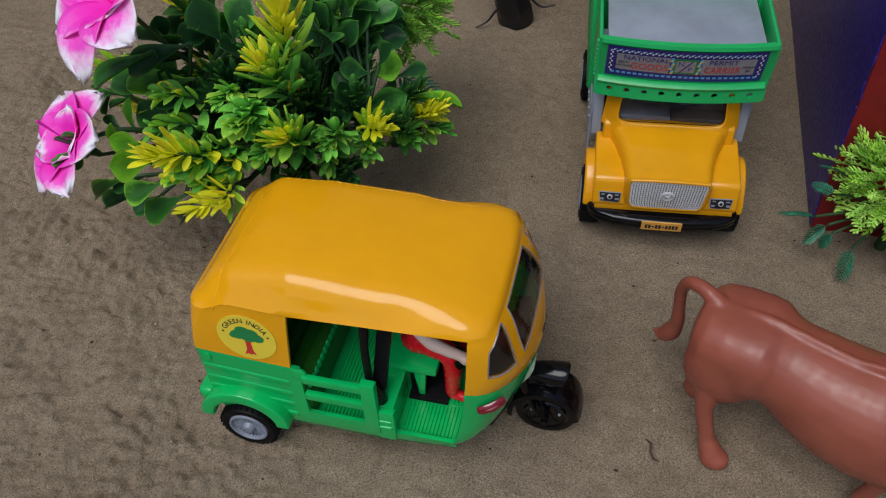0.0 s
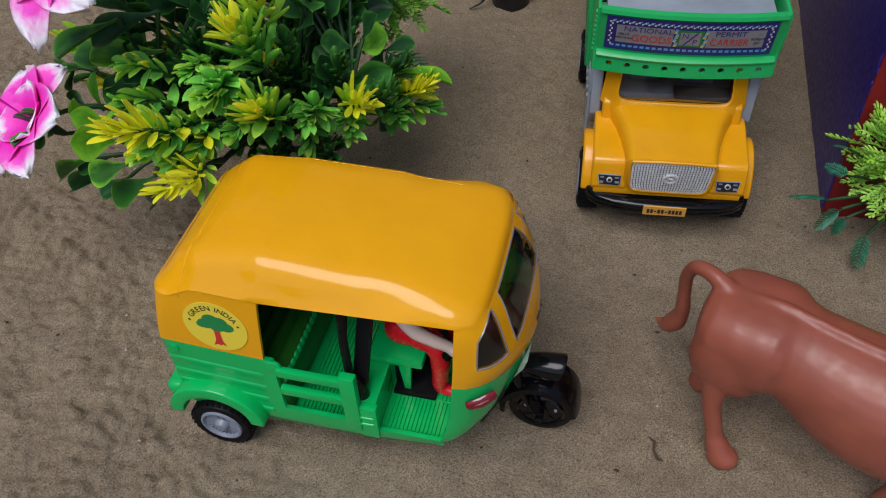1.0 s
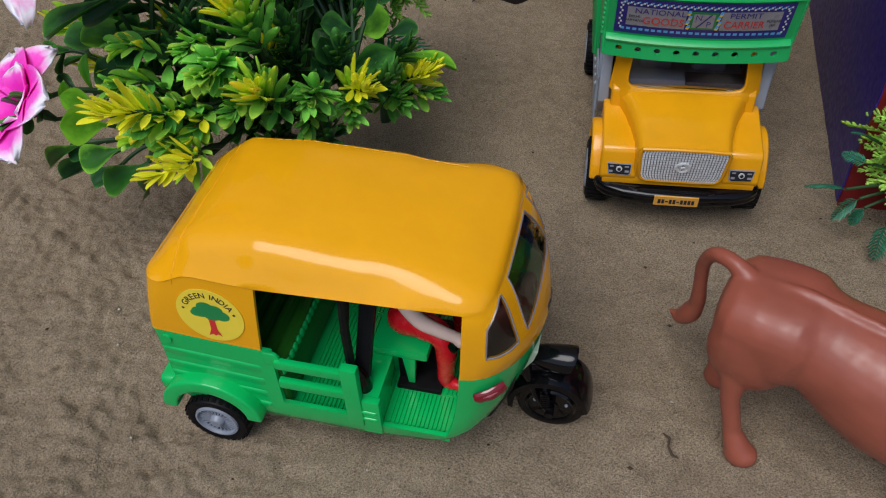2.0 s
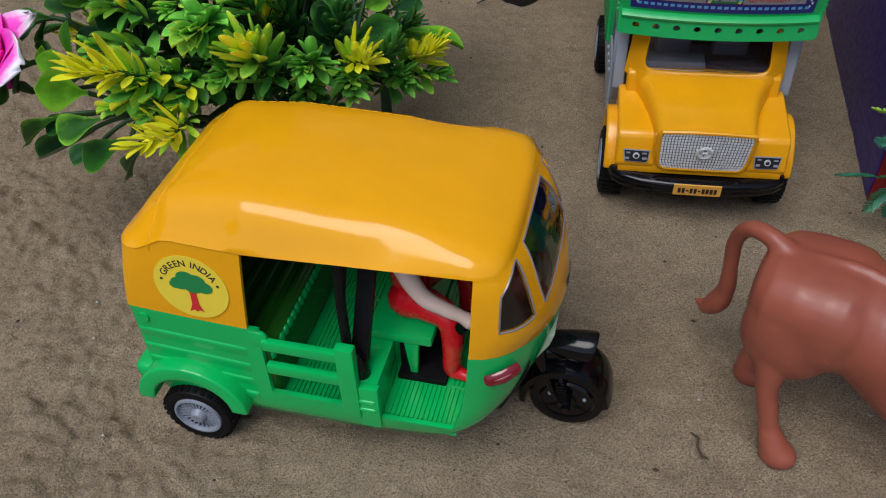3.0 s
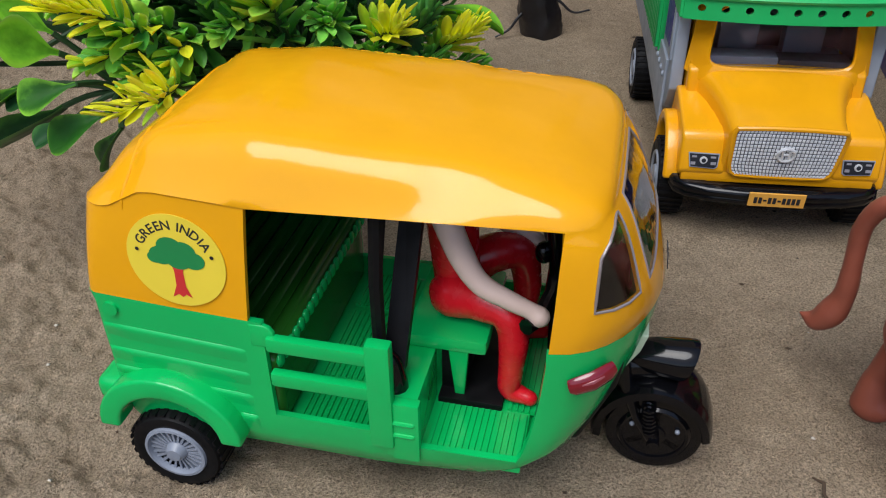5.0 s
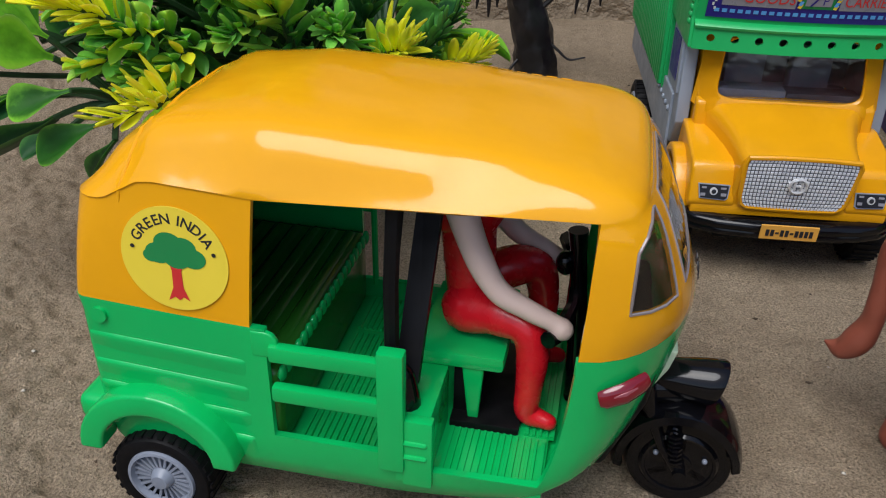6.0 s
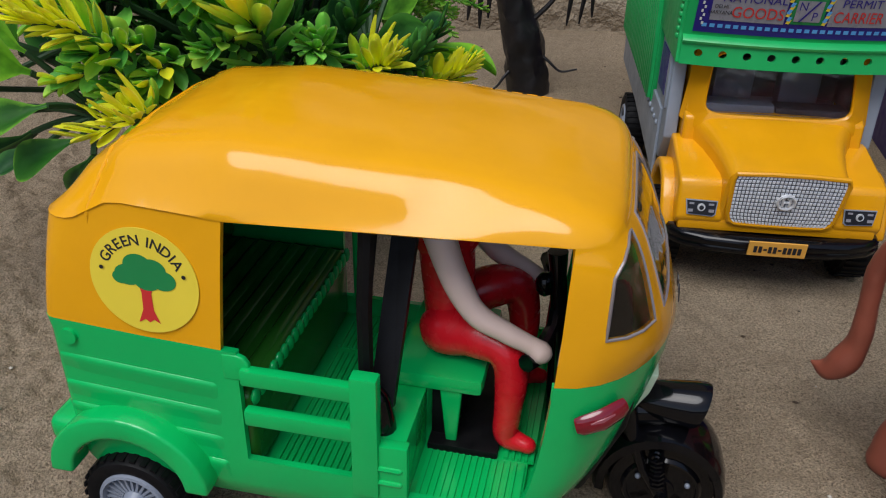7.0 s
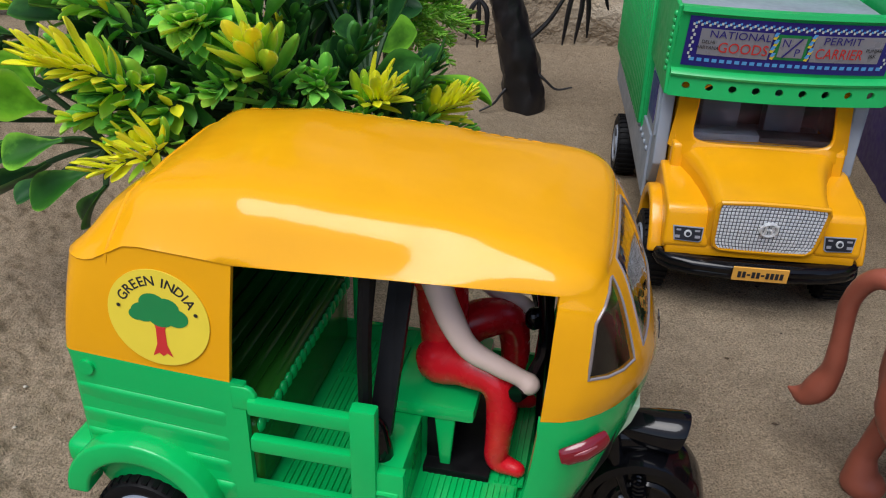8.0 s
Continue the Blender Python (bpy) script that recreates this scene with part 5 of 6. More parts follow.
    for material, turn in ((STICKER_YELLOW, 0), (STICKER_CYAN, 1)):
        bm = bmesh.new()
        for sgn in (-1, 1):
            for k in range(4):
                x, y = sgn * (0.0049 + 0.0005 * (k % 2)), -0.0028 + 0.0019 * k + 0.0008 * turn
                bm.faces.new([bm.verts.new(on_board(x + p, y + q, 0.0005 + 0.0001 * turn)) for p, q in ((-0.0007, -0.0004), (0.0003, -0.0006), (0.0008, 0.0006), (-0.0002, 0.0007))])
        part("crest_scroll", bm, material, panel)
    bm = bmesh.new()
    bm.faces.new([bm.verts.new(on_board(x, y, 0.0006)) for x, y in ((-0.0024, -0.0026), (-0.0018, -0.0026), (0.0026, 0.0030), (0.0020, 0.0030))])
    part("crest_slash", bm, STICKER_NAVY, panel)
    words("N", 0.0032, -0.0018, 0.0014, STICKER_NAVY)
    words("P", 0.0032, 0.0018, -0.0012, STICKER_NAVY)

    # wheels
    def wheel(u, s):
        r, c = 0.0126, (u, s * (0.0297 if u > -0.05 else 0.0310), 0.0126)
        bm = bmesh.new()
        lathe(bm, [(r * 0.6, -0.004), (r * 0.9, -0.0046), (r, -0.003), (r, 0.003), (r * 0.9, 0.0046), (r * 0.6, 0.004)], c, 32)
        ty = part("wheel", bm, TYRE, top, "black tyre on a silver rim")
        bm = bmesh.new()
        for k in range(32):
            mm = Matrix.Translation(c) @ Matrix.Rotation(2 * math.pi * k / 32, 4, "Y")
            box(bm, r * 0.98, r * 1.03, -0.0040, 0.0040, -0.0005, 0.0005, 0, 1, mm)
        part("tread", bm, TYRE, ty)
        bm = bmesh.new()
        w = s * 0.0046
        lathe(bm, [(r * 0.66, w * 0.85), (r * 0.62, w * 1.02), (r * 0.55, w * 1.0), (r * 0.5, w * 0.6), (r * 0.3, w * 0.55), (r * 0.24, w * 1.0), (r * 0.05, w * 1.05)], c, 24)
        part("rim", bm, RIM, ty)

    for u in (-0.0190, -0.1130):
        for s in (-1, 1):
            wheel(u, s)
    return top


build_truck()


# the cow
def build_cow():
    bm = bmesh.new()
    rings = []
    for f, zt, zb, w, sq in ((0.0025, 0.0560, 0.0420, 0.0070, 0.80), (0.0040, 0.0590, 0.0370, 0.0125, 0.75), (0.0075, 0.0608, 0.0340, 0.0158, 0.72), (0.0140, 0.0617, 0.0325, 0.0170, 0.68), (0.0220, 0.0621, 0.0325, 0.0174, 0.68),
                             (0.0265, 0.0619, 0.0335, 0.0170, 0.70), (0.0300, 0.0613, 0.0325, 0.0148, 0.84), (0.0345, 0.0606, 0.0285, 0.0150, 0.92), (0.0420, 0.0598, 0.0235, 0.0168, 0.94), (0.0510, 0.0593, 0.0192, 0.0182, 0.96),
                             (0.0620, 0.0600, 0.0175, 0.0188, 0.96), (0.0740, 0.0635, 0.0190, 0.0186, 0.92), (0.0870, 0.0660, 0.0250, 0.0150, 0.92), (0.0960, 0.0650, 0.0370, 0.0095, 0.95)):
        ring = []
        for k in range(32):
            a = 2 * math.pi * k / 32
            x, y = math.sin(a), math.cos(a)
            ring.append((f, -0.004 + w * math.copysign(abs(x) ** sq, x), (zt + zb) / 2 + (zt - zb) / 2 * math.copysign(abs(y) ** sq, y)))
        rings.append(ring)
    loft(bm, rings)
    for s in (-1, 1):
        blob(bm, (0.0156, -0.004 + s * 0.0114, 0.0425), (0.0125, 0.0062, 0.0150), None, 20)
        blob(bm, (0.0262, -0.004 + s * 0.0085, 0.0500), (0.0068, 0.0083, 0.0098), None, 20)
        blob(bm, (0.0740, -0.003 + s * 0.0100, 0.0420), (0.0120, 0.0095, 0.0165), None, 16)
    capsule(bm, (0.004, -0.004, 0.0590), (0.024, -0.004, 0.0622), 0.0014, 0.0013)
    capsule(bm, (0.024, -0.004, 0.0622), (0.050, -0.004, 0.0597), 0.0013, 0.0013)
    capsule(bm, (0.050, -0.004, 0.0597), (0.080, -0.004, 0.0652), 0.0012, 0.0020)
    legs = (((0.0135, -0.0150, 0.0370), (0.0152, -0.0188, 0.0240), (0.0195, -0.0200, 0.0100), (0.0230, -0.0208, 0.0040)),
            ((0.0120, 0.0060, 0.0400), (0.0085, 0.0052, 0.0240), (0.0060, 0.0044, 0.0100), (0.0068, 0.0040, 0.0040)),
            ((0.074, -0.0120, 0.038), (0.0720, -0.0130, 0.022), (0.0700, -0.0130, 0.010), (0.0720, -0.0130, 0.0040)),
            ((0.080, 0.0070, 0.038), (0.0800, 0.0080, 0.022), (0.0830, 0.0080, 0.010), (0.0850, 0.0080, 0.0040)))
    for a, b, c, d in legs:
        capsule(bm, a, b, 0.0054, 0.0031)
        capsule(bm, b, c, 0.0031, 0.0028)
        capsule(bm, c, d, 0.0032, 0.0044)
        blob(bm, (d[0] + 0.0008, d[1], 0.0030), (0.0056, 0.0048, 0.0042), None, 12)
    capsule(bm, (0.086, -0.003, 0.052), (0.106, -0.003, 0.062), 0.0125, 0.0090)
    capsule(bm, (0.108, -0.003, 0.064), (0.124, -0.003, 0.055), 0.0085, 0.0055)
    for s in (-1, 1):
        capsule(bm, (0.106, -0.003 + s * 0.007, 0.068), (0.104, -0.003 + s * 0.016, 0.069), 0.0028, 0.0014)
        capsule(bm, (0.108, -0.003 + s * 0.004, 0.071), (0.108, -0.003 + s * 0.010, 0.079), 0.0022, 0.0008)
    # the tail curls up, out and down to a tuft
    tail = [(0.0080, -0.0040, 0.0588), (0.0015, -0.0020, 0.0608), (-0.0040, 0.0005, 0.0585), (-0.0068, 0.0030, 0.0510), (-0.0066, 0.0042, 0.0412), (-0.0062, 0.0055, 0.0315), (-0.0078, 0.0065, 0.0240), (-0.0106, 0.0068, 0.0203), (-0.0146, 0.0070, 0.0206)]
    rad = [0.0034, 0.0026, 0.0024, 0.0023, 0.0023, 0.0027, 0.0036, 0.0030, 0.0007]
    limb(bm, tail, rad, 60, 14)
    ob = part("cow", bm, COW_BROWN, None, "reddish brown plastic toy cow standing on the sand")
    md = ob.modifiers.new("joined", "REMESH")
    md.mode, md.voxel_size, md.use_smooth_shade = "VOXEL", 0.0007, True
    sm = ob.modifiers.new("soft", "SMOOTH")
    sm.factor, sm.iterations = 0.5, 9
    ob.matrix_basis = pose(0.1085, 0.0190, -0.0005, 0, 0, -34)
    tagged(ob, "", "toy cow")


build_cow()


# the standing carton beside the truck
def build_carton():
    top = thing("carton", "tall glossy card box with purple and red sides", "box", pose(0.186, 0.106, 0.0, 0, 0, 76.6))
    h, ln, wd, th = 0.30, 0.42, 0.26, 0.0025
    bm = bmesh.new()
    box(bm, 0.0, ln, -th, 0.0, 0.0, h, 0.0006)
    part("side_panel", bm, CARD_PURPLE, top, "purple side panel")
    bm = bmesh.new()
    box(bm, 0.0, ln, -wd, -wd + th, 0.0, h, 0.0006)
    part("side_panel", bm, CARD_PURPLE, top, "purple side panel")
    bm = bmesh.new()
    box(bm, -th, -0.0002, -wd, 0.0, 0.0, h, 0.0006)
    part("front_panel", bm, CARD_RED, top, "dark red front panel")
    bm = bmesh.new()
    box(bm, ln, ln + th, -wd, 0.0, 0.0, h, 0.0006)
    part("back_panel", bm, CARD_RED, top)
    bm = bmesh.new()
    box(bm, -th, ln + th, -wd, 0.0, h, h + th, 0.0006)
    part("lid", bm, CARD_PURPLE, top)
    # frayed corner edge
    bm = bmesh.new()
    rng = random.Random(4)
    for k in range(46):
        z = rng.uniform(0.002, h - 0.004)
        blob(bm, (-0.0014 + rng.uniform(-0.0006, 0.0006), 0.0001 + rng.uniform(-0.0004, 0.0004), z), (0.0005, 0.0005, rng.uniform(0.001, 0.0060)), None, 6)
    tagged(part("worn_edge", bm, CARD_PURPLE, top), kind="stuff")


build_carton()


# plants
def leaf_points(length, width, fold=0.25, curl=0.3, blunt=0.6, thick=0.0004, n=6):
    """A leaf along +x, its face up: a lens-shaped sheet with a folded midrib and a curl. Returns verts and faces."""
    verts, faces = [], []
    for k in range(n + 1):
        t = math.sin(math.pi / 2 * k / n) if blunt > 1.2 else k / n
        w = width / 2 * (math.sin(math.pi * t ** blunt) ** (0.8 if blunt < 1.2 else 0.62) if 0 < t < 1 else 0.0) + (width * 0.06 if t == 0 else 0.0)
        x = length * t
        z = -curl * length * t * t
        for side in (-1, -0.5, 0, 0.5, 1):
            verts.append((x, side * w, z + abs(side) * w * fold))
    m = 5
    for k in range(n):
        for q in range(4):
            faces.append((k * m + q, (k + 1) * m + q, (k + 1) * m + q + 1, k * m + q + 1))
    top = len(verts)
    for k in range(n + 1):
        for q in range(5):
            x, y, z = verts[k * m + q]
            verts.append((x, y, z - thick * (1 - abs(q - 2) / 2)))
    for a, b, c, d in list(faces):
        faces.append((top + d, top + c, top + b, top + a))
    return verts, faces


def leaf_mesh(name, material, *shape):
    me = bpy.data.meshes.new(name)
    v, f = leaf_points(*shape)
    me.from_pydata(v, [], f)
    me.polygons.foreach_set("use_smooth", [True] * len(f))
    att = me.attributes.new("rim", "FLOAT", "POINT")
    n = len(v) // 10
    att.data.foreach_set("value", [min(1.0, (0.6 if k % 5 in (0, 4) else 0.0) + 0.5 * ((k // 5) % n / (n - 1)) ** 3) for k in range(len(v))])
    me.materials.append(material)
    return me


def along(p, d, twist=0.0):
    """A pose at p whose x axis runs along d, its z kept as far up as may be."""
    d = Vector(d).normalized()
    side = Vector((0, 0, 1)).cross(d)
    if side.length < 1e-4:
        side = Vector((0, 1, 0))
    side.normalize()
    up = d.cross(side)
    m = Matrix((d, side, up)).transposed().to_4x4()
    return Matrix.Translation(p) @ m @ Matrix.Rotation(twist, 4, "X")


def bend(a, b, lift, n=7):
    """A stem from a to b that sags away from the straight line."""
    a, b = Vector(a), Vector(b)
    return [a.lerp(b, k / n) + Vector((0, 0, lift * math.sin(math.pi * k / n))) for k in range(n + 1)]


class Heap:
    """Gathers many small leaves into one mesh with several materials."""

    def __init__(self):
        self.v, self.f, self.mi, self.rim = [], [], [], []

    def add(self, shape, m, index):
        v, f = shape
        o = len(self.v)
        self.v += [tuple(m @ Vector(p)) for p in v]
        self.f += [tuple(i + o for i in q) for q in f]
        self.mi += [index] * len(f)
        n = len(v) // 10
        self.rim += [((k // 5) % n / (n - 1)) ** 1.5 if n > 1 else 0.0 for k in range(len(v))]

    def part(self, name, materials, parent, label=""):
        me = bpy.data.meshes.new(name)
        me.from_pydata(self.v, [], self.f)
        for m in materials:
            me.materials.append(m)
        me.polygons.foreach_set("material_index", self.mi)
        att = me.attributes.new("rim", "FLOAT", "POINT")
        att.data.foreach_set("value", self.rim)
        me.polygons.foreach_set("use_smooth", [True] * len(self.f))
        ob = new(name, me)
        ob.parent = parent
        return tagged(ob, label)


NEEDLES = [leaf_points(0.0108, w, f, k, b, 0.0005, 7) for w, f, k, b in ((0.0030, 0.35, 0.02, 1.2), (0.0036, 0.25, 0.12, 1.7), (0.0026, 0.4, -0.18, 1.1), (0.0033, 0.25, -0.10, 1.5), (0.0038, 0.3, -0.22, 1.9))]
OVALS = [leaf_points(0.0105, w, 0.4, k, b, 0.0009, 7) for w, k, b in ((0.0052, 0.10, 1.6), (0.0058, -0.20, 1.9), (0.0048, 0.25, 1.4))]
LEAF_LENGTH, LEAF_WIDTH = 0.0180, 0.0125
BROAD = {kind: [leaf_mesh("leaf", mat, LEAF_LENGTH, LEAF_WIDTH, fold, curl, blunt, 0.0009, 12) for fold, curl, blunt in ((0.45, 0.16, 2.2), (0.55, -0.12, 2.0), (0.40, 0.30, 2.3))]
         for kind, mat in (("dark", LEAF_DARK), ("green", LEAF_BROAD), ("bright", LEAF_FRESH))}
BUD_LEAF = leaf_mesh("leaf", LEAF_DARK, 0.0095, 0.0052, 0.4, 0.1, 2.0, 0.0010, 6)


def needle_sprig(parent, base, tip, kind, rng, reach=0.024, count=46, size=1.0):
    """A sprig of narrow leaves in whorls, yellow at its tip and green below."""
    base, tip = Vector(base), Vector(tip)
    pts = bend(base, tip, 0.003, 10)
    bm = bmesh.new()
    tube(bm, pts, [0.0012 - 0.0007 * k / 10 for k in range(11)], 6)
    stem = part("sprig_stem", bm, STEM, parent)
    heap = Heap()
    d = (pts[-1] - pts[-3]).normalized()
    start = max(0.0, 1 - reach / (tip - base).length)
    long = 1.35 if kind in ("yellow", "lime") else 1.0
    shapes = OVALS if kind in ("rosette", "oval") else NEEDLES
    for k in range(count):
        t = start + (1 - start) * (k / (count - 1)) ** 0.85
        i = min(9, int(t * 10))
        p = pts[i].lerp(pts[i + 1], t * 10 - i)
        whorl = k // 5
        a = k * 2 * math.pi / 5 + whorl * 0.63 + rng.uniform(-0.25, 0.25)
        s = (t - start) / (1 - start)
        spread = radians(62 - 46 * s ** 1.4 + rng.uniform(-9, 9))
        out = Matrix.Rotation(a, 3, d) @ d.orthogonal().normalized()
        way = d * math.cos(spread) + out * math.sin(spread) + Vector((0, 0, 0.55 if kind in ("yellow", "lime") else 0.30))
        sc = size * rng.uniform(0.75, 1.2) * (1.0 - 0.22 * s)
        q = s + rng.uniform(-0.14, 0.14)
        if kind == "yellow":
            index = 0 if q > 0.30 else (1 if q > 0.16 else 3)
        elif kind == "lime":
            index = 0 if q > 0.86 else (1 if q > 0.55 else (3 if q > 0.25 else 2))
        elif kind == "oval":
            index = rng.choice((2, 2, 2, 3, 3, 1, 0) if q > 0.3 else (2, 2, 3))
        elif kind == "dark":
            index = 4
        elif kind == "rosette":
            index = 3 if q > 0.70 else 2
        else:
            index = 2 if rng.random() < 0.75 else 3
        heap.add(rng.choice(shapes), along(p, way, rng.uniform(-0.4, 0.4)) @ Matrix.Diagonal((sc * long, sc, sc, 1)), index)
    heap.part("sprig_leaves", [LEAF_YELLOW, LEAF_LIME, LEAF_MID, LEAF_BRIGHT, LEAF_DARK], stem, {"yellow": "yellow narrow leaves with green bases", "lime": "lime and green narrow leaves", "oval": "oval lime leaves with yellow tips", "rosette": "rounded green leaves in a rosette", "dark": "narrow leaves in dark green for the shade inside the bush"}.get(kind, "green narrow leaves"))


def placed_leaf(branch, base, tip, width, kind, rng, face=(-0.1, -0.62, 0.78)):
    """One cupped broad leaf from base to tip, its upper side turned to face."""
    base, tip = Vector(base), Vector(tip)
    x = (tip - base).normalized()
    f = Vector(face) + Vector((rng.uniform(-0.15, 0.15), 0, rng.uniform(-0.1, 0.1)))
    z = (f - x * f.dot(x)).normalized()
    y = z.cross(x)
    lf = new("leaf", rng.choice(BROAD[kind]))
    lf.parent = branch
    ln = (tip - base).length / LEAF_LENGTH
    lf.matrix_basis = Matrix.Translation(base) @ Matrix((x, y, z)).transposed().to_4x4() @ Matrix.Diagonal((ln, width / LEAF_WIDTH, ln, 1))


def leaf_twig(parent, root, hub, leaves, rng):
    """A stem to hub from which petioles run to broad leaves of (base, tip, width, kind[, face])."""
    hub = Vector(hub)
    bm = bmesh.new()
    tube(bm, bend(root, hub, 0.004), [0.0016 - 0.0006 * k / 7 for k in range(8)], 6)
    branch = part("branch", bm, STEM, parent)
    for base, tip, width, kind, *face in leaves:
        bm = bmesh.new()
        tube(bm, bend(hub, base, 0.0012, 5), 0.0008, 6)
        part("petiole", bm, STEM, branch)
        placed_leaf(branch, base, tip, width, kind, rng, *face)


def broad_branch(parent, base, tip, rng, pairs=5, size=1.0, buds=False, kind="dark"):
    base, tip = Vector(base), Vector(tip)
    pts = bend(base, tip, 0.008, 10)
    bm = bmesh.new()
    tube(bm, pts, [0.0015 - 0.0008 * k / 10 for k in range(11)], 6)
    branch = part("branch", bm, STEM, parent)
    for k in range(pairs):
        t = 0.50 + 0.50 * (k / (pairs - 1)) ** 0.7
        i = min(9, int(t * 10))
        p = pts[i].lerp(pts[i + 1], t * 10 - i)
        d = (pts[i + 1] - pts[i]).normalized()
        for s in (-1, 1):
            if k == pairs - 1 and s == 1:
                way = d
            else:
                side = Matrix.Rotation(k * 1.1 + rng.uniform(-0.4, 0.4), 3, d) @ d.orthogonal().normalized() * s
                way = d * 0.65 + side * 0.8 + Vector((0, 0, 0.15))
            sc = size * rng.uniform(0.75, 1.1)
            lf = new("leaf", BUD_LEAF if buds else rng.choice(BROAD[kind]))
            lf.parent = branch
            lf.matrix_basis = along(p, way, rng.uniform(-0.7, 0.7)) @ Matrix.Scale(sc, 4)


def build_flower(parent, base, face, size, rng, petals, fade):
    """A trumpet bloom: petals (turn, length, width, flare) round the axis face, hot pink with white tips."""
    heart = along(base, face)
    bm = bmesh.new()
    tube(bm, [heart @ Vector((-0.004, 0, 0)), heart @ Vector((0.0, 0, 0)), heart @ Vector((0.003, 0, 0))], [0.0010, 0.0019, 0.0010], 8)
    core = part("flower", bm, STEM, parent, "pink silk flower with white petal tips")
    for turn, ln, wd, flare in petals:
        v, f, al = [], [], []
        n, m = 14, 12
        ln, wd = ln * size, wd * size
        phase = rng.uniform(0, 6)
        for i in range(n + 1):
            t = i / n
            w = wd / 2 * (0.14 + 0.86 * math.sin(math.pi / 2 * min(1.0, t / 0.62)) ** 1.2) * math.sqrt(max(0.03, 1 - max(0.0, (t - 0.60) / 0.40) ** 2.4))
            lean = 0.34 + flare * t ** 1.4
            for j in range(m + 1):
                q = 2 * j / m - 1
                r = 0.05 * size + ln * t * (1 - 0.05 * abs(math.sin(7 * q + phase)) * t ** 6)
                ruffle = 0.035 * size * t * t * math.sin(5 * q + phase)
                cup = 0.16 * size * q * q * math.sin(math.pi * min(1.0, 0.15 + t * 0.75))
                v.append((r * math.cos(lean) + ruffle + 0.7 * cup, w * q, r * math.sin(lean) - 0.7 * cup))
                al.append(0.74 * t ** fade + 0.06 * abs(q) ** 3 * t)
        for i in range(n):
            for j in range(m):
                o = i * (m + 1) + j
                f.append((o, o + 1, o + m + 2, o + m + 1))
        me = bpy.data.meshes.new("petal")
        me.from_pydata(v, [], f)
        me.polygons.foreach_set("use_smooth", [True] * len(f))
        att = me.attributes.new("along", "FLOAT", "POINT")
        att.data.foreach_set("value", al)
        me.materials.append(PETAL)
        ob = new("petal", me)
        ob.parent = core
        ob.matrix_basis = heart @ Matrix.Rotation(radians(turn), 4, "X")
        solid(ob, 0.0004)
    bm = bmesh.new()
    tube(bm, [heart @ Vector((0.002, 0, 0)), heart @ Vector((size * 0.6, 0, size * 0.04)), heart @ Vector((size * 1.0, 0, size * 0.12))], [0.0004, 0.0003, 0.0006], 6)
    part("pistil", bm, PETAL, core)


ROOT = (-0.030, 0.128, 0.004)


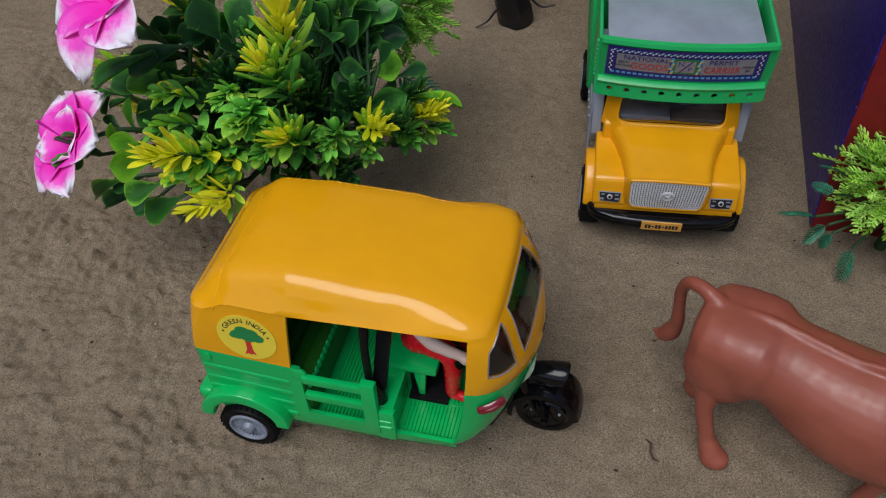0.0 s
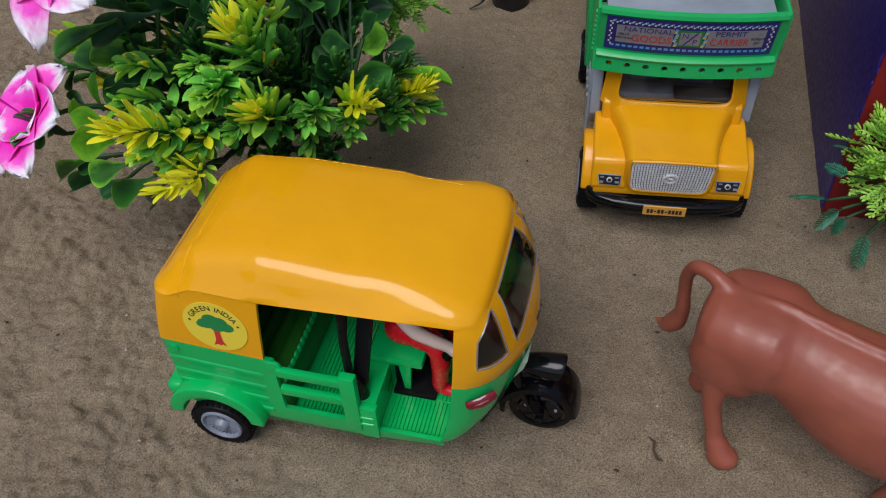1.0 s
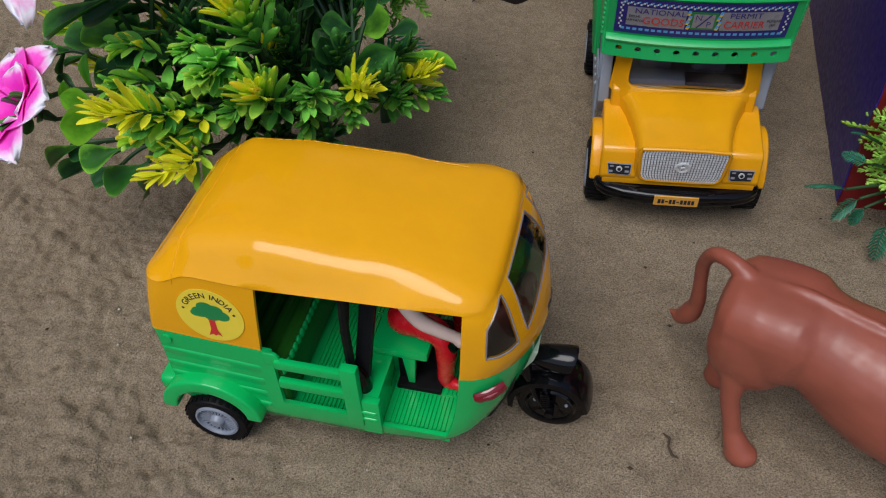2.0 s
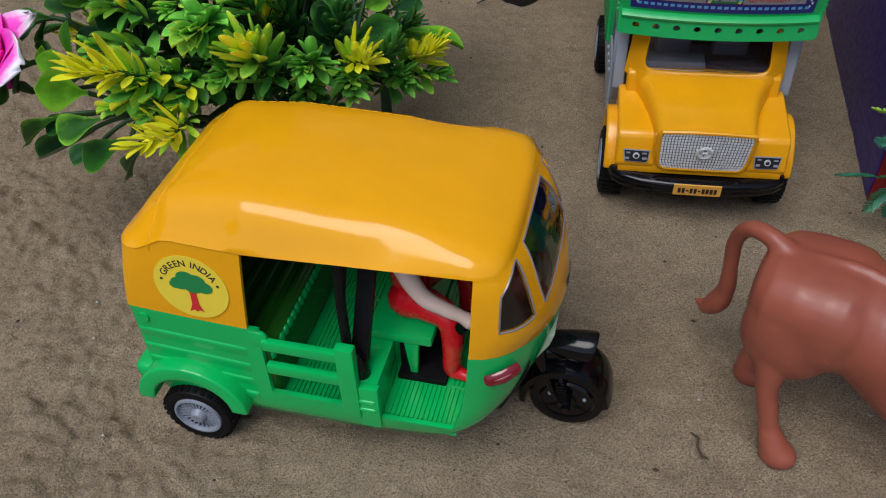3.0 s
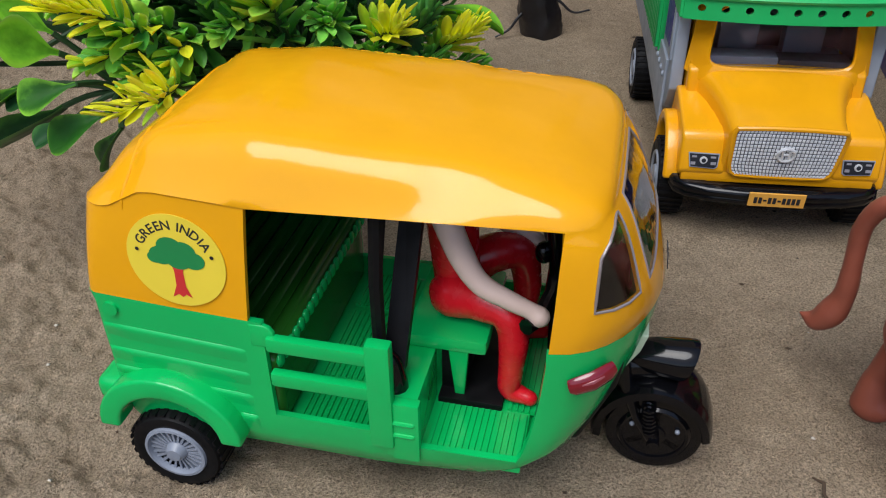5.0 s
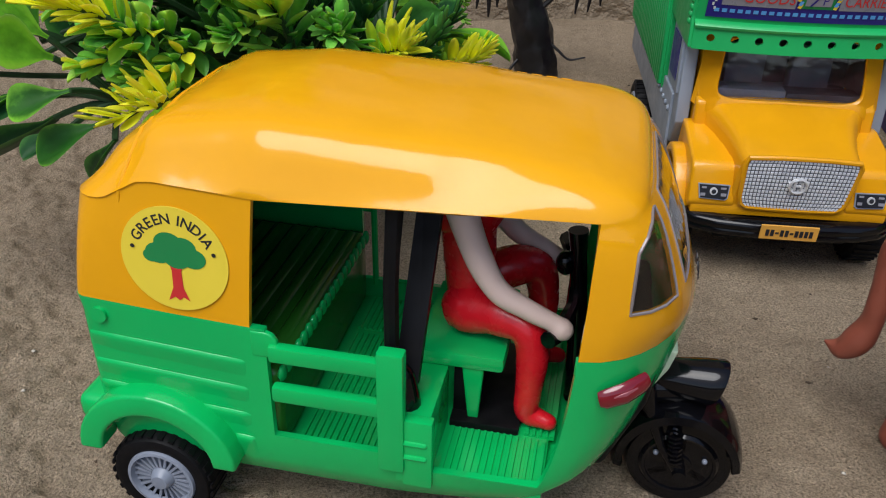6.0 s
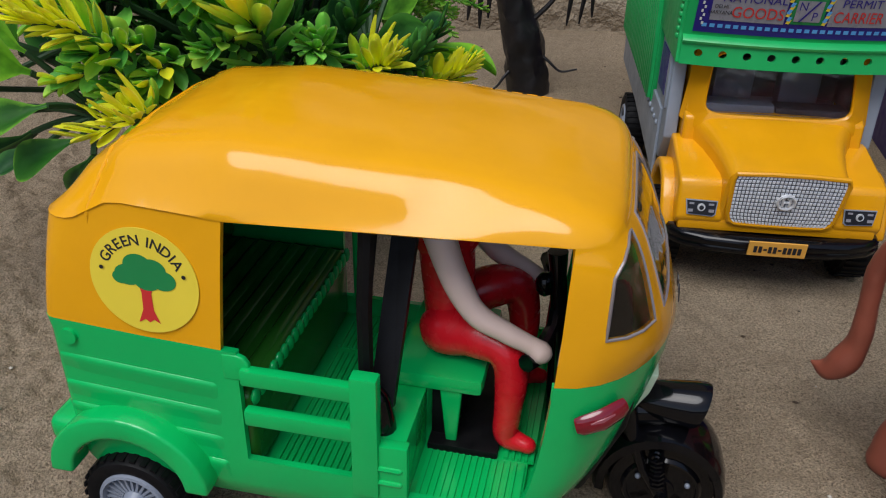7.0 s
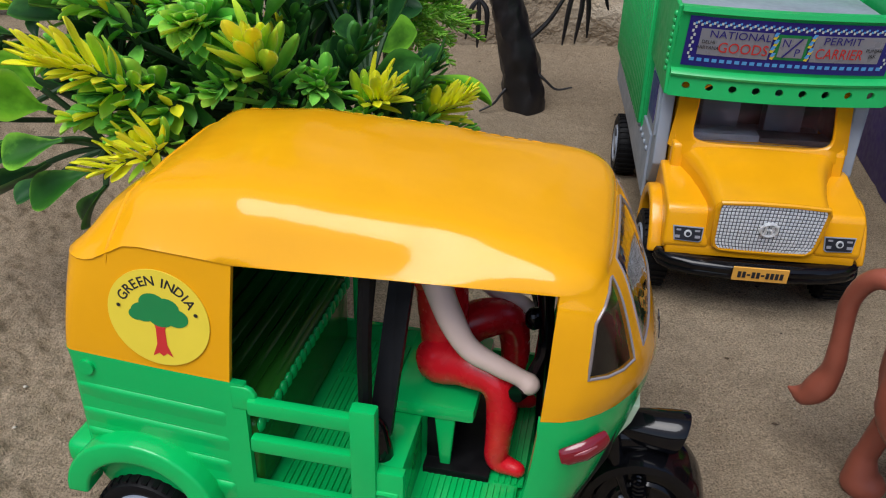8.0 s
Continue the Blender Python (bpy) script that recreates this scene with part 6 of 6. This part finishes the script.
def build_flower_bush():
    rng = random.Random(11)
    top = thing("flowering_bush", "artificial bush with yellow-green sprigs, broad leaves and pink flowers", "plant", Matrix.Identity(4))
    bm = bmesh.new()
    tube(bm, [(-0.030, 0.130, -0.002), (-0.030, 0.129, 0.020), (-0.031, 0.127, 0.045)], [0.0060, 0.0050, 0.0035], 10)
    part("trunk", bm, STEM, top)
    heart = Vector((-0.033, 0.122, 0.045))
    # sprigs: base, tip, kind, count, reach, size
    sprigs = (((-0.057, 0.066, 0.078), (-0.0725, 0.051, 0.092), "yellow", 50, 0.022, 0.92),
              ((-0.052, 0.070, 0.063), (-0.0645, 0.055, 0.0660), "yellow", 24, 0.014, 0.85),
              ((-0.050, 0.072, 0.064), (-0.0555, 0.052, 0.0700), "yellow", 22, 0.013, 0.85),
              ((-0.056, 0.074, 0.072), (-0.071, 0.060, 0.077), "oval", 26, 0.018, 0.85),
              ((-0.054, 0.076, 0.070), (-0.062, 0.062, 0.073), "green", 26, 0.018, 0.9),
              ((-0.064, 0.082, 0.080), (-0.078, 0.072, 0.088), "oval", 24, 0.018, 0.85),
              ((-0.064, 0.086, 0.088), (-0.074, 0.078, 0.099), "oval", 24, 0.018, 0.85),
              ((-0.032, 0.094, 0.100), (-0.030, 0.086, 0.126), "yellow", 54, 0.028, 1.25),
              ((-0.034, 0.112, 0.066), (-0.0335, 0.101, 0.084), "yellow", 30, 0.016, 0.9),
              ((-0.014, 0.106, 0.058), (-0.001, 0.088, 0.073), "yellow", 38, 0.018, 0.95),
              ((0.004, 0.122, 0.048), (0.019, 0.112, 0.063), "yellow", 40, 0.018, 0.95),
              ((-0.062, 0.122, 0.092), (-0.070, 0.114, 0.112), "yellow", 22, 0.016, 0.95),
              ((-0.060, 0.118, 0.080), (-0.068, 0.104, 0.090), "yellow", 16, 0.012, 0.85),
              ((-0.076, 0.110, 0.084), (-0.100, 0.100, 0.093), "lime", 26, 0.022, 0.9),
              ((-0.072, 0.108, 0.076), (-0.092, 0.098, 0.079), "lime", 22, 0.018, 0.85),
              ((-0.052, 0.078, 0.076), (-0.064, 0.056, 0.084), "oval", 30, 0.022, 0.9),
              ((-0.048, 0.080, 0.074), (-0.054, 0.062, 0.076), "oval", 22, 0.016, 0.85),
              ((-0.032, 0.086, 0.090), (-0.036, 0.074, 0.111), "lime", 52, 0.028, 1.25),
              ((-0.027, 0.078, 0.072), (-0.030, 0.059, 0.092), "lime", 50, 0.024, 1.2),
              ((-0.016, 0.086, 0.074), (-0.017, 0.070, 0.082), "green", 34, 0.018, 1.0),
              ((-0.040, 0.082, 0.088), (-0.044, 0.060, 0.099), "rosette", 54, 0.020, 1.1),
              ((-0.034, 0.078, 0.078), (-0.040, 0.064, 0.083), "green", 30, 0.018, 0.9),
              ((-0.048, 0.084, 0.094), (-0.052, 0.072, 0.101), "green", 26, 0.016, 0.9),
              ((-0.010, 0.100, 0.062), (-0.006, 0.086, 0.064), "green", 30, 0.018, 0.85),
              ((0.002, 0.116, 0.050), (0.010, 0.104, 0.057), "green", 30, 0.018, 0.9),
              ((0.008, 0.122, 0.046), (0.022, 0.114, 0.053), "green", 26, 0.018, 0.85),
              ((-0.020, 0.092, 0.066), (-0.020, 0.078, 0.066), "green", 26, 0.016, 0.85))
    for base, tip, kind, count, reach, size in sprigs:
        bm = bmesh.new()
        tube(bm, bend(heart, base, 0.004), [0.0015 - 0.0005 * k / 7 for k in range(8)], 6)
        part("branch", bm, STEM, top)
        needle_sprig(top, base, tip, kind, rng, reach, int(count * (1.2 if kind in ("green", "dark") else 1.0)), size)
    # dark sprigs fill the inside, their leaf colour standing in for its shade
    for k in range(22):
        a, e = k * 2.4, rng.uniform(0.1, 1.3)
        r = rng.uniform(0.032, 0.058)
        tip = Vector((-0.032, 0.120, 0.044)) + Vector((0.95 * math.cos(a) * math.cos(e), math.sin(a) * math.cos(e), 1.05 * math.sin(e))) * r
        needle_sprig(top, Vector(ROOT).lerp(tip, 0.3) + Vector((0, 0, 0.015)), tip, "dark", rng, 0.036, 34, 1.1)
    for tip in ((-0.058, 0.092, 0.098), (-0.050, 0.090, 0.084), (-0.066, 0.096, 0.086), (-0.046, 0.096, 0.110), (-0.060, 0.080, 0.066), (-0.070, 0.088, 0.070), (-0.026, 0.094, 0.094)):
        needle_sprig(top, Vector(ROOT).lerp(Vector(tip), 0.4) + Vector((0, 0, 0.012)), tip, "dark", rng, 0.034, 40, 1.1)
    # low twig with large rounded leaves
    leaf_twig(top, heart, (-0.073, 0.078, 0.062), (
        ((-0.0835, 0.0690, 0.0760), (-0.0945, 0.0600, 0.0830), 0.0125, "bright", (-0.2, -0.75, 0.6)),
        ((-0.0850, 0.0720, 0.0800), (-0.0950, 0.0690, 0.0880), 0.0080, "bright", (-0.3, -0.6, 0.7)),
        ((-0.0800, 0.0660, 0.0690), (-0.0950, 0.0625, 0.0655), 0.0100, "green", (-0.1, -0.7, 0.65)),
        ((-0.0745, 0.0690, 0.0600), (-0.0918, 0.0630, 0.0546), 0.0105, "green", (-0.1, -0.65, 0.7)),
        ((-0.0730, 0.0700, 0.0550), (-0.0870, 0.0735, 0.0413), 0.0065, "dark", (-0.5, -0.6, 0.5)),
        ((-0.0900, 0.0770, 0.0580), (-0.1120, 0.0830, 0.0420), 0.0075, "dark", (-0.5, -0.5, 0.6)),
        ((-0.0960, 0.0730, 0.0660), (-0.1180, 0.0750, 0.0560), 0.0080, "green", (-0.2, -0.6, 0.75)),
        ((-0.0860, 0.0740, 0.0560), (-0.0970, 0.0720, 0.0480), 0.0070, "dark", (-0.4, -0.6, 0.5)),
        ((-0.0900, 0.0760, 0.0640), (-0.1040, 0.0720, 0.0620), 0.0070, "dark")), rng)
    # upright leaves on the flower's side
    leaf_twig(top, heart, (-0.074, 0.096, 0.078), (
        ((-0.0670, 0.0920, 0.0960), (-0.0900, 0.0860, 0.0955), 0.0110, "green", (0.0, -0.5, 0.85)),
        ((-0.0640, 0.0900, 0.1120), (-0.0870, 0.0820, 0.1090), 0.0110, "dark", (0.0, -0.5, 0.85)),
        ((-0.0760, 0.0860, 0.1120), (-0.1000, 0.0800, 0.1040), 0.0070, "dark", (0.0, -0.5, 0.85)),
        ((-0.0560, 0.1000, 0.1060), (-0.0620, 0.0980, 0.1230), 0.0130, "dark"),
        ((-0.0520, 0.1000, 0.1060), (-0.0460, 0.0980, 0.1220), 0.0130, "dark"),
        ((-0.0500, 0.1020, 0.1000), (-0.0560, 0.0920, 0.1080), 0.0110, "dark"),
        ((-0.0820, 0.0960, 0.0680), (-0.0890, 0.0915, 0.0840), 0.0135, "dark"),
        ((-0.0970, 0.0840, 0.0700), (-0.0980, 0.0815, 0.0865), 0.0055, "bright"),
        ((-0.0950, 0.0900, 0.0740), (-0.0955, 0.0900, 0.0875), 0.0045, "bright"),
        ((-0.0740, 0.0960, 0.0900), (-0.0800, 0.0900, 0.1010), 0.0090, "dark"),
        ((-0.0600, 0.1000, 0.0900), (-0.0720, 0.0880, 0.0870), 0.0100, "dark")), rng)
    # broad leaves on the truck's side
    leaf_twig(top, heart, (-0.007, 0.109, 0.068), (
        ((-0.0090, 0.1070, 0.0700), (0.0100, 0.1040, 0.0790), 0.0115, "dark", (0.35, -0.75, 0.5)),
        ((0.0040, 0.1230, 0.0740), (0.0165, 0.1270, 0.0755), 0.0070, "dark", (0.3, -0.6, 0.7)),
        ((0.0080, 0.1120, 0.0725), (0.0314, 0.1139, 0.0698), 0.0056, "bright", (0.25, -0.25, 0.95)),
        ((0.0080, 0.1120, 0.0700), (0.0210, 0.1160, 0.0672), 0.0042, "bright", (0.1, -0.4, 0.9)),
        ((-0.0040, 0.1040, 0.0690), (0.0075, 0.1050, 0.0625), 0.0080, "dark", (0.2, -0.5, 0.8)),
        ((-0.0120, 0.1060, 0.0700), (-0.0165, 0.1035, 0.0870), 0.0095, "dark", (0.3, -0.9, 0.2)),
        ((-0.0060, 0.1150, 0.0810), (-0.0175, 0.1110, 0.0860), 0.0095, "dark"),
        ((-0.0210, 0.1040, 0.0800), (-0.0165, 0.0990, 0.0650), 0.0080, "dark", (0.3, -0.9, 0.1)),
        ((-0.0180, 0.1250, 0.0870), (-0.0310, 0.1200, 0.1000), 0.0110, "dark"),
        ((-0.0130, 0.1250, 0.0870), (-0.0040, 0.1300, 0.1040), 0.0110, "dark"),
        ((-0.0080, 0.1280, 0.0840), (0.0080, 0.1280, 0.0905), 0.0110, "dark"),
        ((-0.0060, 0.1210, 0.0770), (0.0080, 0.1180, 0.0830), 0.0130, "green", (-0.1, -0.7, 0.7)),
        ((-0.0100, 0.1100, 0.0710), (-0.0185, 0.1120, 0.0830), 0.0095, "dark", (0.2, -0.8, 0.4)),
        ((-0.0140, 0.1180, 0.0900), (-0.0100, 0.1140, 0.1040), 0.0100, "dark"),
        ((-0.0200, 0.1200, 0.0960), (-0.0180, 0.1180, 0.1120), 0.0120, "dark"),
        ((-0.0060, 0.1240, 0.0960), (0.0040, 0.1240, 0.1060), 0.0100, "dark"),
        ((-0.0120, 0.1260, 0.1020), (-0.0080, 0.1250, 0.1180), 0.0110, "green"),
        ((-0.0260, 0.1180, 0.1040), (-0.0300, 0.1140, 0.1180), 0.0110, "dark"),
        ((-0.0020, 0.1160, 0.0840), (0.0060, 0.1120, 0.0960), 0.0080, "dark")), rng)
    for tip in ((-0.020, 0.118, 0.100), (-0.008, 0.130, 0.112), (-0.060, 0.125, 0.125), (-0.035, 0.130, 0.125), (0.000, 0.136, 0.092), (-0.078, 0.104, 0.104), (-0.066, 0.108, 0.112), (-0.084, 0.098, 0.090), (-0.072, 0.094, 0.074)):
        broad_branch(top, heart, tip, rng, 6, rng.uniform(0.70, 0.9))
    broad_branch(top, (-0.080, 0.094, 0.066), (-0.116, 0.078, 0.075), rng, 5, 1.0, True)
    broad_branch(top, (-0.084, 0.098, 0.068), (-0.108, 0.100, 0.084), rng, 4, 0.9, True)
    side_bloom = ((0, 1.0, 0.90, 0.85), (62, 1.0, 0.95, 0.75), (125, 0.95, 0.90, 0.80), (185, 1.0, 0.90, 0.90), (240, 1.05, 0.85, 0.85), (300, 1.0, 0.95, 0.75), (30, 0.75, 0.70, 0.40), (150, 0.75, 0.70, 0.40), (270, 0.75, 0.70, 0.40))
    open_bloom = ((15, 1.0, 0.85, 0.80), (75, 1.0, 0.85, 0.90), (135, 1.0, 0.90, 0.95), (195, 1.1, 0.80, 1.05), (255, 1.0, 0.90, 0.90), (315, 1.0, 0.85, 0.80), (45, 0.7, 0.70, 0.55), (165, 0.7, 0.70, 0.60), (285, 0.7, 0.70, 0.55))
    for base, face, size, petals, fade in (((-0.1120, 0.0850, 0.0695), (-0.50, -0.34, 0.72), 0.0240, side_bloom, 3.0), ((-0.080, 0.084, 0.128), (-0.42, -0.42, 0.75), 0.0250, open_bloom, 1.8)):
        bm = bmesh.new()
        back = Vector(base) - Vector(face).normalized() * 0.004
        tube(bm, bend((-0.052, 0.116, 0.066), back, -0.004), 0.0008, 6)
        part("flower_stem", bm, STEM, top)
        build_flower(top, base, face, size, rng, petals, fade)


build_flower_bush()


def frond(heap, base, way, length, rng, index):
    """A feathery frond: leaflets in pairs along a rib, curving over."""
    m = along(base, Vector(way).normalized(), rng.uniform(-0.5, 0.5))
    n = 10
    for k in range(n):
        t = (k + 1) / n
        p = m @ Vector((length * t, 0, -0.22 * length * t * t))
        for s in (-1, 1):
            d = m.to_3x3() @ Vector((math.cos(radians(55)), s * math.sin(radians(55)), 0.1 - 0.4 * t))
            ln = length * (0.36 * math.sin(math.pi * (0.25 + 0.68 * t)) + 0.05) * rng.uniform(0.85, 1.15)
            heap.add(leaf_points(ln, max(ln * 0.24, 0.0006), 0.2, 0.2, 0.8, 0.0005, 2), along(p, d), index)
    heap.add(leaf_points(length, 0.0012, 0.1, 0.22, 0.3, 0.0005, 3), m, index)


def antler(heap, base, way, length, rng, index):
    """A short flat sprig that forks like an antler into blunt lobes."""
    m = along(base, Vector(way).normalized(), rng.uniform(-1.0, 1.0))
    heap.add(leaf_points(length * 0.8, length * 0.16, 0.1, 0.1, 0.5, 0.0005, 3), m, index)
    for t, ang, ln in ((0.25, 50, 0.34), (0.45, 42, 0.40), (0.65, 32, 0.40), (0.78, 8, 0.30)):
        p = m @ Vector((length * t, 0, -0.06 * length * t))
        for s in (-1, 1):
            a = radians(ang + rng.uniform(-8, 8))
            d = m.to_3x3() @ Vector((math.cos(a), s * math.sin(a), 0.15))
            l2 = length * ln * rng.uniform(0.85, 1.15)
            heap.add(leaf_points(l2, l2 * 0.36, 0.15, -0.1, 1.2, 0.0006, 3), along(p, d), index)


def ball_bush(name, label, centre, radius, rng, low_fronds=(), count=640):
    top = thing(name, label, "plant", Matrix.Identity(4))
    c = Vector(centre)
    bm = bmesh.new()
    tube(bm, [(c.x, c.y, -0.003), (c.x + 0.001, c.y, c.z * 0.6), (c.x, c.y, c.z)], [0.0025, 0.002, 0.0016], 8)
    part("trunk", bm, STEM, top)
    heap = Heap()
    for k in range(count):
        z = 1 - 1.7 * (k + 0.5) / count
        a = k * 2.39996
        r = math.sqrt(max(0.0, 1 - z * z))
        d = Vector((r * math.cos(a), r * math.sin(a), z + 0.1)).normalized()
        d += Vector((rng.uniform(-0.35, 0.35), rng.uniform(-0.35, 0.35), rng.uniform(-0.25, 0.35)))
        antler(heap, c + d * radius * rng.uniform(0.40, 0.76), d, radius * rng.uniform(0.24, 0.33), rng, 0 if rng.random() < 0.75 else 1)
    heap.part("crown", [LEAF_BALL, LEAF_BRIGHT], top, "dense bright green antler-leaved crown")
    for b, t in low_fronds:
        bm = bmesh.new()
        tube(bm, bend((c.x, c.y, 0.45 * c.z), b, 0.003), 0.0006, 6)
        part("frond_stem", bm, STEM, top)
        h = Heap()
        frond(h, b, Vector(t) - Vector(b), (Vector(t) - Vector(b)).length, rng, 0)
        h.part("frond", [LEAF_FERN], top, "bluish green fern frond")


ball_bush("fern_bush", "small artificial bush of bright feathery leaves with fern fronds", (0.2115, 0.091, 0.0385), 0.0290, random.Random(5),
          (((0.175, 0.085, 0.026), (0.164, 0.092, 0.026)), ((0.181, 0.084, 0.022), (0.172, 0.084, 0.014)), ((0.183, 0.082, 0.019), (0.179, 0.081, 0.012)), ((0.19, 0.076, 0.016), (0.184, 0.068, 0.008)), ((0.182, 0.09, 0.034), (0.175, 0.094, 0.037)), ((0.18, 0.094, 0.044), (0.175, 0.094, 0.047))))
ball_bush("round_bush", "round artificial bush of bright feathery leaves", (-0.004, 0.170, 0.082), 0.031, random.Random(6), (((0.002, 0.140, 0.064), (0.020, 0.130, 0.061)),))


# the bare black toy tree
def build_tree():
    top = thing("bare_tree", "bare black plastic toy tree with thin branches", "toy tree", pose(0.0625, 0.288, 0.0))
    bm = bmesh.new()
    rows = [(0.0015, -0.003, 0.0108), (0.0006, 0.008, 0.0106), (-0.0035, 0.029, 0.0098), (-0.0080, 0.043, 0.0088), (-0.0120, 0.057, 0.0080), (-0.0150, 0.080, 0.0070), (-0.0110, 0.110, 0.0056), (-0.0060, 0.130, 0.0045)]
    pts, rad = [], []
    for k in range(54):
        z = -0.003 + 0.133 * k / 53
        pts.append((lerp_table([(q[1], q[0]) for q in rows], z), 0.0, z))
        rad.append(lerp_table([(q[1], q[2]) for q in rows], z))
    tube(bm, pts, rad, 28)
    for v in bm.verts:
        q = Vector((v.co.x * 260, v.co.y * 260, v.co.z * 90))
        v.co += Vector((v.co.x + 0.004, v.co.y, 0)).normalized() * (0.0015 * noise.noise(q) + 0.0008 * noise.noise(q * 2.3))
    part("trunk", bm, BARK, top)
    def smooth(pts, n=16):
        pts = [Vector(p) for p in pts]
        ext = [pts[0] * 2 - pts[1]] + pts + [pts[-1] * 2 - pts[-2]]
        out = []
        for k in range(n + 1):
            t = k / n * (len(pts) - 1)
            i = min(int(t), len(pts) - 2)
            f, (a, b, c, d) = t - i, ext[i:i + 4]
            out.append(0.5 * (2 * b + (c - a) * f + (2 * a - 5 * b + 4 * c - d) * f * f + (3 * b - a - 3 * c + d) * f ** 3))
        return out

    # limbs: joints, thickness, and the drooping twigs at the end
    droop_right = (((0.000, 0.0, 0.003), (-0.003, -0.001, -0.010), (-0.005, -0.001, -0.030)), ((0.002, 0.0, 0.002), (0.003, -0.001, -0.010), (0.001, -0.001, -0.029)), ((0.002, 0.0, 0.002), (0.006, -0.001, -0.008), (0.007, -0.001, -0.026)), ((0.003, 0.0, 0.004), (0.011, -0.002, 0.001), (0.016, -0.002, -0.012)))
    droop_left = (((0.0, 0.0, 0.0), (-0.004, -0.001, -0.006), (-0.006, -0.001, -0.020)), ((0.0, 0.0, 0.0), (0.000, -0.001, -0.010), (0.000, -0.001, -0.024)), ((0.0, 0.0, 0.0), (0.004, -0.001, -0.006), (0.004, -0.001, -0.019)))
    limbs = ((((-0.001, -0.003, 0.036), (0.010, -0.004, 0.048), (0.017, -0.004, 0.060), (0.022, -0.005, 0.066)), 0.0014, droop_right),
             (((-0.012, -0.003, 0.052), (-0.018, -0.004, 0.062), (-0.023, -0.005, 0.064), (-0.0255, -0.005, 0.058)), 0.0014, droop_left),
             (((0.005, -0.004, 0.022), (0.010, -0.006, 0.018), (0.016, -0.007, 0.0135), (0.024, -0.008, 0.0150)), 0.0009, ()),
             (((-0.008, -0.004, 0.014), (-0.012, -0.006, 0.010), (-0.016, -0.007, 0.005), (-0.023, -0.008, 0.0015)), 0.0009, ()))
    for joints, thick, twigs in limbs:
        bm = bmesh.new()
        tube(bm, smooth(joints), [thick * (1 - 0.5 * k / 16) for k in range(17)], 8)
        arm = part("limb", bm, BARK, top)
        for twig in twigs:
            bm = bmesh.new()
            tube(bm, smooth([Vector(joints[-1]) + Vector(q) for q in twig], 10), [0.0009, 0.0010, 0.0011, 0.0012, 0.0013, 0.0013, 0.0013, 0.0012, 0.0010, 0.0008, 0.0004], 7)
            part("twig", bm, BARK, arm)


build_tree()


GRIT = plastic("pale_grit", (0.55, 0.50, 0.42), 0.7, 0.2, 0.5)


def build_litter():
    bm = bmesh.new()
    tube(bm, [(0.0944, -0.0032, 0.0012), (0.0958, -0.0058, 0.0022), (0.0950, -0.0083, 0.0016), (0.0957, -0.0110, 0.0010), (0.0975, -0.0124, 0.0012)], [0.0002, 0.0005, 0.0004, 0.0005, 0.0002], 6)
    ob = part("dry_twig", bm, TWIG, None, "small dry curled twig on the sand")
    tagged(ob, "", "twig")
    rng = random.Random(3)
    top = Heap()
    for k in range(200):
        x, y = rng.uniform(-0.2, 0.22), rng.uniform(-0.1, 0.42)
        s = rng.uniform(0.0003, 0.0008)
        z = ground_height(x, y)
        v = [(1, 0, 0.2), (-1, 0.1, 0.1), (0, 1, 0.15), (0.1, -1, 0.1), (0, 0, 0.8), (0, 0, -0.6)]
        f = [(0, 2, 4), (2, 1, 4), (1, 3, 4), (3, 0, 4), (2, 0, 5), (1, 2, 5), (3, 1, 5), (0, 3, 5)]
        top.add((v, f), pose(x, y, z + s * 0.2, 0, 0, rng.uniform(0, 360)) @ Matrix.Diagonal((s * rng.uniform(0.8, 1.6), s, s * 0.8, 1)), 0 if rng.random() < 0.22 else 1)
    ob = top.part("grit", [GRIT, TWIG], None, "scattered pale and dark grit on the sand")
    tagged(ob, "", "grit", kind="stuff")


build_litter()
